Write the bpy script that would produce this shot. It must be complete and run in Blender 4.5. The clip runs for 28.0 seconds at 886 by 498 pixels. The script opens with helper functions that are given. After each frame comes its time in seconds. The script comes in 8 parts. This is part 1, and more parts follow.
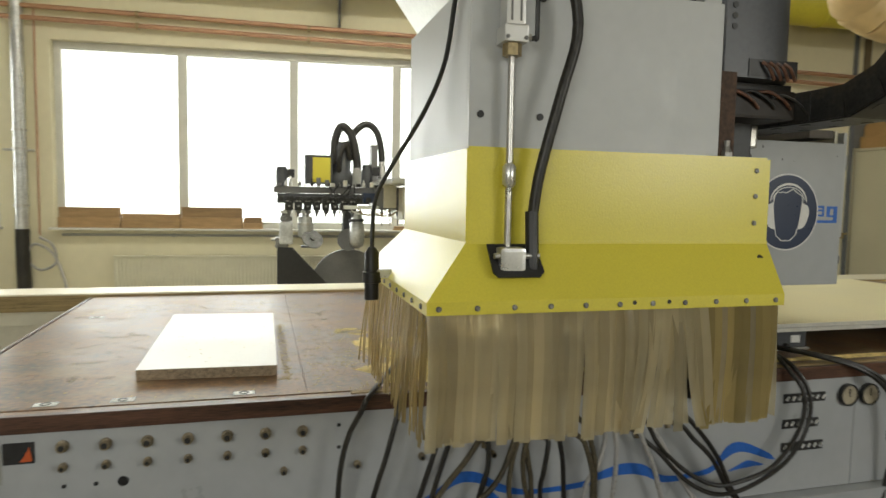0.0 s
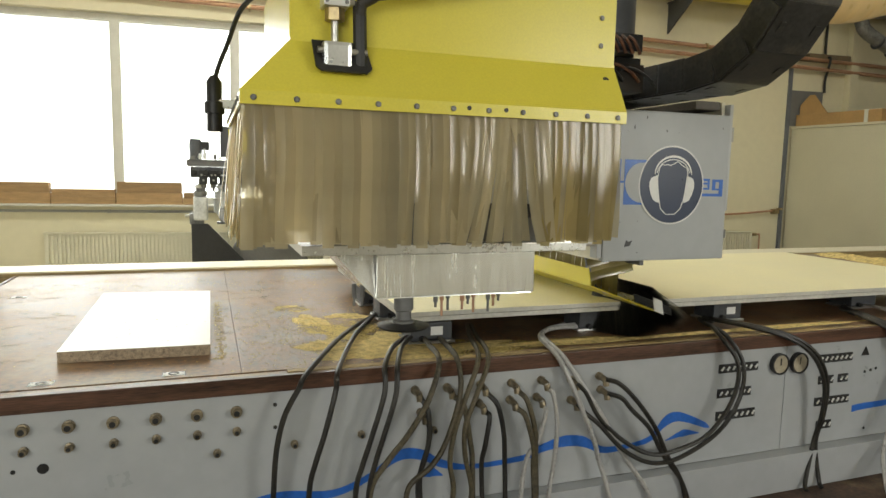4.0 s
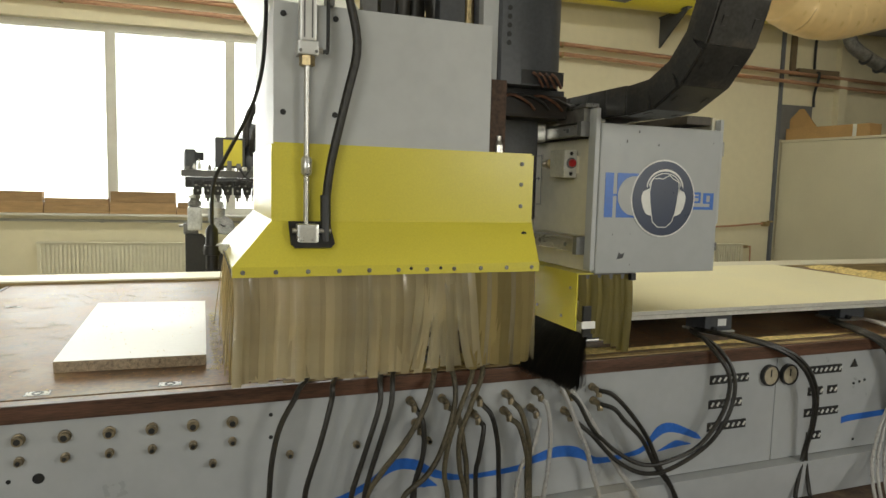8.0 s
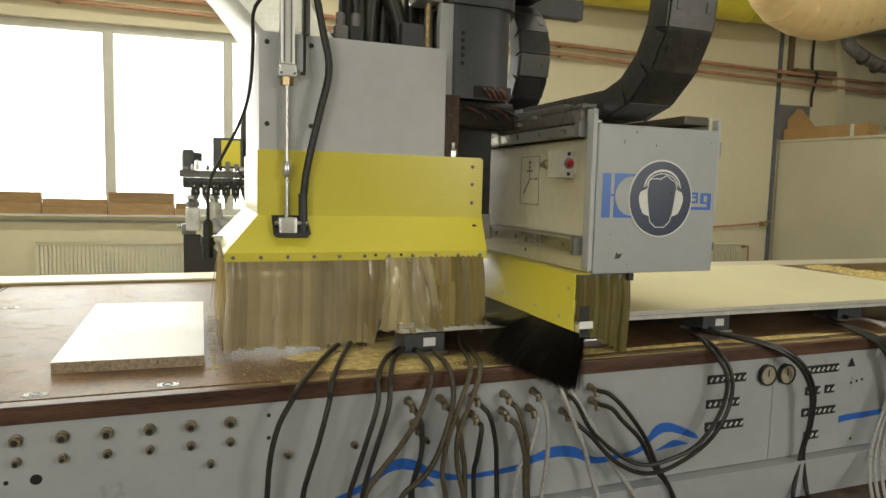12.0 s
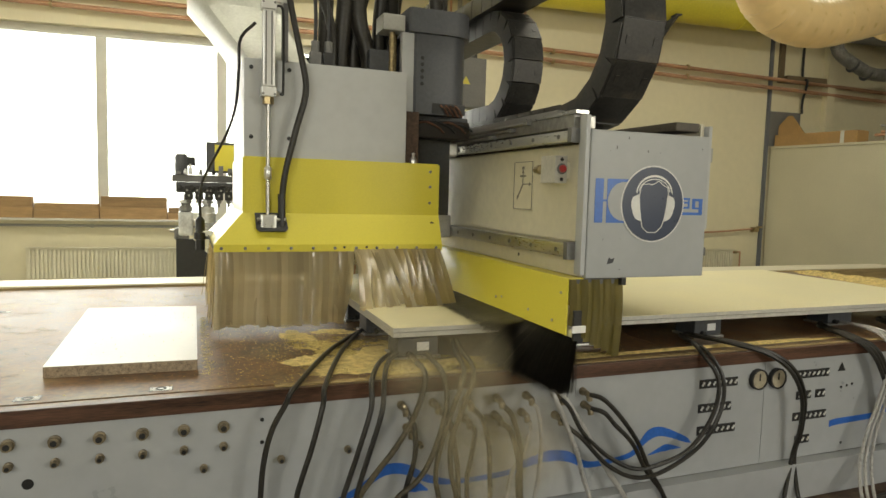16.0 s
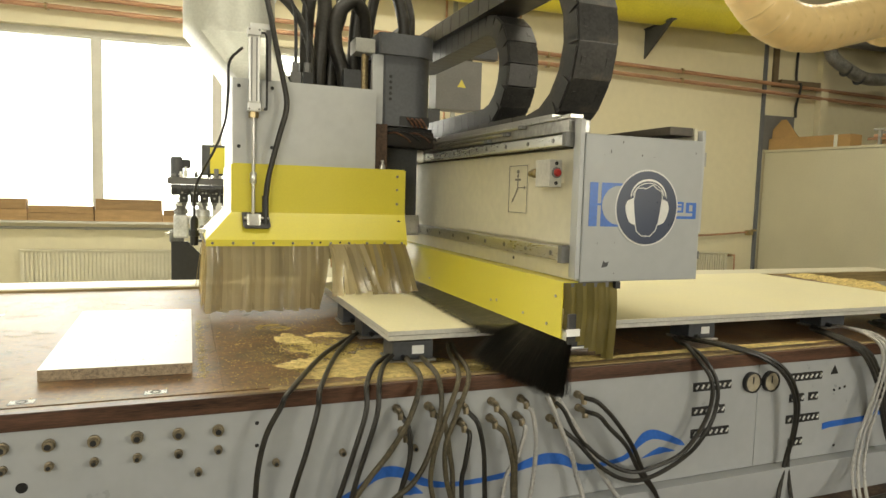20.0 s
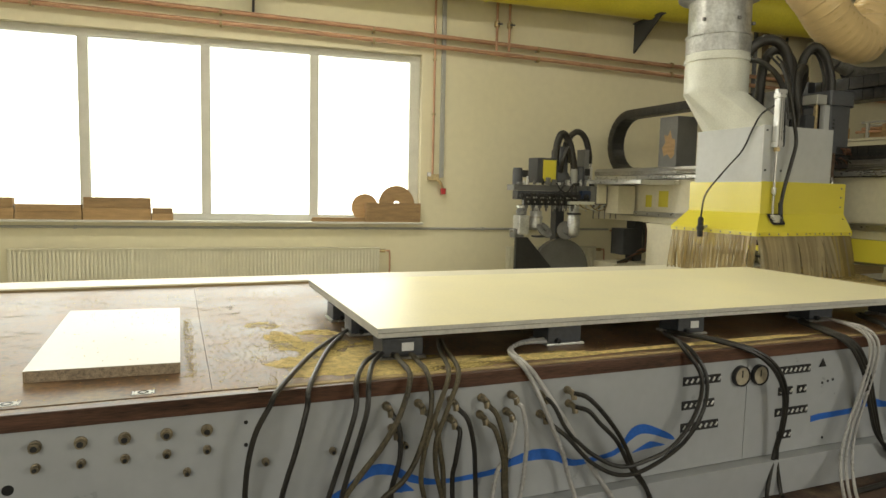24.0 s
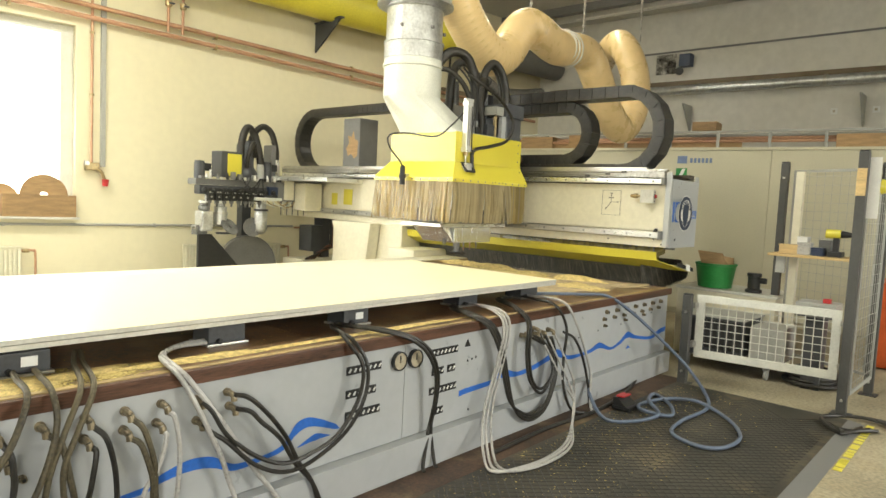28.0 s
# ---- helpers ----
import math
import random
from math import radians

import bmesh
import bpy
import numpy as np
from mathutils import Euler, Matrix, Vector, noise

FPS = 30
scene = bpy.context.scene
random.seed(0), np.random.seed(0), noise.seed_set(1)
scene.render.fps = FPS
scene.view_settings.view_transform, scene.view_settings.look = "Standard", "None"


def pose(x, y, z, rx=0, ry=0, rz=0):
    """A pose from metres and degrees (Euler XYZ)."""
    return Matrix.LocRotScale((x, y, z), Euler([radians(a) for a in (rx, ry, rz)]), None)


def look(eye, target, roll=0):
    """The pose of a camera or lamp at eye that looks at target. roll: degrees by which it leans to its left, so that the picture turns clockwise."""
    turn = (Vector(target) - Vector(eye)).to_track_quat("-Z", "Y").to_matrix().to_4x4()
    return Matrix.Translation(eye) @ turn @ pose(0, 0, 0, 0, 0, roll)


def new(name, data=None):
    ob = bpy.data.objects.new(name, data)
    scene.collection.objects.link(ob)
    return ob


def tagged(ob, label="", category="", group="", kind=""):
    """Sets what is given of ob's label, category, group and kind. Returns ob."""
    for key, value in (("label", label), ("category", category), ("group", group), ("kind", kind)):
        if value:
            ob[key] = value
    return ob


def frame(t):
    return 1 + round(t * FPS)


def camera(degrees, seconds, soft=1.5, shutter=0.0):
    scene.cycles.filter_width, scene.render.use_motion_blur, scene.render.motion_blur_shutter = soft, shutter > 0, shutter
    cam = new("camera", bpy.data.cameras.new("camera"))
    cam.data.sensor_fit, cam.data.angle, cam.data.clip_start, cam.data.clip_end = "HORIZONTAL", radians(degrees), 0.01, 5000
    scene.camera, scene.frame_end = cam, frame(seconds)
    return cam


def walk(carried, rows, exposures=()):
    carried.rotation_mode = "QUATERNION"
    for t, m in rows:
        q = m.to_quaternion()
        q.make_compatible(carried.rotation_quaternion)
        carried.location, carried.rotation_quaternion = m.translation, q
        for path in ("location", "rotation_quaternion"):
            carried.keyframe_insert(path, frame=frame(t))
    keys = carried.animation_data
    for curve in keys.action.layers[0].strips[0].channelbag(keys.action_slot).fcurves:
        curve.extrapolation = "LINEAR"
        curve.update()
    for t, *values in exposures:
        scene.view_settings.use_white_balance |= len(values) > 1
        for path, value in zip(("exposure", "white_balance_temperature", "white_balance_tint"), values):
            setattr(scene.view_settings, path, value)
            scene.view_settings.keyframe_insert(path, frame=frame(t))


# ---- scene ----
cam = camera(68.10, 28.0, 1.5, 0.5)
PATH = [
    (0.0, pose(-0.0442, -0.0033, 1.5484, 85.613, -1.026, -15.441)),
    (0.5, pose(-0.0686, -0.0133, 1.5608, 85.390, -2.031, -12.127)),
    (1.0, pose(-0.0404, -0.0248, 1.5609, 85.628, -1.338, -13.938)),
    (1.5, pose(-0.0407, -0.0241, 1.5581, 85.734, -1.293, -14.507)),
    (2.0, pose(-0.0476, -0.0236, 1.5637, 85.626, -1.620, -13.929)),
    (2.5, pose(-0.0381, -0.0201, 1.5545, 85.658, -1.650, -15.947)),
    (3.0, pose(-0.0029, 0.0069, 1.5449, 84.699, -1.237, -18.603)),
    (3.5, pose(0.0175, 0.0384, 1.5354, 83.601, -1.066, -19.640)),
    (5.5, pose(0.0013, 0.0282, 1.5389, 84.019, -1.457, -19.760)),
    (6.0, pose(-0.0011, 0.0230, 1.5399, 84.258, -1.508, -19.970)),
    (6.5, pose(-0.0040, 0.0204, 1.5380, 84.367, -1.547, -19.972)),
    (7.0, pose(-0.0027, 0.0206, 1.5416, 84.368, -1.559, -19.957)),
    (7.5, pose(-0.0039, 0.0174, 1.5414, 84.473, -1.524, -20.089)),
    (8.0, pose(-0.0039, 0.0130, 1.5426, 84.579, -1.485, -20.299)),
    (8.5, pose(-0.0046, 0.0097, 1.5403, 84.716, -1.545, -20.244)),
    (9.0, pose(-0.0054, 0.0089, 1.5414, 84.713, -1.565, -20.197)),
    (9.5, pose(-0.0067, 0.0132, 1.5401, 84.673, -1.528, -20.268)),
    (10.0, pose(0.0007, 0.0109, 1.5419, 84.581, -1.437, -20.238)),
    (10.5, pose(0.0019, 0.0110, 1.5403, 84.646, -1.382, -20.305)),
    (11.0, pose(-0.0024, 0.0101, 1.5389, 84.689, -1.422, -20.500)),
    (11.5, pose(-0.0034, 0.0125, 1.5402, 84.651, -1.540, -20.357)),
    (12.0, pose(-0.0014, 0.0096, 1.5435, 84.603, -1.425, -20.428)),
    (12.5, pose(0.0005, 0.0104, 1.5393, 84.696, -1.399, -20.558)),
    (14.5, pose(-0.0079, 0.0023, 1.5429, 84.983, -1.672, -20.917)),
    (15.0, pose(-0.0102, 0.0034, 1.5435, 84.953, -1.668, -20.805)),
    (15.5, pose(-0.0072, 0.0003, 1.5430, 85.000, -1.596, -20.903)),
    (16.0, pose(-0.0069, -0.0000, 1.5418, 85.075, -1.568, -21.009)),
    (16.5, pose(-0.0084, -0.0002, 1.5431, 85.089, -1.631, -20.966)),
    (17.0, pose(-0.0103, -0.0018, 1.5417, 85.135, -1.646, -21.074)),
    (17.5, pose(-0.0037, -0.0016, 1.5434, 85.089, -1.542, -21.132)),
    (18.0, pose(-0.0037, -0.0016, 1.5434, 85.089, -1.542, -21.132)),
    (18.5, pose(-0.0117, -0.0023, 1.5411, 85.226, -1.662, -21.151)),
    (19.0, pose(-0.0108, -0.0096, 1.5438, 85.356, -1.711, -21.278)),
    (19.5, pose(-0.0093, -0.0094, 1.5460, 85.362, -1.693, -21.327)),
    (20.0, pose(-0.0075, -0.0084, 1.5464, 85.312, -1.656, -21.381)),
    (20.5, pose(-0.0072, -0.0070, 1.5438, 85.336, -1.617, -21.416)),
    (21.0, pose(-0.0072, -0.0072, 1.5438, 85.265, -1.593, -21.353)),
    (21.5, pose(-0.0063, -0.0049, 1.5415, 85.230, -1.547, -21.315)),
    (22.0, pose(0.0007, -0.0053, 1.5409, 85.172, -1.458, -21.567)),
    (22.5, pose(0.0010, -0.0049, 1.5397, 85.170, -1.385, -21.711)),
    (24.5, pose(0.0078, -0.0047, 1.5531, 84.921, -1.339, -22.277)),
    (25.0, pose(0.0000, -0.0001, 1.5501, 85.083, -1.398, -22.392)),
    (25.5, pose(0.0116, -0.0026, 1.5612, 85.071, -1.730, -25.704)),
    (26.0, pose(0.0609, -0.0315, 1.5734, 85.898, -3.240, -42.167)),
    (26.5, pose(0.1019, -0.0409, 1.5773, 85.686, -3.327, -46.296)),
    (27.0, pose(0.1407, -0.0471, 1.5631, 85.612, -2.768, -48.008)),
    (27.5, pose(0.1405, -0.0451, 1.5661, 85.533, -2.745, -48.153)),
    (28.0, pose(0.1539, -0.0413, 1.5368, 85.698, -2.755, -48.439)),
]
EXPOSURES = ((0.0, -0.05, 6350, 7), (1.0, -0.08, 6350, 7), (2.0, -0.02, 6350, 7), (3.0, 0.18, 6400, 7), (6.0, 0.36, 6400, 7), (7.0, 0.18, 6400, 7), (8.0, 0.08, 6450, 7), (9.5, 0.02, 6450, 7), (11.0, 0.08, 6500, 7), (12.5, 0.15, 6600, 7), (17.0, 0.25, 6850, 6), (20.0, 0.50, 7000, 6), (21.0, 0.50, 6950, 6), (22.5, 0.30, 6850, 6), (24.5, -0.15, 6800, 6), (25.2, -0.15, 6800, 6), (25.7, 0.05, 6850, 7), (26.2, 0.30, 6800, 6), (27.0, 0.98, 6500, 6), (28.0, 1.12, 6500, 6))
walk(cam, PATH, EXPOSURES)

# ---- world, daylight, lamps ----
world = bpy.data.worlds.new("sky")
scene.world = world
world.use_nodes = True
wn = world.node_tree
wn.nodes.clear()
sky = wn.nodes.new("ShaderNodeTexSky")
sky.sky_type = "NISHITA"
sky.sun_disc = False
sky.sun_elevation, sky.sun_rotation = radians(38), radians(150)
bg = wn.nodes.new("ShaderNodeBackground")
bg.inputs["Strength"].default_value = 0.10
wo = wn.nodes.new("ShaderNodeOutputWorld")
wn.links.new(sky.outputs["Color"], bg.inputs["Color"])
wn.links.new(bg.outputs["Background"], wo.inputs["Surface"])

def area(name, eye, target, w, h, watts, colour):
    lamp = new(name, bpy.data.lights.new(name, "AREA"))
    lamp.data.shape, lamp.data.size, lamp.data.size_y = "RECTANGLE", w, h
    lamp.data.energy, lamp.data.color = watts, colour
    lamp.matrix_world = look(eye, target)
    return lamp


# sky light in the window openings: the seen window wall, and the high windows of the wall behind the camera; tube lamps under the ceiling
area("window_light", (0.3, 9.30, 2.35), (0.6, 0.0, 1.0), 5.6, 2.2, 95, (1.0, 0.99, 0.95))
area("window_light", (-5.4, 9.70, 2.35), (-3.0, 0.0, 1.0), 4.0, 2.2, 120, (1.0, 0.99, 0.95))
area("rear_window_light", (5.6, -4.35, 2.6), (1.6, 3.0, 0.8), 2.2, 1.6, 114, (1.0, 0.95, 0.85))
area("rear_window_light", (-3.3, -4.35, 2.9), (0.3, 4.0, 1.0), 3.0, 2.3, 134, (1.0, 0.95, 0.85))
area("tube_light", (0.5, 6.3, 5.20), (0.5, 6.6, 0.0), 6.0, 0.25, 150, (1.0, 0.95, 0.82))
area("tube_light", (8.0, 5.6, 5.20), (8.0, 5.8, 0.0), 5.0, 0.25, 42, (1.0, 0.94, 0.80))
area("tube_light", (1.8, 2.9, 5.20), (1.8, 3.0, 0.0), 6.0, 0.25, 75, (1.0, 0.95, 0.82))

# ---- materials ----


def mat(name, colour, rough=0.5, metal=0.0, var=0.12, scale=6.0, fine=60.0, bump=0.05, tint=None, coat=0.0, stain=0.0,
        stretch=None, island=False, spec=0.5, trans=0.0):
    """A painted, grained or worn surface: two scales of variation in colour, roughness and relief."""
    m = bpy.data.materials.new(name)
    m.use_nodes = True
    nt = m.node_tree
    n, link = nt.nodes, nt.links
    p = n["Principled BSDF"]
    co = n.new("ShaderNodeTexCoord")
    mp = n.new("ShaderNodeMapping")
    mp.inputs["Scale"].default_value = stretch or (1, 1, 1)
    link.new(co.outputs["Object"], mp.inputs["Vector"])
    big, small = n.new("ShaderNodeTexNoise"), n.new("ShaderNodeTexNoise")
    big.inputs["Scale"].default_value, big.inputs["Detail"].default_value = scale, 5
    small.inputs["Scale"].default_value, small.inputs["Detail"].default_value = fine, 4
    for t in (big, small):
        link.new(mp.outputs["Vector"], t.inputs["Vector"])
    add = n.new("ShaderNodeMath")
    add.operation = "ADD"
    link.new(big.outputs["Fac"], add.inputs[0])
    link.new(small.outputs["Fac"], add.inputs[1])
    half = n.new("ShaderNodeMath")
    half.operation = "MULTIPLY"
    half.inputs[1].default_value = 0.5
    link.new(add.outputs[0], half.inputs[0])
    ramp = n.new("ShaderNodeValToRGB")
    c = Vector(colour)
    dark = c * (1 - 2.2 * var)
    light = c * (1 + 1.2 * var)
    if tint:
        dark = Vector(tint)
    ramp.color_ramp.elements[0].position, ramp.color_ramp.elements[1].position = 0.33, 0.62
    ramp.color_ramp.elements[0].color = (*[max(0.002, v) for v in dark], 1)
    ramp.color_ramp.elements[1].color = (*[min(0.95, v) for v in light], 1)
    link.new(half.outputs[0], ramp.inputs["Fac"])
    out = ramp.outputs["Color"]
    if stain:
        st = n.new("ShaderNodeTexNoise")
        st.inputs["Scale"].default_value, st.inputs["Detail"].default_value, st.inputs["Roughness"].default_value = 2.1, 8, 0.7
        link.new(co.outputs["Object"], st.inputs["Vector"])
        sr = n.new("ShaderNodeValToRGB")
        sr.color_ramp.elements[0].position, sr.color_ramp.elements[1].position = 0.52, 0.72
        sr.color_ramp.elements[0].color, sr.color_ramp.elements[1].color = (0, 0, 0, 1), (stain, stain, stain, 1)
        link.new(st.outputs["Fac"], sr.inputs["Fac"])
        mix = n.new("ShaderNodeMixRGB")
        link.new(sr.outputs["Color"], mix.inputs["Fac"])
        link.new(out, mix.inputs["Color1"])
        mix.inputs["Color2"].default_value = (0.30, 0.23, 0.12, 1)
        out = mix.outputs["Color"]
    if island:
        inf = n.new("ShaderNodeObjectInfo")
        hs = n.new("ShaderNodeHueSaturation")
        mr = n.new("ShaderNodeMapRange")
        mr.inputs["To Min"].default_value, mr.inputs["To Max"].default_value = 0.75, 1.22
        link.new(inf.outputs["Random"], mr.inputs["Value"])
        link.new(mr.outputs["Result"], hs.inputs["Value"])
        link.new(out, hs.inputs["Color"])
        out = hs.outputs["Color"]
    link.new(out, p.inputs["Base Color"])
    spread = min(0.12, rough * 0.25)
    rr = n.new("ShaderNodeMapRange")
    rr.inputs["To Min"].default_value, rr.inputs["To Max"].default_value = max(0.03, rough - spread), min(1, rough + spread)
    link.new(half.outputs[0], rr.inputs["Value"])
    rr.inputs["From Min"].default_value, rr.inputs["From Max"].default_value = 0.3, 0.7
    link.new(rr.outputs["Result"], p.inputs["Roughness"])
    p.inputs["Metallic"].default_value = metal
    p.inputs["Coat Weight"].default_value = coat
    p.inputs["Coat Roughness"].default_value = 0.2
    p.inputs["Specular IOR Level"].default_value = spec
    p.inputs["Transmission Weight"].default_value = trans
    if bump:
        bp = n.new("ShaderNodeBump")
        bp.inputs["Strength"].default_value, bp.inputs["Distance"].default_value = bump, 0.01
        link.new(half.outputs[0], bp.inputs["Height"])
        link.new(bp.outputs["Normal"], p.inputs["Normal"])
        if coat:
            link.new(bp.outputs["Normal"], p.inputs["Coat Normal"])
    return m


def strip_plastic(name, colour, clear, gloss=0.6):
    """Soft see-through curtain plastic, yellowed, with a gloss."""
    m = bpy.data.materials.new(name)
    m.use_nodes = True
    nt = m.node_tree
    n, link = nt.nodes, nt.links
    n.clear()
    co = n.new("ShaderNodeTexCoord")
    noise_t = n.new("ShaderNodeTexNoise")
    noise_t.inputs["Scale"].default_value, noise_t.inputs["Detail"].default_value = 5, 7
    link.new(co.outputs["Object"], noise_t.inputs["Vector"])
    inf = n.new("ShaderNodeObjectInfo")
    ad = n.new("ShaderNodeMath")
    ad.operation = "ADD"
    link.new(noise_t.outputs["Fac"], ad.inputs[0])
    link.new(inf.outputs["Random"], ad.inputs[1])
    ramp = n.new("ShaderNodeValToRGB")
    ramp.color_ramp.elements[0].position, ramp.color_ramp.elements[1].position = 0.30, 0.95
    ramp.color_ramp.elements[0].color = (*[v * 0.64 for v in colour], 1)
    ramp.color_ramp.elements[1].color = (*[min(1, v * 1.18) for v in colour], 1)
    hv = n.new("ShaderNodeMath")
    hv.operation = "MULTIPLY"
    hv.inputs[1].default_value = 0.66
    link.new(ad.outputs[0], hv.inputs[0])
    link.new(hv.outputs[0], ramp.inputs["Fac"])
    p = n.new("ShaderNodeBsdfPrincipled")
    p.inputs["Roughness"].default_value = 0.13
    p.inputs["Specular IOR Level"].default_value = 0.8
    p.inputs["Coat Weight"].default_value = gloss
    p.inputs["Coat Roughness"].default_value = 0.09
    link.new(ramp.outputs["Color"], p.inputs["Base Color"])
    tl = n.new("ShaderNodeBsdfTranslucent")
    link.new(ramp.outputs["Color"], tl.inputs["Color"])
    tr = n.new("ShaderNodeBsdfTransparent")
    tr.inputs["Color"].default_value = (*[0.45 + 0.55 * min(1, v * 1.35) for v in colour], 1)
    m1, m2 = n.new("ShaderNodeMixShader"), n.new("ShaderNodeMixShader")
    m1.inputs["Fac"].default_value = 0.54
    link.new(p.outputs[0], m1.inputs[1])
    link.new(tl.outputs[0], m1.inputs[2])
    m2.inputs["Fac"].default_value = clear
    link.new(m1.outputs[0], m2.inputs[1])
    link.new(tr.outputs[0], m2.inputs[2])
    o = n.new("ShaderNodeOutputMaterial")
    link.new(m2.outputs[0], o.inputs["Surface"])
    return m


def glow(name, colour, strength):
    m = bpy.data.materials.new(name)
    m.use_nodes = True
    p = m.node_tree.nodes["Principled BSDF"]
    p.inputs["Base Color"].default_value = (*colour, 1)
    p.inputs["Emission Color"].default_value = (*colour, 1)
    p.inputs["Emission Strength"].default_value = strength
    return m


WALL_PAINT = mat("cream_wall_paint", (0.72, 0.67, 0.48), 0.8, var=0.022, scale=0.5, fine=9, bump=0.008)
WALL_WHITE = mat("white_wall_paint", (0.64, 0.62, 0.56), 0.85, var=0.05, scale=0.5, fine=7, bump=0.015)
CEILING = mat("ceiling_paint", (0.55, 0.54, 0.49), 0.9, var=0.06, scale=0.5, fine=20)
CONCRETE = mat("beige_concrete_floor", (0.32, 0.28, 0.19), 0.8, var=0.22, scale=1.3, fine=40, bump=0.12, stain=0.4)
RUBBER_MAT = mat("black_rubber_mat", (0.045, 0.041, 0.031), 0.6, var=0.4, scale=3, fine=70, bump=0.2, stain=0.42)
PLINTH = mat("rusty_brown_plinth", (0.075, 0.045, 0.030), 0.8, var=0.35, scale=4, bump=0.15, stain=0.6)
FRAME_WHITE = mat("window_frame_paint", (0.62, 0.61, 0.55), 0.5, var=0.04, bump=0.02)
GLASS = mat("window_glass", (0.9, 0.92, 0.92), 0.15, var=0.0, bump=0.0, trans=1.0)
DAYLIGHT = glow("overcast_daylight", (1.0, 1.0, 0.99), 2.6)
COPPER = mat("painted_copper_pipe", (0.50, 0.29, 0.18), 0.45, 0.35, var=0.15, scale=3, bump=0.03)
BRASS = mat("dull_brass", (0.42, 0.33, 0.18), 0.4, 0.9, var=0.2, scale=20)
GREY_PIPE = mat("grey_conduit", (0.35, 0.35, 0.32), 0.5, var=0.06)
RED = mat("red_plastic", (0.45, 0.03, 0.03), 0.4, var=0.1)
RADIATOR = mat("radiator_enamel", (0.70, 0.67, 0.52), 0.4, var=0.04, bump=0.02)
OFFCUT = mat("brown_particle_wood", (0.36, 0.23, 0.11), 0.7, var=0.16, scale=5, fine=80, bump=0.1, stretch=(1, 1, 6), island=True)
BED_WHITE = mat("light_grey_sheet_paint", (0.41, 0.425, 0.43), 0.33, var=0.03, scale=2, fine=15, bump=0.01, stain=0.05, spec=0.7)
TABLE_TOP = mat("brown_film_plywood", (0.15, 0.085, 0.042), 0.40, var=0.48, scale=3.2, fine=46, bump=0.06, stain=0.7, spec=0.27)
TRIM = mat("mahogany_edge", (0.085, 0.038, 0.021), 0.38, var=0.4, scale=3, fine=40, bump=0.06, stretch=(0.5, 6, 9))
PLY_EDGE = mat("pale_plywood_edge", (0.36, 0.265, 0.12), 0.7, var=0.28, scale=6, fine=60, bump=0.1, stretch=(0.5, 1, 12))
MELAMINE = mat("white_melamine", (0.66, 0.66, 0.63), 0.40, var=0.03, scale=2, fine=50, bump=0.01)
MELAMINE_WARM = mat("cream_melamine", (0.87, 0.81, 0.54), 0.36, var=0.03, scale=2, fine=50, bump=0.01)
EDGE_GREY = mat("grey_board_edge", (0.55, 0.54, 0.48), 0.55, var=0.08, scale=8)
CHIPBOARD = mat("raw_chipboard", (0.36, 0.28, 0.19), 0.9, var=0.26, scale=70, fine=240, bump=0.3)
SAWDUST = mat("sawdust", (0.60, 0.47, 0.19), 0.95, var=0.25, scale=30, fine=160, bump=0.6)


def dust_veil(name, colour, low, high, scale):
    """A thin patchy layer of dust that lets the board show through between its grains."""
    m = bpy.data.materials.new(name)
    m.use_nodes = True
    n, link = m.node_tree.nodes, m.node_tree.links
    p = n["Principled BSDF"]
    co = n.new("ShaderNodeTexCoord")
    big, small = n.new("ShaderNodeTexNoise"), n.new("ShaderNodeTexNoise")
    big.inputs["Scale"].default_value, big.inputs["Detail"].default_value, big.inputs["Roughness"].default_value = scale, 6, 0.65
    small.inputs["Scale"].default_value, small.inputs["Detail"].default_value = 110, 3
    link.new(co.outputs["Object"], big.inputs["Vector"])
    link.new(co.outputs["Object"], small.inputs["Vector"])
    add = n.new("ShaderNodeMath")
    add.operation = "MULTIPLY_ADD"
    add.inputs[1].default_value = 0.45
    link.new(small.outputs["Fac"], add.inputs[0])
    link.new(big.outputs["Fac"], add.inputs[2])
    edge = n.new("ShaderNodeMapRange")
    edge.inputs["From Min"].default_value, edge.inputs["From Max"].default_value = low, high
    link.new(add.outputs[0], edge.inputs["Value"])
    ramp = n.new("ShaderNodeValToRGB")
    ramp.color_ramp.elements[0].position, ramp.color_ramp.elements[1].position = 0.35, 0.65
    ramp.color_ramp.elements[0].color = (*[v * 0.72 for v in colour], 1)
    ramp.color_ramp.elements[1].color = (*[v * 1.15 for v in colour], 1)
    link.new(small.outputs["Fac"], ramp.inputs["Fac"])
    link.new(ramp.outputs["Color"], p.inputs["Base Color"])
    p.inputs["Roughness"].default_value = 0.95
    p.inputs["Specular IOR Level"].default_value = 0.1
    link.new(edge.outputs["Result"], p.inputs["Alpha"])
    return m


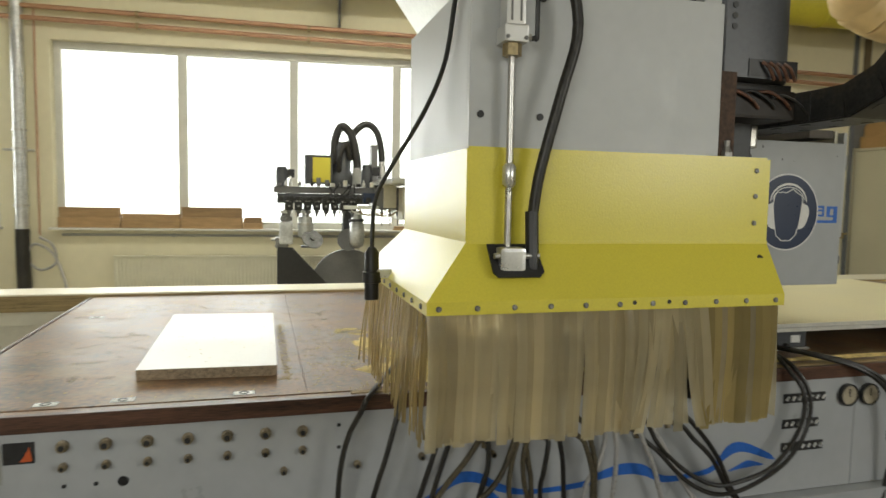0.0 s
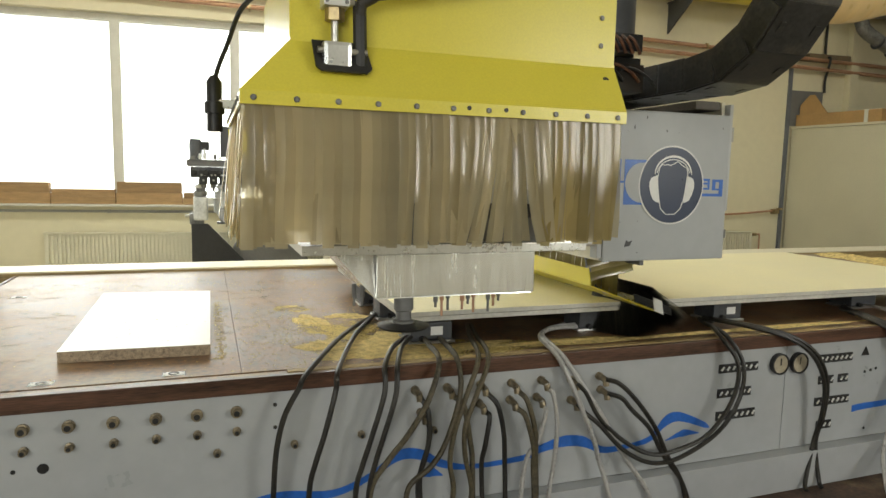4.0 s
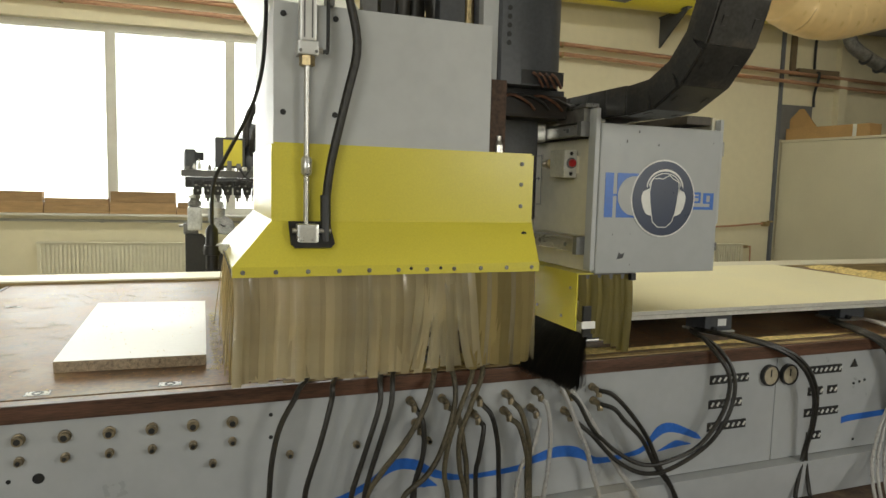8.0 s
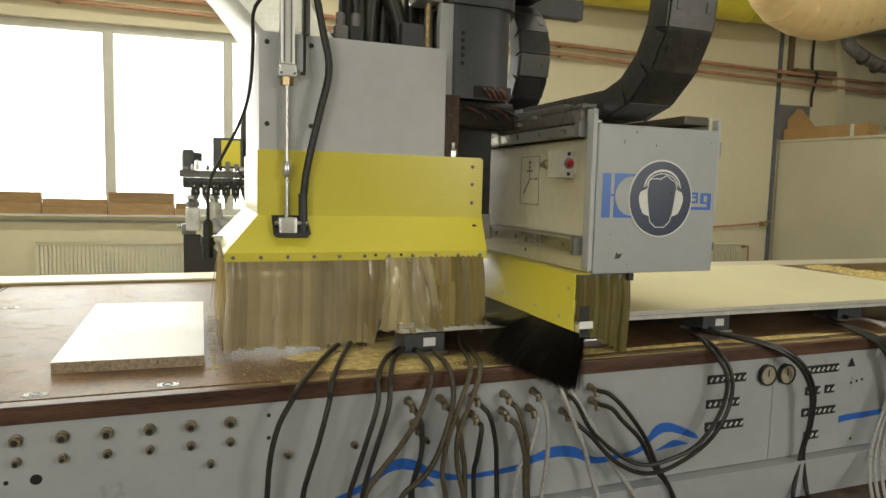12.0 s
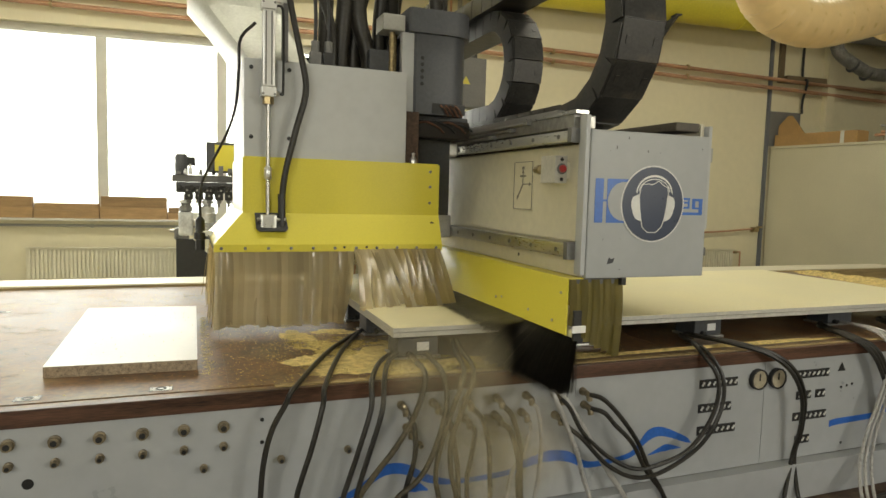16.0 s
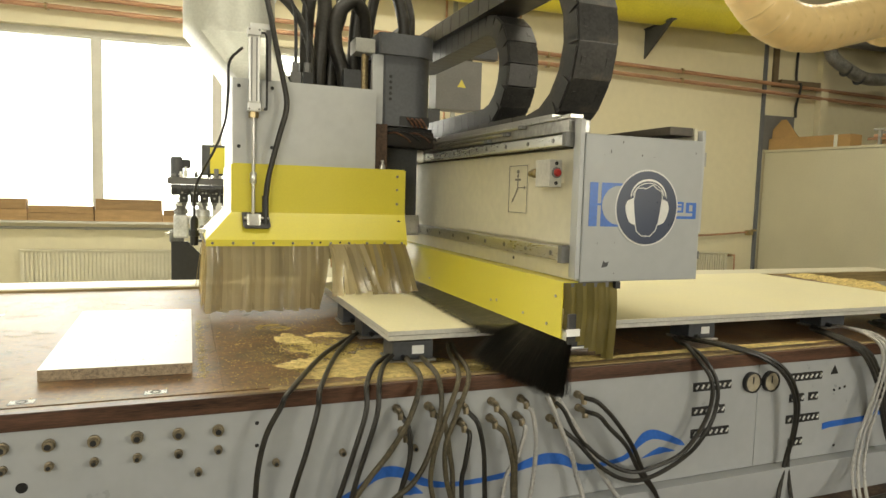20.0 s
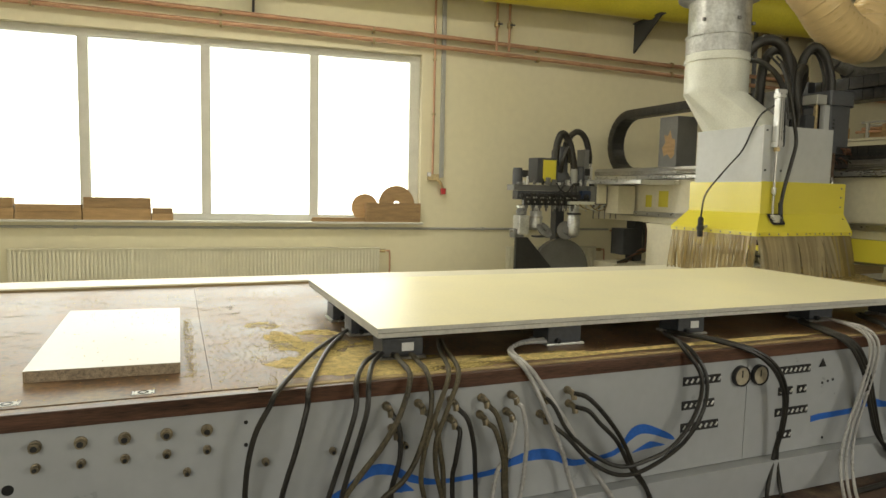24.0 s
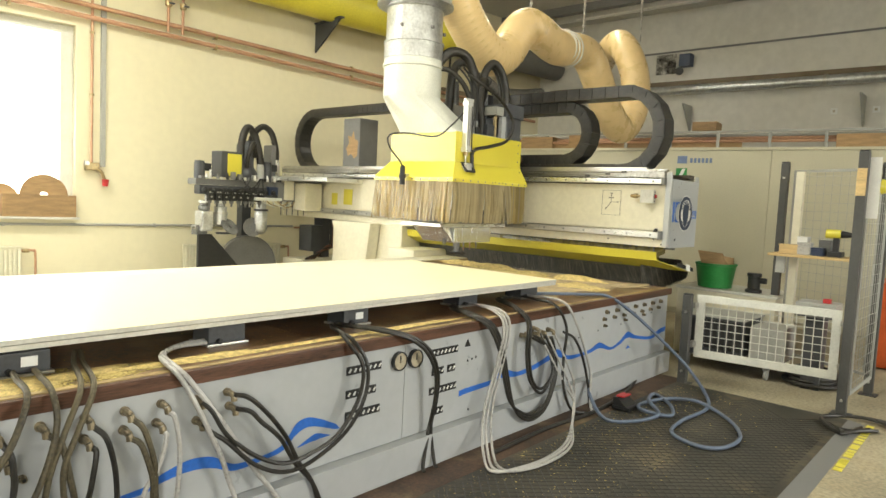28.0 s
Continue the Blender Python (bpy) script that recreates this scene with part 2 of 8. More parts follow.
def haze(name, colour, most):
    """Dust in the air: thickest in the middle of its cloud, gone towards the edge, uneven."""
    m = dust_veil(name, colour, 0.40, 1.25, 6.0)
    n, link = m.node_tree.nodes, m.node_tree.links
    p = n["Principled BSDF"]
    thick = p.inputs["Alpha"].links[0].from_socket
    co = n.new("ShaderNodeTexCoord")
    mp = n.new("ShaderNodeMapping")
    ball = n.new("ShaderNodeTexGradient")
    ball.gradient_type = "SPHERICAL"
    link.new(co.outputs["Generated"], mp.inputs["Vector"])
    mp.inputs["Location"].default_value, mp.inputs["Scale"].default_value = (-1.0, -1.0, 0), (2, 2, 0)
    link.new(mp.outputs["Vector"], ball.inputs["Vector"])
    soft = n.new("ShaderNodeMath")
    soft.operation = "MULTIPLY"
    link.new(thick, soft.inputs[0])
    link.new(ball.outputs["Fac"], soft.inputs[1])
    top = n.new("ShaderNodeMath")
    top.operation = "MULTIPLY"
    top.inputs[1].default_value = most
    link.new(soft.outputs[0], top.inputs[0])
    link.new(top.outputs[0], p.inputs["Alpha"])
    return m


HAZE = haze("sawdust_haze", (0.54, 0.47, 0.29), 0.78)
VEIL = dust_veil("sawdust_veil", (0.52, 0.41, 0.16), 0.60, 0.78, 9.0)
VEIL_THIN = dust_veil("thin_sawdust_veil", (0.44, 0.35, 0.20), 0.80, 1.06, 11.0)
SOOT = dust_veil("soot_smear", (0.08, 0.07, 0.055), 0.62, 1.0, 6.0)
DUST_FILM = mat("pale_dust_film", (0.40, 0.31, 0.18), 0.95, var=0.25, scale=8, fine=90, bump=0.3)
BLUE = mat("blue_sticker", (0.03, 0.14, 0.52), 0.35, var=0.08, scale=3, bump=0.0)
NAVY = mat("navy_sticker", (0.018, 0.032, 0.075), 0.35, var=0.03, bump=0.0)
WHITE_STICKER = mat("white_sticker", (0.75, 0.75, 0.72), 0.35, var=0.03, bump=0.0)
BLACK = mat("black_plastic", (0.018, 0.018, 0.018), 0.45, var=0.2, scale=20)
HOSE_BLACK = mat("dusty_black_hose", (0.022, 0.020, 0.016), 0.42, var=0.3, scale=5, fine=60, bump=0.03, stain=0.05)
HOSE_DUSTY = mat("sawdust_covered_hose", (0.088, 0.073, 0.042), 0.6, var=0.35, scale=6, fine=90, bump=0.1)
HOSE_CLEAR = mat("milky_hose", (0.42, 0.41, 0.39), 0.30, var=0.08, scale=6)
HOSE_BLUE = mat("blue_grey_hose", (0.11, 0.14, 0.20), 0.45, var=0.1)
STEEL = mat("machined_steel", (0.52, 0.51, 0.48), 0.32, 0.9, var=0.09, scale=3, fine=40, bump=0.02, stretch=(4, 0.6, 4))
FITTING = mat("tarnished_brass_fitting", (0.27, 0.225, 0.15), 0.38, 0.7, var=0.25, scale=20)
POLISHED = mat("polished_aluminium", (0.84, 0.84, 0.80), 0.24, 0.75, var=0.10, scale=5, fine=26, bump=0.03, stretch=(7, 7, 0.35))
AGGREGATE = mat("worn_grey_casting", (0.22, 0.22, 0.21), 0.5, 0.3, var=0.25, scale=9, bump=0.06)
ALU = mat("brushed_aluminium", (0.68, 0.68, 0.65), 0.3, 0.8, var=0.05, scale=3, fine=30, bump=0.0, stretch=(4, 0.8, 4))
SMOOTH_ALU = mat("satin_aluminium", (0.66, 0.66, 0.64), 0.38, 0.55, var=0.02, scale=2, fine=8, bump=0.0)
RAIL_BED = mat("worn_rail_steel", (0.40, 0.39, 0.36), 0.36, 0.75, var=0.2, scale=4, fine=30, bump=0.04, stain=0.25)
TOP_BAR = mat("dark_brown_bar", (0.075, 0.062, 0.045), 0.5, var=0.2, scale=5)
INLAY = mat("dull_inlay_metal", (0.82, 0.82, 0.78), 0.6, 0.0, var=0.06, scale=40, spec=0.4)
RUST = mat("oily_rust", (0.013, 0.009, 0.006), 0.55, 0.0, var=0.4, scale=7, fine=40, bump=0.1)
GALV = mat("galvanised_sheet", (0.56, 0.57, 0.56), 0.38, 0.75, var=0.14, scale=9, fine=40, bump=0.02)
YELLOW = mat("yellow_machine_paint", (0.67, 0.585, 0.06), 0.36, var=0.035, scale=1.6, fine=150, bump=0.10, coat=0.3)
YELLOW_DUCT = mat("yellow_duct_paint", (0.64, 0.57, 0.06), 0.35, var=0.06, scale=2, fine=40, bump=0.03)
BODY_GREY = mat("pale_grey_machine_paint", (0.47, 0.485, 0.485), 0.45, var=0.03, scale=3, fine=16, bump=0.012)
END_GREY = mat("grey_end_plate_paint", (0.40, 0.415, 0.415), 0.42, var=0.03, scale=3, fine=14, bump=0.01)
BEAM_CREAM = mat("cream_beam_paint", (0.72, 0.68, 0.53), 0.45, var=0.04, scale=2, fine=20, bump=0.02, stain=0.08)
DARK_GREY = mat("dark_grey_machine_paint", (0.055, 0.058, 0.063), 0.5, var=0.15, scale=5)
COLUMN_GREY = mat("blue_grey_housing_paint", (0.085, 0.09, 0.10), 0.42, var=0.10, scale=5, fine=50, bump=0.01)
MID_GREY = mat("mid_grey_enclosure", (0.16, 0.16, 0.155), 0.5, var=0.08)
CHAIN = mat("worn_black_carrier_plastic", (0.030, 0.029, 0.027), 0.42, var=0.3, scale=12, fine=70, bump=0.08, stain=0.25)


def bristle_black(name):
    """Black bristles, each one a little different, some grey with dust."""
    m = bpy.data.materials.new(name)
    m.use_nodes = True
    n, link = m.node_tree.nodes, m.node_tree.links
    p = n["Principled BSDF"]
    g = n.new("ShaderNodeNewGeometry")
    ramp = n.new("ShaderNodeValToRGB")
    ramp.color_ramp.elements[0].position, ramp.color_ramp.elements[1].position = 0.70, 1.0
    ramp.color_ramp.elements[0].color, ramp.color_ramp.elements[1].color = (0.034, 0.032, 0.026, 1), (0.20, 0.18, 0.13, 1)
    link.new(g.outputs["Random Per Island"], ramp.inputs["Fac"])
    link.new(ramp.outputs["Color"], p.inputs["Base Color"])
    p.inputs["Roughness"].default_value = 0.42
    return m


BRUSH = bristle_black("black_bristles")
STRIP_GREY = strip_plastic("yellowed_curtain_plastic", (0.64, 0.565, 0.375), 0.34)
STRIP_BROWN = strip_plastic("brown_curtain_plastic", (0.36, 0.30, 0.10), 0.12)
STRIP_DRAPED = strip_plastic("dusty_amber_curtain_plastic", (0.48, 0.385, 0.165), 0.16, 0.25)
STRIP_AMBER = strip_plastic("amber_curtain_plastic", (0.60, 0.48, 0.23), 0.28)
PALE_DUCT = mat("pale_grey_sheet", (0.66, 0.67, 0.60), 0.42, 0.15, var=0.06, scale=4, bump=0.02)
DIAL = mat("faded_dial", (0.40, 0.35, 0.25), 0.4, var=0.1, scale=20)
HOSE_PU = mat("beige_ribbed_hose", (0.72, 0.54, 0.27), 0.3, var=0.05, scale=1.5, fine=8, bump=0.0)
CABINET = mat("cream_cabinet_paint", (0.55, 0.52, 0.38), 0.5, var=0.04, scale=1.5, bump=0.02)
MOTE = mat("airborne_sawdust", (0.50, 0.40, 0.22), 0.95, var=0.1, scale=20, bump=0.0)
DIAGRAM = mat("grey_print", (0.20, 0.19, 0.16), 0.6, var=0.05, bump=0.0)
LOGO_PALE = mat("faded_blue_print", (0.16, 0.22, 0.38), 0.5, var=0.1, scale=8, bump=0.0)
CARDBOARD = mat("brown_cardboard", (0.40, 0.25, 0.10), 0.8, var=0.08, scale=5, fine=50, bump=0.03)
STRIP_DARK = mat("blue_grey_strip_paint", (0.13, 0.14, 0.16), 0.5, var=0.12, scale=3)
FRAME_BROWN = mat("brown_frame_paint", (0.16, 0.12, 0.07), 0.6, var=0.15, scale=4)
POST = mat("grey_post_paint", (0.065, 0.065, 0.062), 0.5, var=0.1)
MESH_WHITE = mat("white_wire_mesh", (0.62, 0.62, 0.56), 0.45, var=0.06)
GREEN = mat("green_plastic", (0.03, 0.25, 0.06), 0.4, var=0.1)
PINE = mat("pine_board", (0.56, 0.40, 0.18), 0.6, var=0.15, scale=4, fine=50, stretch=(1, 1, 7))
ORANGE = mat("orange_paint", (0.55, 0.10, 0.02), 0.45, var=0.1)
WIRES = mat("coloured_wires", (0.13, 0.055, 0.03), 0.5, var=0.4, scale=40)

# ---- building helpers ----
ORIGIN = {}


def thing(name, base, label, category, group="", turn=0.0):
    """An empty at the base of a thing. Its parts are given in the thing's own frame, whose origin is that of the place."""
    ob = new(name)
    ob.empty_display_size = 0.1
    ob.matrix_world = pose(*base, 0, 0, turn)
    ORIGIN[ob.name] = Vector(base)
    return tagged(ob, label, category, group)


def part(name, bm, material, parent=None, label="", smooth=False, local=False):
    """Links a bmesh as one mesh object under a thing or a part."""
    top = parent
    while top is not None and top.parent is not None:
        top = top.parent
    if top is not None and not local:
        bmesh.ops.translate(bm, vec=-ORIGIN[top.name], verts=bm.verts)
    me = bpy.data.meshes.new(name)
    bm.to_mesh(me)
    bm.free()
    me.materials.append(material)
    if smooth:
        me.shade_smooth()
        me.set_sharp_from_angle(angle=radians(40))
    ob = new(name, me)
    ob.parent = parent
    if label:
        ob["label"] = label
    return ob


def like(ob, m, parent=None):
    """Another object on the same mesh, at the pose m in its parent's space."""
    o = bpy.data.objects.new(ob.name.split(".")[0], ob.data)
    scene.collection.objects.link(o)
    o.parent = parent if parent is not None else ob.parent
    o.matrix_basis = m
    return o


def box(x0, x1, y0, y1, z0, z1, bevel=0.0, bm=None):
    b = bmesh.new()
    v = [b.verts.new((x, y, z)) for z in (z0, z1) for y in (y0, y1) for x in (x0, x1)]
    for f in ((0, 2, 3, 1), (4, 5, 7, 6), (0, 1, 5, 4), (2, 6, 7, 3), (0, 4, 6, 2), (1, 3, 7, 5)):
        b.faces.new([v[i] for i in f])
    if bevel:
        bmesh.ops.bevel(b, geom=b.edges[:], offset=bevel, segments=2, affect="EDGES", profile=0.7)
    return join(bm, b)


def join(bm, b):
    if bm is None:
        return b
    off = len(bm.verts)
    new_v = [bm.verts.new(v.co) for v in b.verts]
    b.verts.index_update()
    for f in b.faces:
        try:
            bm.faces.new([new_v[v.index] for v in f.verts])
        except ValueError:
            pass
    b.free()
    return bm


def cyl(p0, p1, r0, r1=None, seg=16, bm=None, cap=True):
    """A cylinder or cone between two points."""
    p0, p1 = Vector(p0), Vector(p1)
    r1 = r0 if r1 is None else r1
    d = (p1 - p0).normalized()
    a = d.orthogonal().normalized()
    b2 = d.cross(a)
    bm = bm or bmesh.new()
    rings = []
    for p, r in ((p0, r0), (p1, r1)):
        rings.append([bm.verts.new(p + (a * math.cos(2 * math.pi * i / seg) + b2 * math.sin(2 * math.pi * i / seg)) * r) for i in range(seg)])
    for i in range(seg):
        j = (i + 1) % seg
        bm.faces.new((rings[0][i], rings[0][j], rings[1][j], rings[1][i]))
    if cap:
        bm.faces.new(rings[0][::-1])
        bm.faces.new(rings[1])
    return bm


def turned(profile, centre, axis=(0, 0, 1), seg=20, bm=None):
    """A turned solid: (radius, height) pairs along an axis."""
    d = Vector(axis).normalized()
    a = d.orthogonal().normalized()
    b2 = d.cross(a)
    c = Vector(centre)
    bm = bm or bmesh.new()
    rings = [[bm.verts.new(c + d * h + (a * math.cos(2 * math.pi * i / seg) + b2 * math.sin(2 * math.pi * i / seg)) * max(r, 1e-4))
              for i in range(seg)] for r, h in profile]
    for k in range(len(rings) - 1):
        for i in range(seg):
            j = (i + 1) % seg
            bm.faces.new((rings[k][i], rings[k][j], rings[k + 1][j], rings[k + 1][i]))
    bm.faces.new(rings[0][::-1])
    bm.faces.new(rings[-1])
    return bm


def spline(pts, n=8):
    """A smooth line through points (Catmull-Rom)."""
    p = [Vector(q) for q in pts]
    p = [p[0] * 2 - p[1]] + p + [p[-1] * 2 - p[-2]]
    out = []
    for i in range(1, len(p) - 2):
        for k in range(n):
            t = k / n
            out.append(0.5 * ((2 * p[i]) + (p[i + 1] - p[i - 1]) * t + (2 * p[i - 1] - 5 * p[i] + 4 * p[i + 1] - p[i + 2]) * t * t
                              + (3 * p[i] - p[i - 1] - 3 * p[i + 1] + p[i + 2]) * t ** 3))
    out.append(p[-2])
    return out


def tube(pts, r, seg=8, n=8, ribs=0.0, bm=None):
    """A round hose or pipe swept along a smooth line. ribs: height of its corrugation."""
    line = spline(pts, n) if n > 1 else [Vector(q) for q in pts]
    bm = bm or bmesh.new()
    up = None
    rings = []
    for i, q in enumerate(line):
        d = (line[min(i + 1, len(line) - 1)] - line[max(i - 1, 0)]).normalized()
        if up is None:
            up = d.orthogonal().normalized()
        up = (up - d * up.dot(d)).normalized()
        s = d.cross(up)
        rad = r + (ribs if i % 2 else 0)
        rings.append([bm.verts.new(q + (up * math.cos(2 * math.pi * k / seg) + s * math.sin(2 * math.pi * k / seg)) * rad) for k in range(seg)])
    for a, b in zip(rings, rings[1:]):
        for k in range(seg):
            j = (k + 1) % seg
            bm.faces.new((a[k], a[j], b[j], b[k]))
    bm.faces.new(rings[0][::-1])
    bm.faces.new(rings[-1])
    return bm


def prism(outline, depth, bm=None):
    """A flat plate: an outline of 3D points, pushed along a vector."""
    b = bmesh.new()
    d = Vector(depth)
    v0 = [b.verts.new(Vector(q)) for q in outline]
    v1 = [b.verts.new(Vector(q) + d) for q in outline]
    n = len(v0)
    b.faces.new(v0[::-1])
    b.faces.new(v1)
    for i in range(n):
        b.faces.new((v0[i], v0[(i + 1) % n], v1[(i + 1) % n], v1[i]))
    bmesh.ops.recalc_face_normals(b, faces=b.faces[:])
    return join(bm, b)


def loft(rings, bm=None, cap=False):
    bm = bm or bmesh.new()
    rv = [[bm.verts.new(Vector(q)) for q in r] for r in rings]
    n = len(rv[0])
    for a, b in zip(rv, rv[1:]):
        for k in range(n):
            bm.faces.new((a[k], a[(k + 1) % n], b[(k + 1) % n], b[k]))
    if cap:
        bm.faces.new(rv[0][::-1])
        bm.faces.new(rv[-1])
    bmesh.ops.recalc_face_normals(bm, faces=bm.faces[:])
    return bm


def rect(x0, x1, y0, y1, z):
    return [(x0, y0, z), (x1, y0, z), (x1, y1, z), (x0, y1, z)]


def structure(name, bm, material, label, m=None, smooth=False):
    ob = part(name, bm, material, None, label, smooth)
    if m is not None:
        ob.matrix_world = m
    return tagged(ob, label, "", "", "structure")

# ---- the room ----
WT = -4.92  # the window wall stands a little askew to the machine
WALL_M = pose(0, 9.51, 0, 0, 0, WT)

structure("floor", box(-9, 16, -6, 12, -0.2, 0.0), CONCRETE, "worn beige concrete workshop floor")
structure("rubber_mat", box(-5, 5.9, 0.83, 2.16, 0.001, 0.016, 0.004), RUBBER_MAT, "black ribbed rubber mat along the machine")
bm = bmesh.new()
for i in range(108):  # diamond tread: two sets of slanting low ribs
    x = -1.2 + i * 0.066
    for sx in (1, -1):
        x0, x1 = (x, x + 0.62) if sx > 0 else (x + 0.62, x)
        if max(x0, x1) > 5.86:
            continue
        for y0, y1 in ((0.88, 1.49), (1.50, 2.11)):
            v = [bm.verts.new(q) for q in ((x0 - 0.005, y0, 0.0162), (x0 + 0.005, y0, 0.0162), (x1 + 0.005, y1, 0.0162), (x1 - 0.005, y1, 0.0162), (x0, y0, 0.0185), (x1, y1, 0.0185))]
            for f in ((0, 4, 5, 3), (4, 1, 2, 5)):
                bm.faces.new([v[k] for k in f])
tagged(structure("mat_ribs", bm, BLACK, "diamond tread ribs of the black rubber mat"), kind="stuff")
random.seed(41)
bm = bmesh.new()
for i in range(1300):
    x, y = random.uniform(2.2, 5.8), 2.14 - abs(random.gauss(0, 0.45))
    if y < 0.9:
        continue
    s, a = 0.0015 + 0.0045 * random.random() ** 4, random.random() * 6.28
    v = [bm.verts.new((x + s * math.cos(a + j * 2.1) * (1 + random.random()), y + s * math.sin(a + j * 2.1) * (1 + random.random()), 0.0188)) for j in range(3)]
    tip = bm.verts.new((x, y, 0.0192 + s * 0.5))
    for j in range(3):
        bm.faces.new((v[j], v[(j + 1) % 3], tip))
MAT_CHIPS = bm
structure("mat_edge", prism([(-5, 0.83, 0.001), (-5, 0.83, 0.017), (-5, 0.72, 0.001)], (10.9, 0, 0)), MID_GREY, "grey ramped edge of the rubber mat")
random.seed(5)
for i in range(16):
    x = 4.7 + i * 0.075 + random.random() * 0.03
    structure("floor_marking", box(x, x + 0.04 + 0.03 * random.random(), 0.66, 0.71, 0.001, 0.003), YELLOW_DUCT, "worn yellow floor marking")

# window wall with its two openings, in its own frame: u along it, v outwards
OPEN = ((-2.70, 3.40), (-7.6, -3.34))
bm = box(-9, -7.6, 0, 0.4, 0, 5.4)
bm = box(-3.34, -2.70, 0, 0.4, 0, 5.4, 0, bm)
bm = box(3.40, 13.6, 0, 0.4, 0, 5.4, 0, bm)
for a, b in OPEN:
    bm = box(a, b, 0, 0.4, 0, 1.05, 0, bm)
    bm = box(a, b, 0, 0.4, 3.53, 5.4, 0, bm)
structure("wall_window", bm, WALL_PAINT, "cream painted workshop wall with wide windows", WALL_M)
structure("wall_right", box(12.8, 13.1, -6, 12, 0, 5.4), WALL_WHITE, "dull white workshop end wall")
structure("wall_left", box(-8.9, -8.6, -6, 12, 0, 5.4), WALL_WHITE, "plain white workshop wall")
bm = box(-9, -4.9, -4.8, -4.5, 0, 5.4)
bm = box(-0.1, 3.6, -4.8, -4.5, 0, 5.4, 0, bm)
bm = box(9.4, 13.1, -4.8, -4.5, 0, 5.4, 0, bm)
for a, b in ((-4.9, -0.1), (3.6, 9.4)):
    bm = box(a, b, -4.8, -4.5, 0, 1.6, 0, bm)
    bm = box(a, b, -4.8, -4.5, 4.2, 5.4, 0, bm)
structure("wall_rear", bm, WALL_WHITE, "plain white workshop wall with windows")
structure("ceiling", box(-9, 13.1, -6, 12, 5.4, 5.6), CEILING, "off-white workshop ceiling")
for x in (9.3, 11.4):
    structure("ceiling_beam", box(x, x + 0.16, -4.5, 9, 5.25, 5.4), MID_GREY if x > 10 else CEILING, "steel ceiling beam")
structure("backdrop", box(-14, 20, 3.0, 3.02, -2, 9), DAYLIGHT, "bright overcast daylight outside the windows", WALL_M @ pose(0, 0, 0))


def window(number, u0, u1, mullions):
    ob = tagged(new("window_%d" % number), "wide white-framed workshop window, blown out by daylight", "", "", "structure")
    ob.matrix_world = WALL_M
    z0, z1, v0, v1 = 1.08, 3.53, 0.12, 0.19
    for nm, b in (("window_frame", box(u0, u1, v0, v1, z1 - 0.10, z1 - 0.003, 0.006)), ("window_frame", box(u0, u1, v0, v1, z0, z0 + 0.09, 0.006)),
                  ("window_frame", box(u0 + 0.002, u0 + 0.09, v0 + 0.002, v1, z0 + 0.09, z1 - 0.10)),
                  ("window_frame", box(u1 - 0.15, u1 - 0.002, v0 + 0.002, v1, z0 + 0.09, z1 - 0.10))):
        part(nm, b, FRAME_WHITE, ob, local=True)
    edges = [u0 + 0.09, *mullions, u1 - 0.15]
    for m in mullions:
        part("mullion", box(m - 0.062, m + 0.062, v0 - 0.004, v1, z0 + 0.09, z1 - 0.10, 0.006), FRAME_WHITE, ob, local=True)
    for a, b in zip(edges, edges[1:]):
        p = part("pane", box(a + 0.03, b - 0.03, 0.15, 0.158, z0 + 0.085, z1 - 0.095), GLASS, ob, local=True)
        p.visible_shadow = False
    part("window_sill", box(u0 - 0.02, u1 + 0.02, -0.14, 0.12, 1.052, 1.082, 0.006), FRAME_WHITE, ob, "white painted sill board", local=True)
    return ob


window(1, -2.70, 3.40, (-1.095, 0.392, 1.85))
window(2, -7.6, -3.34, (-6.1, -4.7))


def on_wall(name, base, label, category, group=""):
    """A thing on the window wall, in the wall's frame."""
    ob = thing(name, (0, 0, 0), label, category, group)
    ob.matrix_world = WALL_M @ pose(*base)
    ORIGIN[ob.name] = Vector(base)
    return ob


# offcuts on the sill
for u0, u1, h, d in ((-2.62, -1.86, 0.27, 0.10), (-1.85, -1.10, 0.19, 0.10), (-1.09, -0.29, 0.29, 0.10), (-0.28, -0.02, 0.16, 0.09),
                     (1.80, 2.56, 0.055, 0.10)):
    t = on_wall("wood_offcut", (u0, 0, 1.083), "brown wooden board offcut standing on the window sill", "wood offcut", "offcuts on the sill")
    part("board", box(u0, u1, -0.11, -0.11 + d, 1.083, 1.083 + h * 0.52, 0.004), OFFCUT, t)
    part("board", box(u0 + 0.01, u1 - 0.006, -0.105, -0.11 + d, 1.0845 + h * 0.52, 1.083 + h, 0.004), OFFCUT, t)
t = on_wall("wooden_crate", (2.57, 0, 1.083), "pale wooden board crate on the window sill", "wooden crate")
part("front_board", box(2.57, 3.38, -0.13, -0.11, 1.083, 1.36, 0.003), OFFCUT, t)
part("end_board", box(2.57, 2.60, -0.108, 0.05, 1.083, 1.35, 0.003), OFFCUT, t)
part("end_board", box(3.35, 3.38, -0.108, 0.05, 1.083, 1.35, 0.003), OFFCUT, t)
part("batten", box(2.57, 2.61, -0.145, -0.131, 1.083, 1.36, 0.003), OFFCUT, t)
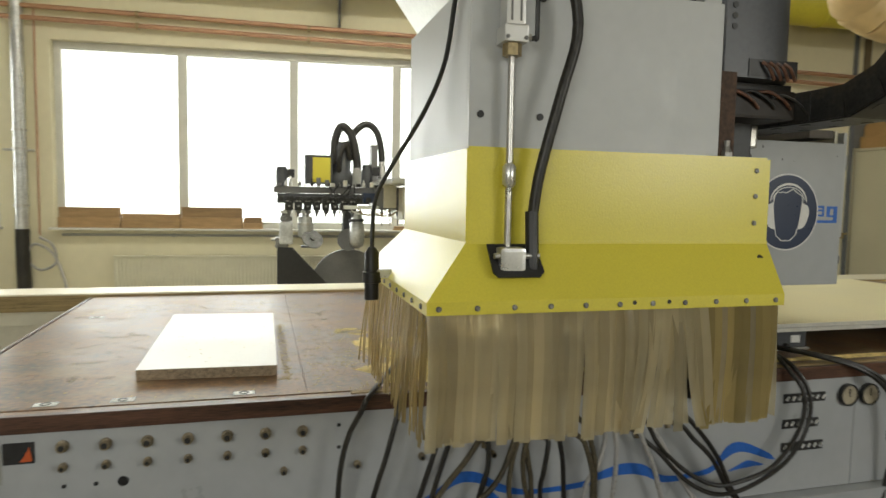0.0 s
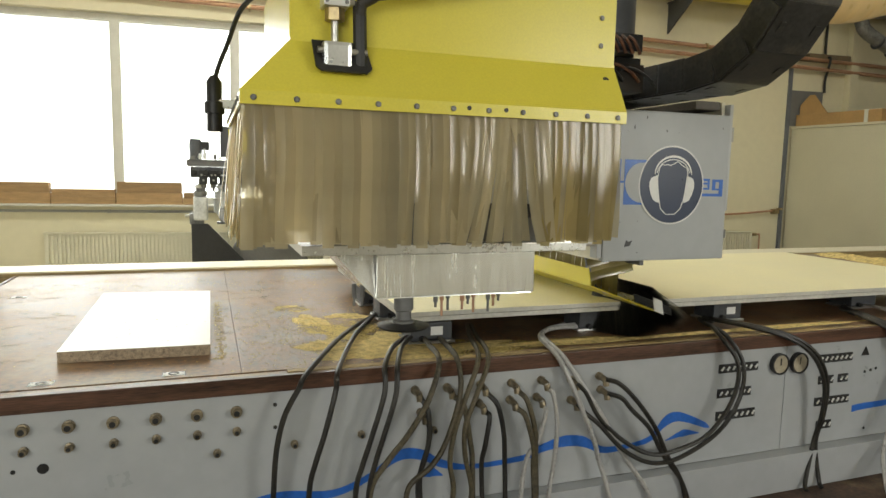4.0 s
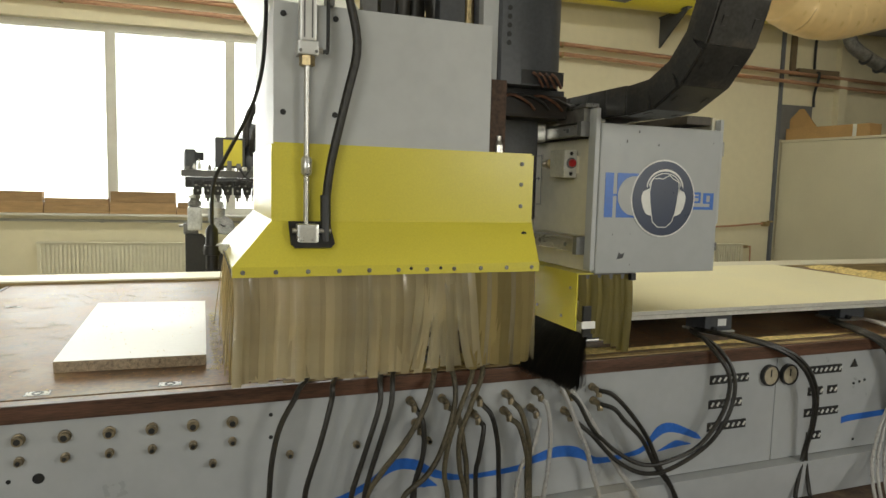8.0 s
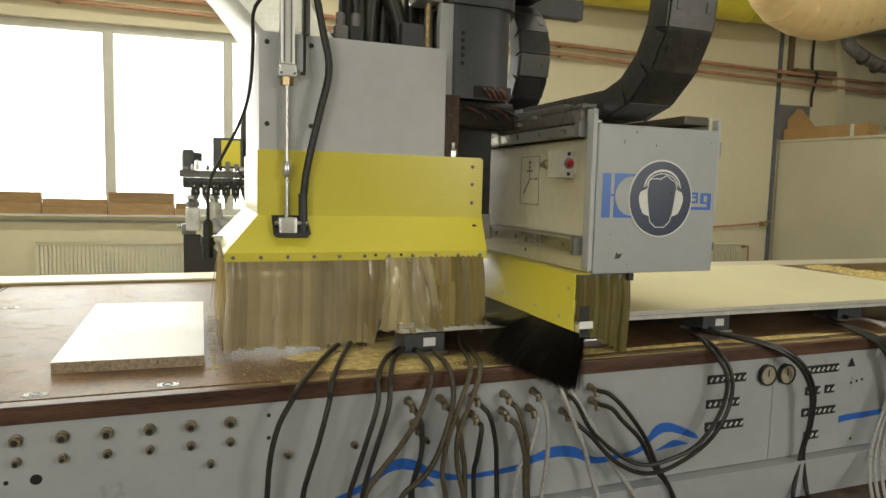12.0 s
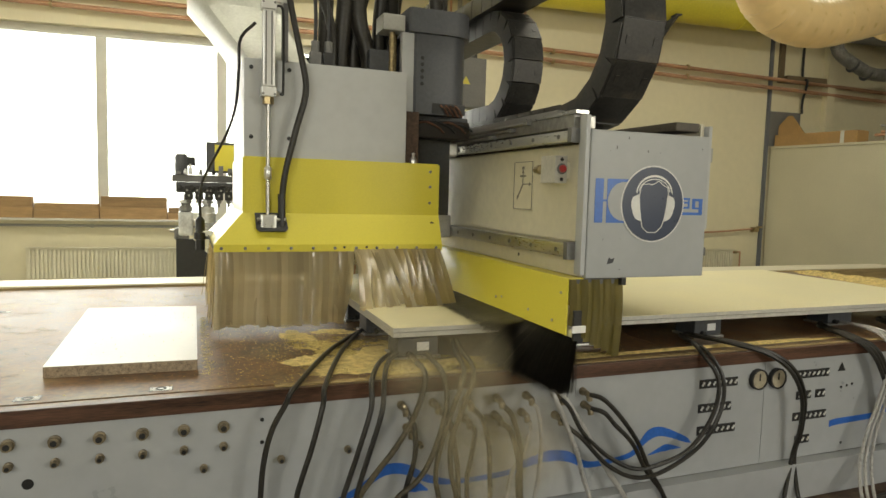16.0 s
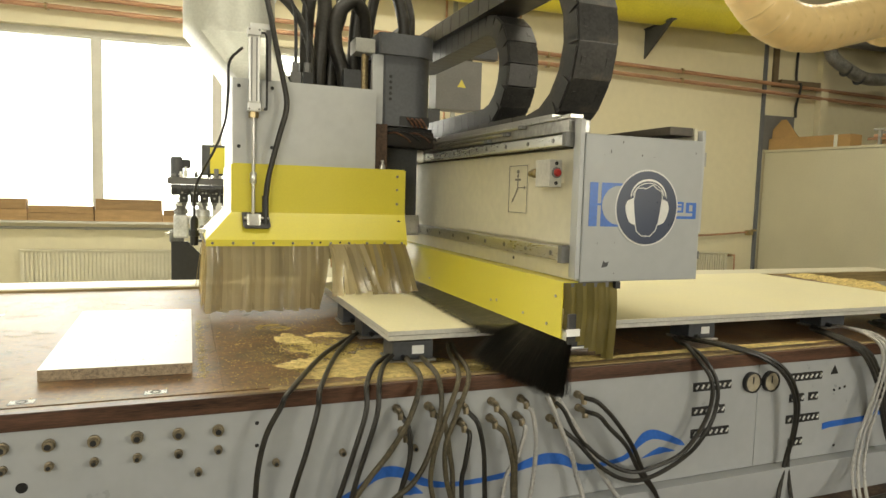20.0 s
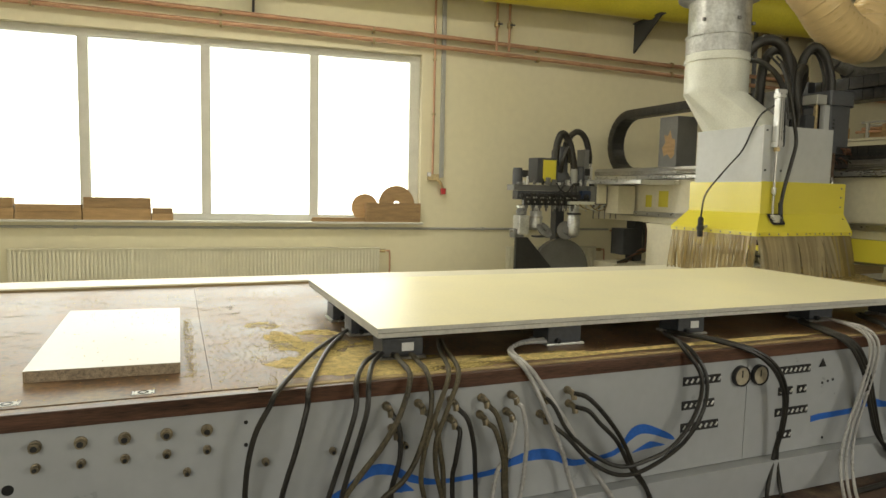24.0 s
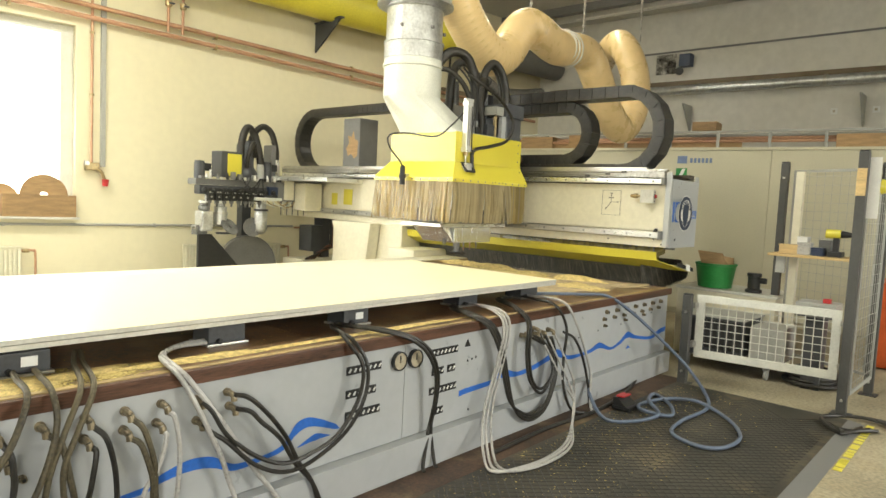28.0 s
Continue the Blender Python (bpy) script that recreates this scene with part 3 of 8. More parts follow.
for u, r, z, hole in ((2.58, 0.20, 1.285, 0.0), (3.05, 0.27, 1.345, 0.045)):
    t = on_wall("wooden_disc", (u, 0.06, 1.083), "round brown board disc leaning on the window sill", "wooden disc", "discs on the sill")
    bmd = bmesh.new()
    rin = max(hole, 0.004)
    rr = []
    for v in (0.02, 0.04):
        for rad in (rin, r):
            rr.append([bmd.verts.new((u + rad * math.cos(k * math.pi / 20), v + 0.02 * math.sin(k * math.pi / 20), z + rad * math.sin(k * math.pi / 20))) for k in range(40)])
    for k in range(40):
        j = (k + 1) % 40
        for a, b in ((0, 1), (1, 3), (3, 2), (2, 0)):
            bmd.faces.new((rr[a][k], rr[a][j], rr[b][j], rr[b][k]))
    bmesh.ops.recalc_face_normals(bmd, faces=bmd.faces[:])
    part("disc", bmd, OFFCUT, t)


def radiator(u0, u1):
    t = on_wall("radiator", (u0, -0.08, 0.0), "cream ribbed panel radiator under the window", "radiator", "radiators")
    part("back_plate", box(u0, u1, -0.10, -0.07, 0.15, 0.695, 0.006), RADIATOR, t)
    part("top_grille", box(u0, u1, -0.135, -0.05, 0.697, 0.712, 0.004), RADIATOR, t)
    bm = None
    k = u0 + 0.03
    while k < u1 - 0.03:
        bm = box(k, k + 0.030, -0.125, -0.101, 0.17, 0.68, 0.008, bm)
        k += 0.048
    part("ribs", bm, RADIATOR, t)
    part("bracket", box(u0 + 0.1, u0 + 0.14, -0.07, 0.0, 0.3, 0.6), FRAME_WHITE, t)
    part("foot_bracket", box(u1 - 0.3, u1 - 0.26, -0.10, -0.06, 0.0, 0.15), FRAME_WHITE, t)
    part("valve_pipe", tube([(u1, -0.09, 0.66), (u1 + 0.12, -0.09, 0.66), (u1 + 0.15, -0.09, 0.6), (u1 + 0.15, -0.09, 0.02)], 0.014, 8), COPPER, t, "copper feed pipe")
    part("valve", cyl((u1 + 0.01, -0.09, 0.66), (u1 + 0.08, -0.09, 0.66), 0.025), BRASS, t)
    return t


radiator(-1.95, 2.78)
radiator(4.78, 6.35)
radiator(-6.2, -3.6)

# pipes along the wall
for dz, nm in ((0.0, "upper"), (-0.15, "lower")):
    t = on_wall("heating_pipe", (-8, -0.10, 3.86 + dz), "long copper heating pipe along the wall", "pipe", "wall pipes")
    part("pipe", tube([(-8.5, -0.10, 3.99 + dz), (-0.5, -0.10, 3.87 + dz), (3.7, -0.10, 3.79 + dz), (8.0, -0.10, 3.66 + dz), (12.6, -0.10, 3.52 + dz)], 0.032, 10, 4), COPPER, t, smooth=True)
    for u in (-4.2, -1.6, 0.6, 2.65, 5.2, 7.6):
        zc = 3.83 - 0.022 * u + dz
        part("clip", cyl((u - 0.015, -0.10, zc + 0.02), (u + 0.015, -0.10, zc + 0.02), 0.045), BRASS, t)
        part("hanger", cyl((u, -0.10, zc), (u, 0.0, zc), 0.010), GREY_PIPE, t)
t = on_wall("cable_conduit", (-2.7, -0.03, 0.99), "thin grey conduit along the wall", "conduit")
part("conduit", cyl((-2.6, -0.02, 0.985), (6.6, -0.02, 0.985), 0.017, seg=8), GREY_PIPE, t)
for u in (-1.2, 0.7, 2.6, 4.4):
    part("clip", box(u - 0.015, u + 0.015, -0.045, 0, 0.962, 1.008), GREY_PIPE, t)
t = on_wall("air_drop_pipe", (3.57, -0.06, 1.7), "thin copper drop pipe with a brass tap and red knob", "pipe")
part("pipe", cyl((3.57, -0.06, 1.78), (3.57, -0.06, 4.9), 0.018, seg=10), COPPER, t, smooth=True)
for z in (2.66, 3.45):
    part("clip", cyl((3.57, -0.06, z), (3.57, -0.06, z + 0.03), 0.028), BRASS, t)
part("tap", box(3.50, 3.66, -0.10, -0.01, 1.70, 1.80, 0.012), BRASS, t)
part("tap_handle", box(3.47, 3.53, -0.14, -0.10, 1.76, 1.82, 0.008), STEEL, t)
part("coupling", tube([(3.60, -0.07, 1.74), (3.68, -0.10, 1.68), (3.72, -0.10, 1.58)], 0.022, 8), BRASS, t)
part("knob", cyl((3.73, -0.10, 1.59), (3.73, -0.10, 1.50), 0.045, 0.035), RED, t, "red knob")
t = on_wall("vertical_conduit", (3.72, -0.05, 0), "grey vertical conduit on the wall", "conduit")
part("conduit", box(3.685, 3.745, -0.05, 0, 1.75, 5.38, 0.006), GREY_PIPE, t)
for u in (4.51, 4.71):
    t = on_wall("riser_pipe", (u, -0.12, 3.7), "copper riser pipe with a small valve", "pipe", "riser pipes")
    part("pipe", cyl((u, -0.12, 3.66), (u, -0.12, 5.38), 0.02, seg=10), COPPER, t, smooth=True)
    part("valve", turned([(0.02, 0), (0.045, 0.02), (0.045, 0.09), (0.02, 0.11)], (u, -0.12, 3.99)), BRASS, t)
    part("lever", box(u - 0.012, u + 0.06, -0.19, -0.165, 4.03, 4.05), DARK_GREY, t)
t = on_wall("extraction_downpipe", (-3.05, -0.09, 0.4), "galvanised extraction pipe with a black hose on the pier", "pipe")
part("pipe", cyl((-3.05, -0.09, 1.05), (-3.05, -0.09, 5.38), 0.075, seg=20), GALV, t, smooth=True)
for z in (1.35, 2.08, 2.32):
    part("clamp_ring", cyl((-3.05, -0.09, z), (-3.05, -0.09, z + 0.03), 0.088, seg=20), STEEL, t)
part("wall_arm", cyl((-3.25, -0.09, 2.08), (-2.9, -0.02, 2.08), 0.015), STEEL, t)
part("black_hose", tube([(-3.05, -0.09, 1.06), (-3.05, -0.09, 0.7), (-3.03, -0.10, 0.02)], 0.085, 12), HOSE_BLACK, t, "black hose end", smooth=True)
t = on_wall("coiled_air_hose", (-2.85, -0.05, 0.9), "pale air hose hanging in a coil on the wall", "hose")
part("drop_pipe", cyl((-2.86, -0.05, 0.98), (-2.86, -0.05, 3.9), 0.012, seg=8), COPPER, t)
part("coil", tube([(-2.86, -0.06, 0.95), (-2.70, -0.08, 0.85), (-2.66, -0.08, 0.62), (-2.85, -0.08, 0.52), (-3.0, -0.08, 0.66), (-2.92, -0.1, 0.86),
                   (-2.7, -0.1, 0.75), (-2.56, -0.1, 0.4), (-2.5, -0.1, 0.02)], 0.017, 8), HOSE_CLEAR, t, smooth=True)

# yellow extraction duct on brackets
t = on_wall("extraction_duct", (0, -0.5, 4.5), "large glossy yellow extraction duct along the wall", "duct")
part("duct", turned([(0.05, -6), (0.29, -5.99), (0.29, 2.0), (0.29, 10.2), (0.05, 10.21)], (0, -0.46, 4.56), (1, 0, 0), 32), YELLOW_DUCT, t, smooth=True)
for u in (0.9, 4.2, 8.2):
    part("joint_ring", turned([(0.292, 0), (0.305, 0.01), (0.305, 0.03), (0.292, 0.04)], (u, -0.46, 4.56), (1, 0, 0), 32), YELLOW_DUCT, t, smooth=True)
part("grey_duct", cyl((10.2, -0.46, 4.50), (12.8, -0.46, 4.5), 0.24, seg=28), MID_GREY, t, "dark grey galvanised duct run", smooth=True)
for u in (1.0, 6.93):
    t = on_wall("duct_bracket", (u, -0.3, 3.85), "dark triangular steel bracket under the duct", "bracket", "duct brackets")
    part("plate", prism([(u, -0.0, 3.84), (u, -0.72, 4.29), (u, 0, 4.29)], (0.03, 0, 0)), DARK_GREY, t)
    part("flange", box(u - 0.03, u + 0.06, -0.74, 0, 4.291, 4.31), DARK_GREY, t)

# pilaster, partition and cabinet row at the right end
structure("pilaster", box(9.295, 9.345, -0.05, 0, 0, 5.4), STRIP_DARK, "dark blue-grey corner strip on the wall", WALL_M)
# raised panel; its dark grey paints in the shade of a wall recess
structure("wall_recess", box(9.36, 10.0, -0.03, 0, 2.5, 3.09), MID_GREY, "thin panel on the wall, its dark grey standing in for a shaded recess", WALL_M)
structure("wall_column", box(10.46, 10.62, -0.12, 0, 2.4, 4.3), WALL_PAINT, "pale wall column beside the duct", WALL_M)
t = on_wall("wall_frame", (9.5, -0.02, 3.6), "brown steel angle frame fixed to the wall", "frame")
part("upright", box(9.48, 9.58, -0.05, 0, 3.58, 4.4, 0.004), FRAME_BROWN, t)
part("foot", box(9.582, 10.43, -0.12, 0, 3.58, 3.70, 0.004), FRAME_BROWN, t)
t = on_wall("cable_line", (9.97, -0.02, 3.1), "black cable run down the wall", "cable")
part("cable", tube([(9.97, -0.045, 4.35), (9.965, -0.05, 3.72), (9.97, -0.16, 3.62), (10.0, -0.05, 3.3), (10.01, -0.045, 3.08)], 0.022, 8, 5), BLACK, t, smooth=True)
t = on_wall("silver_hose", (10.6, -0.4, 4.0), "dull silver flexible duct hanging from the grey duct", "flexible duct")
part("hose", tube([(10.25, -0.42, 4.24), (10.32, -0.46, 4.05), (10.65, -0.5, 3.86), (11.0, -0.5, 3.76), (11.6, -0.45, 3.80), (12.4, -0.4, 3.95)], 0.10, 14, 14, 0.008), AGGREGATE, t, smooth=True)
for u in (10.55, 10.85):
    part("clamp", cyl((u, -0.49, 4.02 - 0.4 * (u - 10.2)), (u + 0.03, -0.49, 4.008 - 0.4 * (u - 10.2)), 0.118, seg=16), DARK_GREY, t)
t = on_wall("low_pipe", (8.1, -0.05, 1.0), "thin copper pipe with a tap beside the corner strip", "pipe")
part("pipe", tube([(6.62, -0.05, 0.965), (8.13, -0.05, 0.99), (9.0, -0.05, 1.05), (9.25, -0.05, 1.06)], 0.016, 8, 4), COPPER, t, smooth=True)
part("tap", box(9.12, 9.22, -0.11, -0.01, 1.01, 1.09, 0.01), BRASS, t)
part("tap_handle", box(9.15, 9.26, -0.14, -0.115, 1.08, 1.11, 0.005), BRASS, t)
radiator(7.7, 8.72)

# ---- the machine bed ----
bed = thing("machine_bed", (2.5, 3.8, 0.0), "long grey sheet-steel router bed with a brown plywood table", "machine bed")
X0, X1, DF = -1.2, 6.26, 2.42
part("front_panel", box(X0 + 0.01, 2.70, DF + 0.02, DF + 0.05, 0.205, 0.742, 0.004), BED_WHITE, bed, "light grey front sheet panel")
part("front_panel", box(2.704, X1 - 0.01, DF + 0.02, DF + 0.05, 0.205, 0.742, 0.004), BED_WHITE, bed, "light grey front sheet panel")
part("skirt_panel", box(X0 + 0.01, X1 - 0.02, 2.376, DF + 0.06, 0.014, 0.202, 0.003), BED_WHITE, bed, "lower skirt panel")
part("end_panel", box(X1 - 0.03, X1, DF + 0.06, 5.1, 0.15, 0.742, 0.004), BED_WHITE, bed)
part("end_panel", box(X0, X0 + 0.03, DF + 0.06, 5.1, 0.10, 0.742, 0.004), BED_WHITE, bed)
part("core", box(X0 + 0.04, X1 - 0.04, DF + 0.07, 5.1, 0.034, 0.738), DARK_GREY, bed, "dark steel frame inside the bed")
part("plinth", box(X0 + 0.1, X1 - 0.2, 2.165, 5.0, 0.0, 0.012, 0.003), PLINTH, bed, "rust-brown dusty steel foot rail")
part("edge_trim", box(X0 - 0.01, X1 + 0.01, DF, DF + 0.028, 0.740, 0.800, 0.003), TRIM, bed, "dark mahogany front edge")
part("edge_trim", box(X1 + 0.012, X1 + 0.03, DF, 5.15, 0.740, 0.800, 0.003), TRIM, bed, "dark mahogany end edge")
part("edge_trim", box(X0 - 0.03, X0 - 0.012, DF, 5.15, 0.740, 0.800, 0.003), TRIM, bed, "dark mahogany end edge")
part("edge_strip", box(X0, 0.284, DF + 0.029, DF + 0.062, 0.742, 0.7985, 0.001), TABLE_TOP, bed)
part("plywood_strip", box(0.285, X1, DF + 0.029, DF + 0.062, 0.742, 0.803, 0.001), PLY_EDGE, bed, "pale bare plywood strip")
part("groove", box(X0, X1, DF + 0.0632, DF + 0.0718, 0.742, 0.765), BLACK, bed)
for a, b in ((X0, 0.1231), (0.1239, 2.20), (2.203, 4.25), (4.253, X1)):
    part("table_board", box(a, b, DF + 0.073, 5.16, 0.742, 0.800, 0.0015), TABLE_TOP, bed, "brown glossy film-faced plywood board")
part("rear_rail", box(-6.5, X1 + 1.5, 5.18, 5.52, 0.60, 0.822, 0.006), BEAM_CREAM, bed, "cream rear guide rail cover")
part("rear_rail_board", box(-6.5, X1 + 1.5, 5.165, 5.178, 0.70, 0.812), PLY_EDGE, bed)
part("rear_beam", box(-6.5, X1 + 1.5, 5.2, 5.5, 0.0, 0.598), BEAM_CREAM, bed, "cream steel rail beam")

# inlaid corner plates
for x, y in ((-0.53, 2.545), (-0.11, 2.545), (-1.0, 2.545), (-0.78, 2.545), (-1.07, 2.75), (-1.0, 4.3)):
    pl = part("inlay_plate", box(x - 0.037, x + 0.037, y - 0.022, y + 0.022, 0.8003, 0.8016, 0.0005), INLAY, bed, "inlaid pale plate")
    for x0, x1, y0, y1 in ((-0.040, 0.040, -0.025, -0.0222), (-0.040, 0.040, 0.0222, 0.025), (-0.040, -0.0372, -0.0222, 0.0222), (0.0372, 0.040, -0.0222, 0.0222)):
        part("plate_joint", box(x + x0, x + x1, y + y0, y + y1, 0.8003, 0.8008), BLACK, pl)
    for dx in (-0.030, 0.030):
        for dy in (-0.015, 0.015):
            part("plate_screw", cyl((x + dx, y + dy, 0.8012), (x + dx, y + dy, 0.8020), 0.0032, seg=8), BLACK, pl)
    part("bore", turned([(0.019, 0), (0.019, 0.0025), (0.012, 0.0026), (0.011, 0.001)], (x, y, 0.8005), seg=20), BLACK, pl)


def fitting(x, z, r=0.021, label="brass push-in air fitting"):
    f = part("air_fitting", turned([(r, 0), (r, 0.010), (r * 0.74, 0.011), (r * 0.74, 0.020), (r * 0.8, 0.021), (r * 0.8, 0.028)],
                                   (x, DF + 0.02, z), (0, -1, 0), 12), FITTING, bed, label, smooth=True)
    part("bore", cyl((x, DF - 0.0085, z), (x, DF - 0.0105, z), r * 0.5, seg=10), BLACK, f)
    return f


for i in range(7):
    x = -0.70 + i * 0.1335
    fitting(x, 0.6835 - 0.0015 * i)
    fitting(x, 0.611 - 0.0014 * i, 0.015)
for x, z in ((0.033, 0.529), (0.306, 0.529), (0.56, 0.537), (0.856, 0.521)):
    fitting(x, z, 0.014)
for x, z in ((-0.514, 0.542), (-0.70, 0.541), (-0.60, 0.541), (0.237, 0.686), (0.237, 0.60), (3.292, 0.566), (3.33, 0.572), (3.25, 0.56), (3.28, 0.25), (4.9, 0.55), (5.3, 0.56), (5.9, 0.60), (4.6, 0.53)):
    rr = 0.018 if x == -0.514 else 0.0075
    part("panel_hole", cyl((x, DF + 0.0195, z), (x, DF + 0.0175, z), rr, seg=14), BLACK, bed)
for i in range(7):
    fitting(5.02 + i * 0.175, 0.690, 0.019, "dark push-in air fitting")
    fitting(4.98 + i * 0.175, 0.636, 0.017, "dark push-in air fitting")
for i in range(3):
    fitting(5.0 + i * 0.36, 0.580 + 0.01 * i, 0.014)
# vent slots in rows of hooded louvres
for x0, z, n in ((2.283, 0.652, 7), (2.283, 0.531, 6), (2.283, 0.420, 7), (2.912, 0.652, 7), (2.925, 0.541, 6), (2.91, 0.428, 7), (2.935, 0.303, 3)):
    for i in range(n):
        if n == 6 and i == 3:
            continue
        x = x0 + 0.017 + i * 0.034
        v = part("vent_slot", box(x - 0.0172, x + 0.0172, DF + 0.0165, DF + 0.0195, z - 0.022, z + 0.022), BLACK, bed)
        part("louvre", prism([(x - 0.007, DF + 0.0155, z - 0.006), (x - 0.001, DF + 0.0155, z - 0.010), (x + 0.012, DF + 0.0155, z + 0.008), (x + 0.007, DF + 0.0155, z + 0.012)],
                             (0, -0.006, 0)), WHITE_STICKER, v)
for x, z in ((2.648, 0.652), (2.774, 0.648)):
    g = part("pressure_gauge", turned([(0.053, 0), (0.053, 0.022), (0.046, 0.023), (0.046, 0.016)], (x, DF + 0.0195, z), (0, -1, 0), 28), BLACK, bed, "round pressure gauge", smooth=True)
    part("dial", cyl((x, DF + 0.004, z), (x, DF + 0.001, z), 0.045, seg=28), DIAL, g, "faded dial")
    part("needle", box(x - 0.003, x + 0.003, DF - 0.002, DF + 0.0005, z - 0.006, z + 0.030), BLACK, g)
w = part("warning_sign", prism([(3.213, DF + 0.0175, 0.650), (3.269, DF + 0.0175, 0.650), (3.241, DF + 0.0175, 0.697)], (0, -0.002, 0)), BLACK, bed, "small black warning triangle")
# labels at the left end
part("maker_plate", box(-1.13, -0.965, DF + 0.016, DF + 0.0185, 0.59, 0.685), BLACK, bed, "black maker's label")
for i in range(4):
    part("label_line", box(-1.12, -1.0 - 0.01 * (i % 2), DF + 0.0135, DF + 0.0155, 0.667 - i * 0.021, 0.673 - i * 0.021), WHITE_STICKER, bed)
part("approval_plate", box(-0.96, -0.885, DF + 0.016, DF + 0.0185, 0.565, 0.70), GREY_PIPE, bed, "grey approval label")
for i in range(3):
    part("label_line", box(-0.95, -0.90, DF + 0.0135, DF + 0.0155, 0.68 - i * 0.03, 0.69 - i * 0.03), WHITE_STICKER, bed)
part("hazard_label", box(-0.88, -0.785, DF + 0.016, DF + 0.0185, 0.632, 0.706), BLACK, bed, "black label with an orange flame")
part("flame", prism([(-0.83, DF + 0.0155, 0.64), (-0.792, DF + 0.0155, 0.64), (-0.80, DF + 0.0155, 0.69), (-0.815, DF + 0.0155, 0.66)], (0, -0.002, 0)), ORANGE, bed)


def wave(points, widths, n=6):
    """A flowing blue stripe on the panel."""
    line = spline([(x, 0, z) for x, z in points], n)
    bm = bmesh.new()
    prev = None
    for i, q in enumerate(line):
        f = i / n
        k = min(int(f), len(widths) - 2)
        w = widths[k] + (widths[k + 1] - widths[k]) * (f - k)
        a = bm.verts.new((q.x, DF + 0.0176, q.z - w / 2))
        b = bm.verts.new((q.x, DF + 0.0176, q.z + w / 2))
        if prev:
            bm.faces.new((prev[0], a, b, prev[1]))
        prev = (a, b)
    r = bmesh.ops.extrude_face_region(bm, geom=bm.faces[:])
    bmesh.ops.translate(bm, vec=(0, 0.0015, 0), verts=[v for v in r["geom"] if isinstance(v, bmesh.types.BMVert)])
    bmesh.ops.recalc_face_normals(bm, faces=bm.faces[:])
    part("blue_wave", bm, BLUE, bed, "painted blue wave stripe")


wave([(-0.35, 0.22), (0.05, 0.30), (0.25, 0.33), (0.45, 0.31), (0.60, 0.36), (0.709, 0.428), (0.803, 0.422), (0.90, 0.37), (1.027, 0.341), (1.264, 0.348), (1.346, 0.377),
      (1.458, 0.397), (1.56, 0.383), (1.667, 0.332), (1.821, 0.337), (1.915, 0.357), (1.992, 0.428), (2.074, 0.442), (2.214, 0.389), (2.25, 0.37)],
     (0.004, 0.02, 0.035, 0.03, 0.03, 0.045, 0.045, 0.035, 0.02, 0.025, 0.035, 0.05, 0.05, 0.03, 0.02, 0.03, 0.055, 0.045, 0.03, 0.004))
wave([(0.80, 0.325), (0.845, 0.345), (0.90, 0.322)], (0.004, 0.05, 0.004))
wave([(2.0, 0.335), (2.10, 0.36), (2.19, 0.35)], (0.004, 0.035, 0.004))
wave([(3.18, 0.365), (3.25, 0.372), (3.52, 0.380), (3.56, 0.405), (3.66, 0.41), (3.80, 0.385), (4.0, 0.40), (4.15, 0.43), (4.29, 0.455), (4.45, 0.40), (4.624, 0.392), (4.80, 0.40), (4.937, 0.425),
      (5.139, 0.372), (5.30, 0.40), (5.437, 0.450), (5.6, 0.41), (5.91, 0.365), (6.1, 0.40), (6.24, 0.415)],
     (0.035, 0.035, 0.03, 0.03, 0.055, 0.03, 0.035, 0.04, 0.06, 0.03, 0.025, 0.03, 0.05, 0.02, 0.03, 0.055, 0.03, 0.025, 0.045, 0.04))
wave([(5.42, 0.33), (5.46, 0.34), (5.50, 0.33)], (0.004, 0.03, 0.004))

# ---- what lies on the table ----
t = thing("sample_board", (-0.255, 3.4, 0.8), "white faced chipboard piece with a raw speckled edge", "board")
part("core", prism([(-0.530, 2.800, 0.8005), (0.016, 2.772, 0.8005), (0.022, 4.035, 0.8005), (-0.540, 4.085, 0.8005)], (0, 0, 0.042)), CHIPBOARD, t, "raw chipboard core")
part("white_face", prism([(-0.5305, 2.7995, 0.8427), (0.0165, 2.7715, 0.8427), (0.0225, 4.0355, 0.8427), (-0.5405, 4.0855, 0.8427)], (0, 0, 0.002)), MELAMINE, t, "glossy white face")

t = thing("large_panel", (2.7, 3.4, 0.9), "large cream faced double panel held on suction pods", "panel")
part("lower_sheet", box(0.803, 4.568, 2.655, 4.22, 0.9145, 0.9345, 0.0012), EDGE_GREY, t, "lower sheet with a pale edge")
part("shadow_gap", box(0.815, 4.556, 2.667, 4.208, 0.9348, 0.9378), BLACK, t)
part("upper_sheet", box(0.80, 4.57, 2.65, 4.225, 0.938, 0.9565, 0.0012), EDGE_GREY, t, "upper sheet")
part("cream_face", box(0.8005, 4.5695, 2.6505, 4.2245, 0.9567, 0.9582), MELAMINE_WARM, t, "smooth cream face")


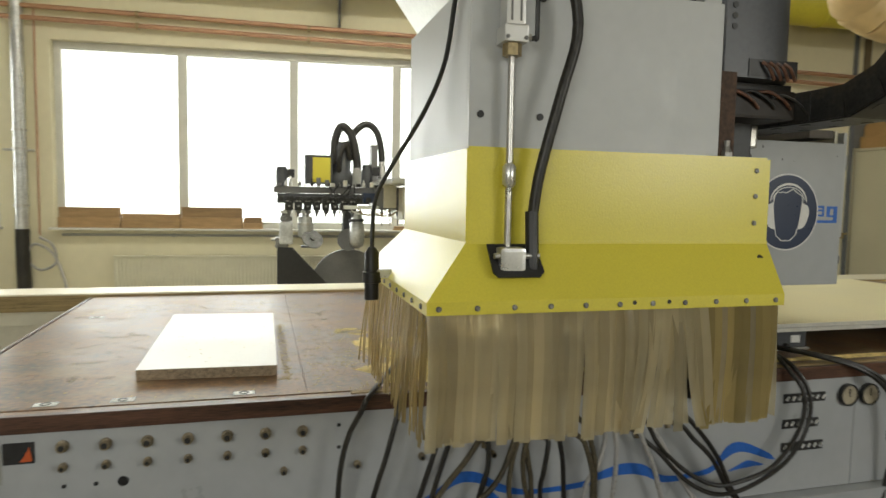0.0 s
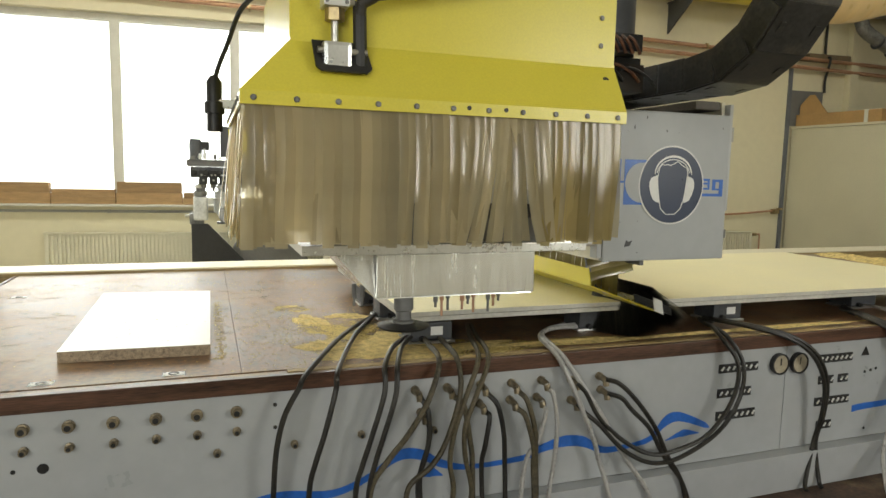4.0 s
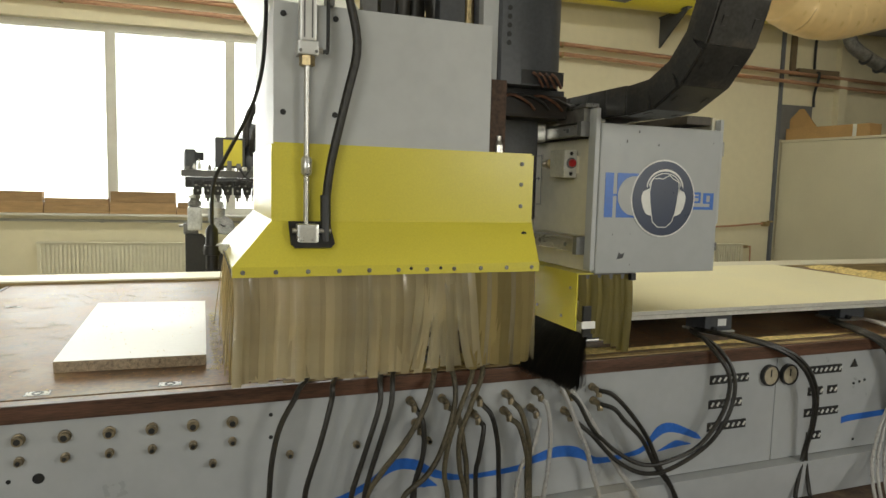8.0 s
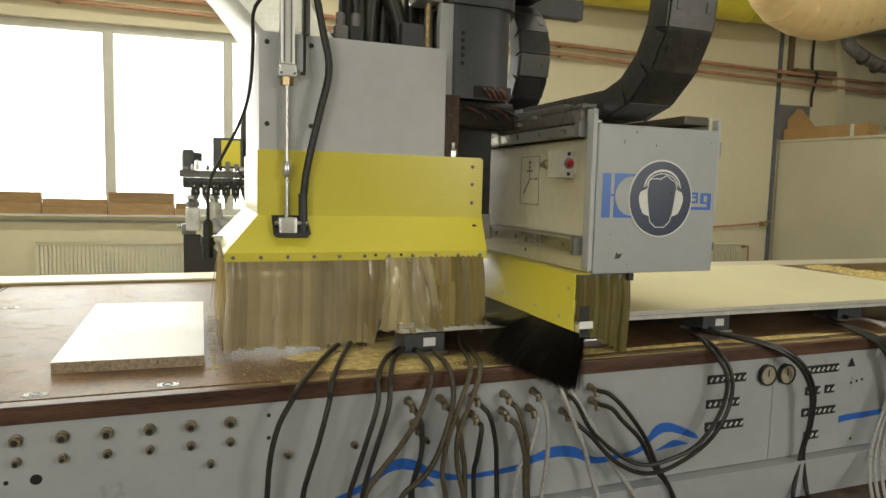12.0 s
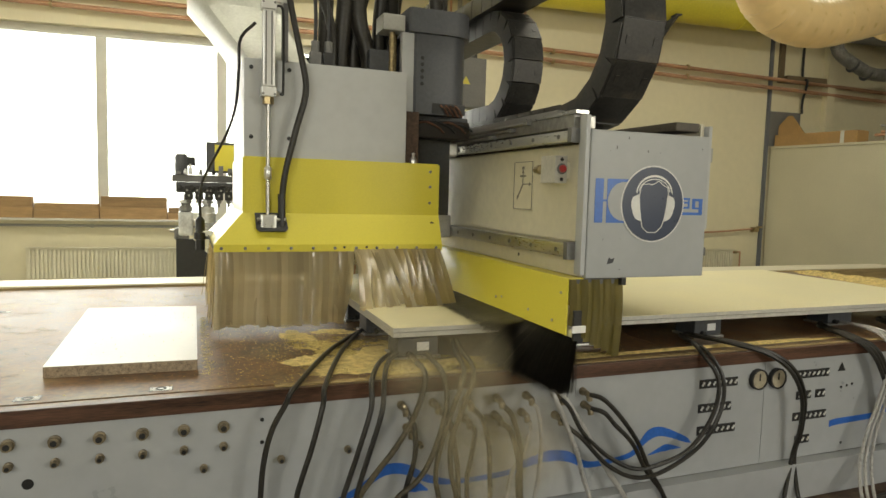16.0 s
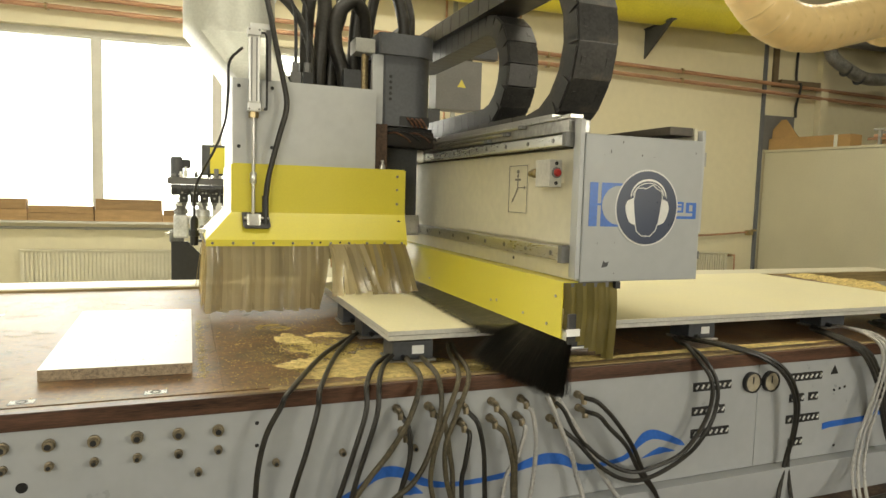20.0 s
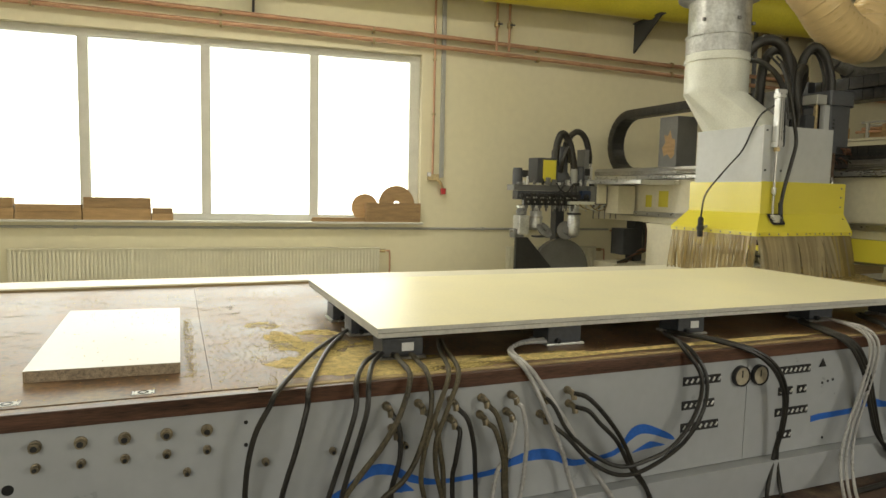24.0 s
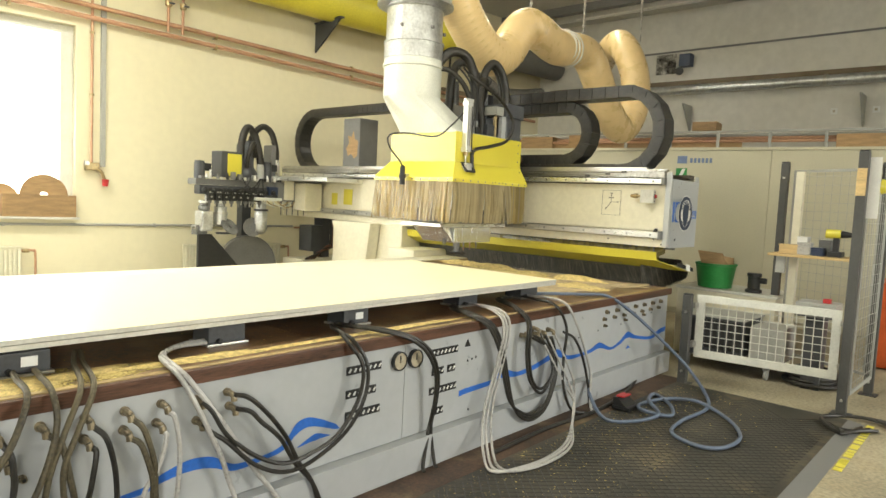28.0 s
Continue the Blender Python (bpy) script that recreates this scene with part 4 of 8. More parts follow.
def pod(x0, x1, y0, y1, labelled=False):
    t = thing("suction_pod", ((x0 + x1) / 2, (y0 + y1) / 2, 0.8), "dark grey suction pod under the panel", "suction pod", "suction pods under the panel")
    part("foot", box(x0 - 0.012, x1 + 0.012, y0 - 0.012, y1 + 0.012, 0.801, 0.813, 0.003), STEEL, t)
    part("block", box(x0, x1, y0, y1, 0.8135, 0.895, 0.006), DARK_GREY, t)
    part("rubber_lip", box(x0 + 0.006, x1 - 0.006, y0 + 0.006, y1 - 0.006, 0.8955, 0.914, 0.003), BLACK, t)
    xm = x0 + (x1 - x0) * 0.62
    if labelled:
        part("label", box(xm - 0.028, xm + 0.028, y0 - 0.0025, y0 - 0.0005, 0.838, 0.876), WHITE_STICKER, t, "white square label")
    part("hose_socket", cyl((x0 + 0.05, y0 - 0.02, 0.825), (x0 + 0.05, y0, 0.825), 0.013, seg=10), BLACK, t)


for x0, x1, y0 in ((0.84, 1.03, 2.71), (1.70, 1.89, 2.74), (2.51, 2.69, 2.74), (3.60, 3.80, 2.82), (4.31, 4.54, 2.80)):
    pod(x0, x1, y0, y0 + 0.15, x0 in (0.84, 2.51))
for x0, x1, y0 in ((0.83, 0.99, 3.22), (0.82, 0.99, 3.60), (2.6, 2.8, 3.5), (4.3, 4.5, 3.6)):
    pod(x0, x1, y0, y0 + 0.15)


# sawdust: drifts, and scattered chips
def drift(cx, cy, rx, ry, h, seed):
    random.seed(seed)
    bm = bmesh.new()
    nr, ns = 6, 40
    ph = [random.random() * 6.28 for _ in range(6)]
    rows = []
    for r in range(1, nr + 1):
        row = []
        for s in range(ns):
            a = 2 * math.pi * s / ns
            edge = 1 + 0.22 * math.sin(2 * a + ph[0]) + 0.16 * math.sin(3 * a + ph[1]) + 0.12 * math.sin(5 * a + ph[2]) + 0.08 * math.sin(9 * a + ph[3]) + 0.05 * math.sin(14 * a + ph[4])
            f = r / nr
            z = h * (1 - f ** 2) * (0.7 + 0.6 * random.random()) + 0.0004
            row.append(bm.verts.new((cx + rx * f * edge * math.cos(a), cy + ry * f * edge * math.sin(a), 0.8006 + (z if r < nr else 0))))
        rows.append(row)
    c = bm.verts.new((cx, cy, 0.8006 + h))
    for s in range(ns):
        bm.faces.new((c, rows[0][s], rows[0][(s + 1) % ns]))
        for a, b in zip(rows, rows[1:]):
            bm.faces.new((a[s], b[s], b[(s + 1) % ns], a[(s + 1) % ns]))
    return bm


for i, (cx, cy, rx, ry) in enumerate(((0.49, 3.30, 0.075, 0.13), (0.69, 3.36, 0.10, 0.07), (0.48, 2.80, 0.085, 0.12), (0.78, 2.78, 0.19, 0.24), (0.92, 2.60, 0.32, 0.09),
                                      (0.60, 2.62, 0.16, 0.09), (1.5, 2.58, 0.4, 0.05), (2.5, 2.56, 0.8, 0.04))):
    ob = tagged(part("sawdust_drift", drift(cx, cy, rx, ry, 0.006, 11 + i), SAWDUST, None, "thin drift of yellow sawdust on the table"), kind="stuff")
for i, (cx, cy, rx, ry) in enumerate(((5.30, 3.22, 0.60, 0.50), (5.95, 3.45, 0.42, 0.62), (4.85, 3.0, 0.35, 0.34), (5.75, 2.85, 0.5, 0.2), (5.0, 3.9, 0.6, 0.6))):
    tagged(part("dust_film", drift(cx, cy, rx, ry, 0.004, 41 + i), DUST_FILM, None, "pale dust lying on the brown table"), kind="stuff")
for i, (cx, cy, rx, ry) in enumerate(((0.78, 2.74, 0.34, 0.24), (1.15, 2.58, 0.55, 0.085), (0.66, 3.06, 0.22, 0.20), (0.43, 3.62, 0.08, 0.09))):
    tagged(part("sawdust_veil", drift(cx, cy, rx, ry, 0.002, 61 + i), VEIL, None, "patchy veil of yellow sawdust over the brown table"), kind="stuff")
for i, (cx, cy, rx, ry) in enumerate(((-0.35, 4.45, 0.75, 0.50), (0.25, 3.4, 0.25, 0.75), (-0.8, 3.3, 0.25, 0.7), (2.6, 2.62, 1.3, 0.10))):
    tagged(part("sawdust_veil", drift(cx, cy, rx, ry, 0.0015, 71 + i), VEIL_THIN, None, "thin patchy dust over the brown table"), kind="stuff")
for i, (cx, cy, rx, ry, h) in enumerate(((5.95, 4.30, 0.10, 0.32, 0.05), (5.88, 3.75, 0.11, 0.26, 0.035), (5.92, 3.25, 0.09, 0.28, 0.045), (6.02, 4.80, 0.12, 0.30, 0.04), (5.70, 3.9, 0.22, 0.7, 0.012), (5.5, 3.0, 0.3, 0.25, 0.008))):
    tagged(part("sawdust_heap", drift(cx, cy, rx, ry, h, 81 + i), SAWDUST, None, "low pale sawdust heap on the table end"), kind="stuff")
random.seed(31)
bm = bmesh.new()
for i in range(4600):
    k = random.random()
    if k < 0.14:
        x, y = random.gauss(0.055, 0.014), random.uniform(2.7, 3.9)
    elif k < 0.7:
        x, y = random.gauss(0.5, 0.25), random.gauss(3.0, 0.45)
    elif k < 0.85:
        x, y = random.uniform(-1.1, 0.8), random.gauss(4.6, 0.25)
    else:
        x, y = random.uniform(-1.1, 5.5), random.uniform(2.5, 5.0)
    if y < 2.5 or y > 5.1 or (-0.56 < x < 0.035 and 2.76 < y < 4.1):
        continue
    s = 0.0009 + 0.0032 * random.random() ** 2
    a = random.random() * 6.28
    v = [bm.verts.new((x + s * math.cos(a + j * 2.1) * (1 + random.random()), y + s * math.sin(a + j * 2.1) * (1 + random.random()), 0.8008)) for j in range(3)]
    tip = bm.verts.new((x, y, 0.8015 + s * 0.5))
    for j in range(3):
        bm.faces.new((v[j], v[(j + 1) % 3], tip))
tagged(part("sawdust_chips", bm, SAWDUST, None, "scattered sawdust and chips on the table"), kind="stuff")
bm = bmesh.new()
for i in range(60):
    x, y, s = random.uniform(-0.5, 0.0), random.uniform(2.85, 4.0), 0.002 + 0.002 * random.random()
    v = [bm.verts.new((x + s * math.cos(j * 2.1), y + s * math.sin(j * 2.1), 0.8452)) for j in range(3)]
    tip = bm.verts.new((x, y, 0.846 + s * 0.4))
    for j in range(3):
        bm.faces.new((v[j], v[(j + 1) % 3], tip))
tagged(part("board_crumbs", bm, SAWDUST, None, "a few crumbs on the white board"), kind="stuff")
tagged(part("mat_chips", MAT_CHIPS, SAWDUST, None, "sawdust and chips on the rubber mat"), kind="stuff")

# ---- the gantry ----
gantry = thing("gantry", (1.95, 6.2, 0.0), "cream and grey router gantry beam with steel rails and yellow skirt", "gantry")
BX0, BX1, YE, YF = 1.632, 2.285, 2.49, 8.75
part("beam", box(BX0 + 0.03, BX1 - 0.01, YE + 0.02, YF, 1.19, 1.815, 0.01), BEAM_CREAM, gantry, "cream box beam")
part("beam_face", box(BX0 + 0.012, BX0 + 0.032, YE + 0.03, YF - 0.02, 1.335, 1.775, 0.003), BEAM_CREAM, gantry, "cream side sheet")
part("lower_flange", box(BX0, BX0 + 0.05, YE + 0.02, YF, 1.178, 1.258, 0.004), BEAM_CREAM, gantry)
part("end_plate", box(BX0 + 0.004, BX1 + 0.01, YE - 0.012, YE + 0.02, 1.176, 1.838, 0.008), END_GREY, gantry, "pale grey end plate with stickers")
part("end_edge", box(BX0 - 0.02, BX0 + 0.003, YE - 0.004, YE + 0.05, 1.19, 1.90, 0.004), BODY_GREY, gantry)
part("side_lip", box(BX1 + 0.011, BX1 + 0.03, YE + 0.0, YE + 0.4, 1.40, 1.89, 0.004), BODY_GREY, gantry)
part("hook", box(BX1 + 0.031, BX1 + 0.06, YE + 0.02, YE + 0.06, 1.72, 1.79, 0.006), GREY_PIPE, gantry)
part("hook", box(BX1 + 0.031, BX1 + 0.05, YE + 0.02, YE + 0.05, 1.27, 1.31, 0.004), MID_GREY, gantry)
part("top_bar", box(BX1 - 0.16, BX1 - 0.02, YE + 0.03, 5.0, 1.862, 1.902, 0.006), TOP_BAR, gantry, "dark brown bar on the beam top")
part("top_lip", box(BX1 - 0.012, BX1 + 0.008, YE + 0.03, 5.0, 1.84, 1.90, 0.003), BEAM_CREAM, gantry)
part("top_plate", box(BX0 + 0.08, BX1 - 0.02, YE + 0.021, YF, 1.8165, 1.835), MID_GREY, gantry)
part("rail_bed", box(BX0 - 0.045, BX0 + 0.07, YE + 0.06, YF, 1.845, 1.905, 0.006), RAIL_BED, gantry, "worn steel rail bed")
part("rail_cover", box(BX0 - 0.05, BX0 + 0.02, YE + 0.04, YF, 1.9055, 1.925, 0.003), STEEL, gantry, "worn steel cover strip")
part("upper_rail", box(BX0 - 0.06, BX0 + 0.01, YE + 0.08, YF - 0.02, 1.785, 1.835, 0.008), ALU, gantry, "upper linear rail")
part("oily_edge", box(BX0 - 0.012, BX0 + 0.0115, YE + 0.10, YF, 1.776, 1.7845, 0.002), RUST, gantry, "oily rust-brown strip under the rail")
for k, (y0, y1) in enumerate(((3.35, 6.9), (3.12, 6.9), (2.95, 6.9))):
    part("guide_rod", cyl((BX0 - 0.058 - 0.002 * k, y0, 1.853 + 0.022 * k), (BX0 - 0.058 - 0.002 * k, y1, 1.853 + 0.022 * k), 0.008, seg=8), STEEL, gantry, "steel guide rod")
    part("rod_block", box(BX0 - 0.074, BX0 - 0.046, y0 - 0.01, y0 + 0.03, 1.843 + 0.022 * k, 1.863 + 0.022 * k, 0.003), MID_GREY, gantry)
part("rack", box(BX0 - 0.02, BX0 + 0.02, YE + 0.25, YF, 1.926, 1.945, 0.002), STEEL, gantry)
part("lower_rail", box(BX0 - 0.05, BX0 + 0.012, YE + 0.08, YF - 0.02, 1.262, 1.325, 0.008), STEEL, gantry, "lower linear rail")
for nm, z in (("upper", 1.81), ("lower", 1.294)):
    for i in range(26):
        y = YE + 0.16 + i * 0.24
        part("rail_screw", cyl((BX0 - (0.061 if z > 1.5 else 0.051), y, z), (BX0 - (0.064 if z > 1.5 else 0.054), y, z), 0.011, seg=10), MID_GREY, gantry)
part("rail_stop", box(BX0 - 0.062, BX0 + 0.01, YE + 0.045, YE + 0.078, 1.255, 1.335, 0.003), MID_GREY, gantry)
part("rail_stop", box(BX0 - 0.065, BX0 + 0.01, YE + 0.045, YE + 0.078, 1.78, 1.845, 0.003), MID_GREY, gantry)
part("bolt_hole", cyl((BX0 - 0.001, YE + 0.06, 1.205), (BX0 - 0.003, YE + 0.06, 1.205), 0.010, seg=10), BLACK, gantry)
part("bolt_hole", cyl((BX0 - 0.001, YE + 0.62, 1.225), (BX0 - 0.003, YE + 0.62, 1.225), 0.009, seg=10), BLACK, gantry)
# stop button, axis plate
b = part("button_box", box(BX0 - 0.085, BX0 - 0.02, 2.63, 2.76, 1.60, 1.725, 0.004), EDGE_GREY, gantry, "small steel button box")
part("red_button", turned([(0.018, 0.006), (0.018, 0.016), (0.013, 0.022)], (BX0 - 0.05, 2.63, 1.665), (0, -1, 0), 16), RED, b, "red push button", smooth=True)
part("button_bezel", turned([(0.025, 0), (0.025, 0.005), (0.019, 0.008)], (BX0 - 0.05, 2.6295, 1.665), (0, -1, 0), 18), MID_GREY, b, smooth=True)
part("fixing_hole", cyl((BX0 - 0.05, 2.6295, 1.708), (BX0 - 0.05, 2.627, 1.708), 0.009, seg=10), BLACK, b)
part("fixing_hole", cyl((BX0 - 0.05, 2.6295, 1.617), (BX0 - 0.05, 2.627, 1.617), 0.009, seg=10), BLACK, b)
part("button_foot", box(BX0 - 0.019, BX0 + 0.011, 2.66, 2.75, 1.62, 1.70), BEAM_CREAM, gantry)
part("plunger", turned([(0.012, 0), (0.012, 0.04), (0.024, 0.045), (0.024, 0.075), (0.016, 0.09), (0.016, 0.11)], (BX0 - 0.05, 2.761, 1.665), (0, 1, 0), 14), BRASS, gantry, smooth=True)
part("axis_plate", box(BX0 + 0.008, BX0 + 0.0115, 3.00, 3.215, 1.46, 1.72, 0.002), BEAM_CREAM, gantry, "small plate with an axis diagram")
for y0, y1, z0, z1 in ((3.005, 3.008, 1.465, 1.715), (3.207, 3.210, 1.465, 1.715), (3.005, 3.21, 1.465, 1.468), (3.005, 3.21, 1.712, 1.715), (3.035, 3.11, 1.595, 1.600), (3.107, 3.112, 1.60, 1.66), (3.098, 3.121, 1.675, 1.69),
                       (3.08, 3.14, 1.635, 1.645)):
    part("diagram_line", box(BX0 + 0.0055, BX0 + 0.0075, y0, y1, z0, z1), DIAGRAM, gantry)
for pts in (((3.110, 1.600), (3.104, 1.595), (3.160, 1.525), (3.166, 1.530)), ((3.098, 1.655), (3.121, 1.655), (3.1095, 1.675)), ((3.04, 1.588), (3.04, 1.608), (3.02, 1.598)), ((3.150, 1.532), (3.168, 1.540), (3.172, 1.515))):
    part("diagram_line", prism([(BX0 + 0.0075, y, z) for y, z in pts], (-0.002, 0, 0)), DIAGRAM, gantry)
# stickers on the end plate
YS = YE - 0.0125


def flat(name, xz, material, dy, parent=gantry, label=""):
    part(name, prism([(x, YS - dy, z) for x, z in xz], (0, -0.0012, 0)), material, parent, label)


def circle(cx, cz, rx, rz, n=40, a0=0, a1=360):
    return [(cx + rx * math.cos(radians(a0 + (a1 - a0) * i / n)), cz + rz * math.sin(radians(a0 + (a1 - a0) * i / n))) for i in range(n)]


def stroke(name, pts, w, material=WHITE_STICKER, dy=0.006):
    """A thin printed line along some points."""
    left, right = [], []
    for k, (x, z) in enumerate(pts):
        (xa, za), (xb, zb) = pts[max(0, k - 1)], pts[min(len(pts) - 1, k + 1)]
        d = math.hypot(xb - xa, zb - za)
        nx, nz = -(zb - za) / d * w / 2, (xb - xa) / d * w / 2
        left.append((x + nx, z + nz))
        right.append((x - nx, z - nz))
    flat(name, left + right[::-1], material, dy)


flat("logo_bar", [(1.666, 1.427), (1.709, 1.427), (1.709, 1.522), (1.727, 1.522), (1.727, 1.531), (1.709, 1.531), (1.709, 1.624), (1.666, 1.624)], BLUE, 0, label="blue logo bar")
flat("logo_bar", [(1.728, 1.427), (1.85, 1.427), (1.85, 1.624), (1.728, 1.624)], BLUE, 0, label="blue logo block")
flat("logo_disc", circle(1.821, 1.524, 0.088, 0.088), END_GREY, 0.0015)
cx, cz = 1.978, 1.515
flat("ear_sign_rim", circle(cx, cz, 0.176, 0.176, 56), WHITE_STICKER, 0.003, label="white rim of the round ear protection sign")
flat("ear_sign", circle(cx, cz, 0.169, 0.169, 56), NAVY, 0.0045, label="navy round ear protection sign")
flat("headband", circle(cx + 0.004, cz + 0.046, 0.102, 0.087, 20, 0, 183) + circle(cx + 0.004, cz + 0.046, 0.096, 0.077, 20, 180, 0), WHITE_STICKER, 0.006)
stroke("headband", circle(cx + 0.004, cz + 0.046, 0.088, 0.068, 24, 8, 180), 0.004)
for s in (-1, 1):
    flat("ear_cup", [(cx + s * x, cz + z) for x, z in ((0.079, 0.045), (0.113, 0.031), (0.122, 0.010), (0.121, -0.012), (0.111, -0.044), (0.098, -0.066), (0.082, -0.075), (0.061, -0.080), (0.072, -0.02))][::s], WHITE_STICKER, 0.006)
stroke("chin_line", [(cx + x, cz + z) for x, z in ((-0.063, -0.076), (-0.056, -0.106), (-0.026, -0.130), (0.022, -0.130), (0.052, -0.104), (0.061, -0.076))], 0.004)
stroke("hair_line", [(cx + x, cz + z) for x, z in ((-0.080, 0.026), (-0.072, 0.075), (-0.058, 0.092), (-0.045, 0.088), (-0.030, 0.092), (-0.012, 0.087), (0.026, 0.106), (0.048, 0.090), (0.078, 0.076), (0.086, 0.026))], 0.004)
for x0, x1, z0, z1 in ((2.14, 2.181, 1.537, 1.5475), (2.155, 2.181, 1.521, 1.530), (2.14, 2.181, 1.497, 1.506), (2.181, 2.192, 1.497, 1.5475), (2.14, 2.247, 1.467, 1.480),
                       (2.207, 2.226, 1.495, 1.545), (2.226, 2.247, 1.533, 1.545), (2.247, 2.268, 1.467, 1.545), (2.226, 2.247, 1.495, 1.5035)):
    flat("logo_stroke", [(x0, z0), (x1, z0), (x1, z1), (x0, z1)], BLUE, 0)
random.seed(8)
for i in range(9):
    x, z, r = random.uniform(1.68, 2.25), random.choice((random.uniform(1.2, 1.36), random.uniform(1.7, 1.82))), 0.0015 + 0.003 * random.random()
    flat("paint_chip", circle(x, z, r, r * (0.6 + 2.0 * random.random()), 7), MID_GREY, 0.0002)
flat("paint_chip", [(1.745, 1.24), (1.775, 1.245), (1.785, 1.268), (1.765, 1.262), (1.755, 1.272)], DARK_GREY, 0.0002)

# yellow skirt flap with its brush: it swings in under the beam when the hood goes up
HINGE = (1.707, 6.2, 1.186)
LEAN = (0.136, 0.204 / 0.261, 0.087)  # how far the skirt's foot stands out, its shortening, and the slope of its end


def leaned(bm):
    """The skirt slopes outwards, so that its foot clears the panel."""
    for v in bm.verts:
        k = (1.176 - v.co.z) / 0.261
        v.co = (v.co.x - LEAN[0] * k, v.co.y * (1 - LEAN[2] * k), 1.176 - LEAN[1] * (1.176 - v.co.z))
    return bm


flap = part("skirt", leaned(box(BX0 - 0.072, BX0 - 0.066, YE + 0.01, 6.9, 0.915, 1.176, 0.001)), YELLOW, gantry, "yellow sheet skirt flap with a black brush")
flap.data.transform(Matrix.Translation(ORIGIN["gantry"] - Vector(HINGE)))
flap.matrix_basis = pose(HINGE[0] - 1.95, 0, HINGE[2])


def on_flap(name, bm, material, label="", smooth=False):
    bmesh.ops.translate(bm, vec=-Vector(HINGE), verts=bm.verts)
    return part(name, bm, material, flap, label, smooth, local=True)


on_flap("skirt_lip", box(BX0 - 0.066, BX0 + 0.012, YE + 0.012, 6.9, 1.170, 1.1755, 0.001), YELLOW)
for y, z in ((2.62, 0.96), (2.85, 0.97), (3.15, 0.985), (3.22, 0.975), (2.55, 1.10), (4.2, 0.97), (5.1, 0.97)):
    on_flap("skirt_screw", leaned(cyl((BX0 - 0.0725, y, z), (BX0 - 0.077, y, z), 0.007, seg=8)), STEEL)
on_flap("brush_holder", leaned(box(BX0 - 0.062, BX0 - 0.028, YE - 0.025, 6.9, 0.912, 0.945, 0.002)), ALU, "aluminium brush channel")
on_flap("brush_clip", leaned(box(BX0 - 0.064, BX0 - 0.026, YE - 0.040, YE - 0.026, 0.90, 1.03, 0.003)), BLACK)
on_flap("brush_clip_plate", leaned(box(BX0 - 0.075, BX0 - 0.012, YE - 0.050, YE - 0.041, 0.935, 0.965, 0.002)), WHITE_STICKER)
ROOT = Vector((BX0 - 0.045 - LEAN[0], 6.2, 0.976))


EDGE = 2.645


def bristles(y0, y1, count, power):
    """A stretch of the brush; its roots lie along the flap's lower edge."""
    bm = bmesh.new()
    for i in range(count):
        y = y0 + (i / count) ** power * (y1 - y0)
        root = Vector((ROOT.x + random.uniform(-0.012, 0.012), y * (1 - LEAN[2]), 0.973))
        if y < 2.92:  # these fall past the panel's edge, over the front of the table
            tip = Vector((1.425, 2.27, 0.740)).lerp(Vector((1.17, 2.52, 0.855)), (y - 2.46) / 0.46)
        else:  # these lie on the panel
            u = min(1.0, (y - 2.92) / 1.0)
            tip = Vector((root.x - 0.225 + 0.05 * u, root.y - 0.13 + 0.11 * u, 0.967))
        tip += Vector((random.gauss(0, 0.022), random.gauss(0, 0.020), random.gauss(0, 0.010)))
        prev = None
        for k in range(6):
            v = k / 5
            q = root.lerp(tip, v)
            if root.y <= EDGE:
                q.z += 0.05 * v * (1 - v)
            else:
                over = min(1.0, (root.y - EDGE) / max(0.001, root.y - tip.y)) if tip.y < EDGE else 1.0
                q.z = 0.974 - 0.006 * v if v < over else 0.970 + (tip.z - 0.970) * ((v - over) / max(0.001, 1 - over)) ** 1.8
            a, c = bm.verts.new(q + Vector((-0.0011, -0.0022, 0))), bm.verts.new(q + Vector((0.0011, 0.0022, 0)))
            if prev:
                bm.faces.new((prev[0], a, c, prev[1]))
            prev = (a, c)
    return bm


random.seed(3)
BRUSHES = []
for y0, y1, count, power, turn, lift in ((2.46, 2.645, 3600, 1.0, 0.80, 0.075), (2.645, 2.76, 2300, 1.0, 0.72, 0.075), (2.76, 2.92, 2200, 1.0, 0.72, 0.075), (2.92, 6.88, 16000, 1.6, 1.45, 0.0)):
    bm = bristles(y0, y1, count, power)
    if y0 > 2.9:
        bm = prism([(ROOT.x - 0.004, 2.66, 0.970), (ROOT.x - 0.07, 2.66, 0.968), (ROOT.x - 0.07, 2.66, 0.970), (ROOT.x, 2.66, 0.976)], (0, 3.6, 0), bm)
    bmesh.ops.translate(bm, vec=-ROOT, verts=bm.verts)
    b = part("brush", bm, BRUSH, gantry, "black bristle brush seal", False, True)
    b["kind"] = "stuff"
    BRUSHES.append((b, turn, lift))


def flap_pose(a):
    """The skirt in the gantry's space at angle a: it straightens as it swings in."""
    k = a / -68
    top = Vector((BX0 - 0.069 - HINGE[0], 0, 1.176 - HINGE[2]))
    unlean = Matrix.Translation(top) @ pose(0, 0, 0, 0, -33 * k, 0) @ Matrix.Translation(-top)
    return pose(HINGE[0] - 1.95, 0.10 * k, HINGE[2], 0, a, 0) @ unlean


def brush_pose(a, turn, lift):
    """A stretch of brush in the gantry's space, for the skirt at angle a."""
    d = flap_pose(a) @ Vector((ROOT.x - HINGE[0], 0, ROOT.z - HINGE[2]))
    return pose(d.x, d.y + 0.10 * a / -68, d.z + lift * a / -68, 0, a * turn, 0)


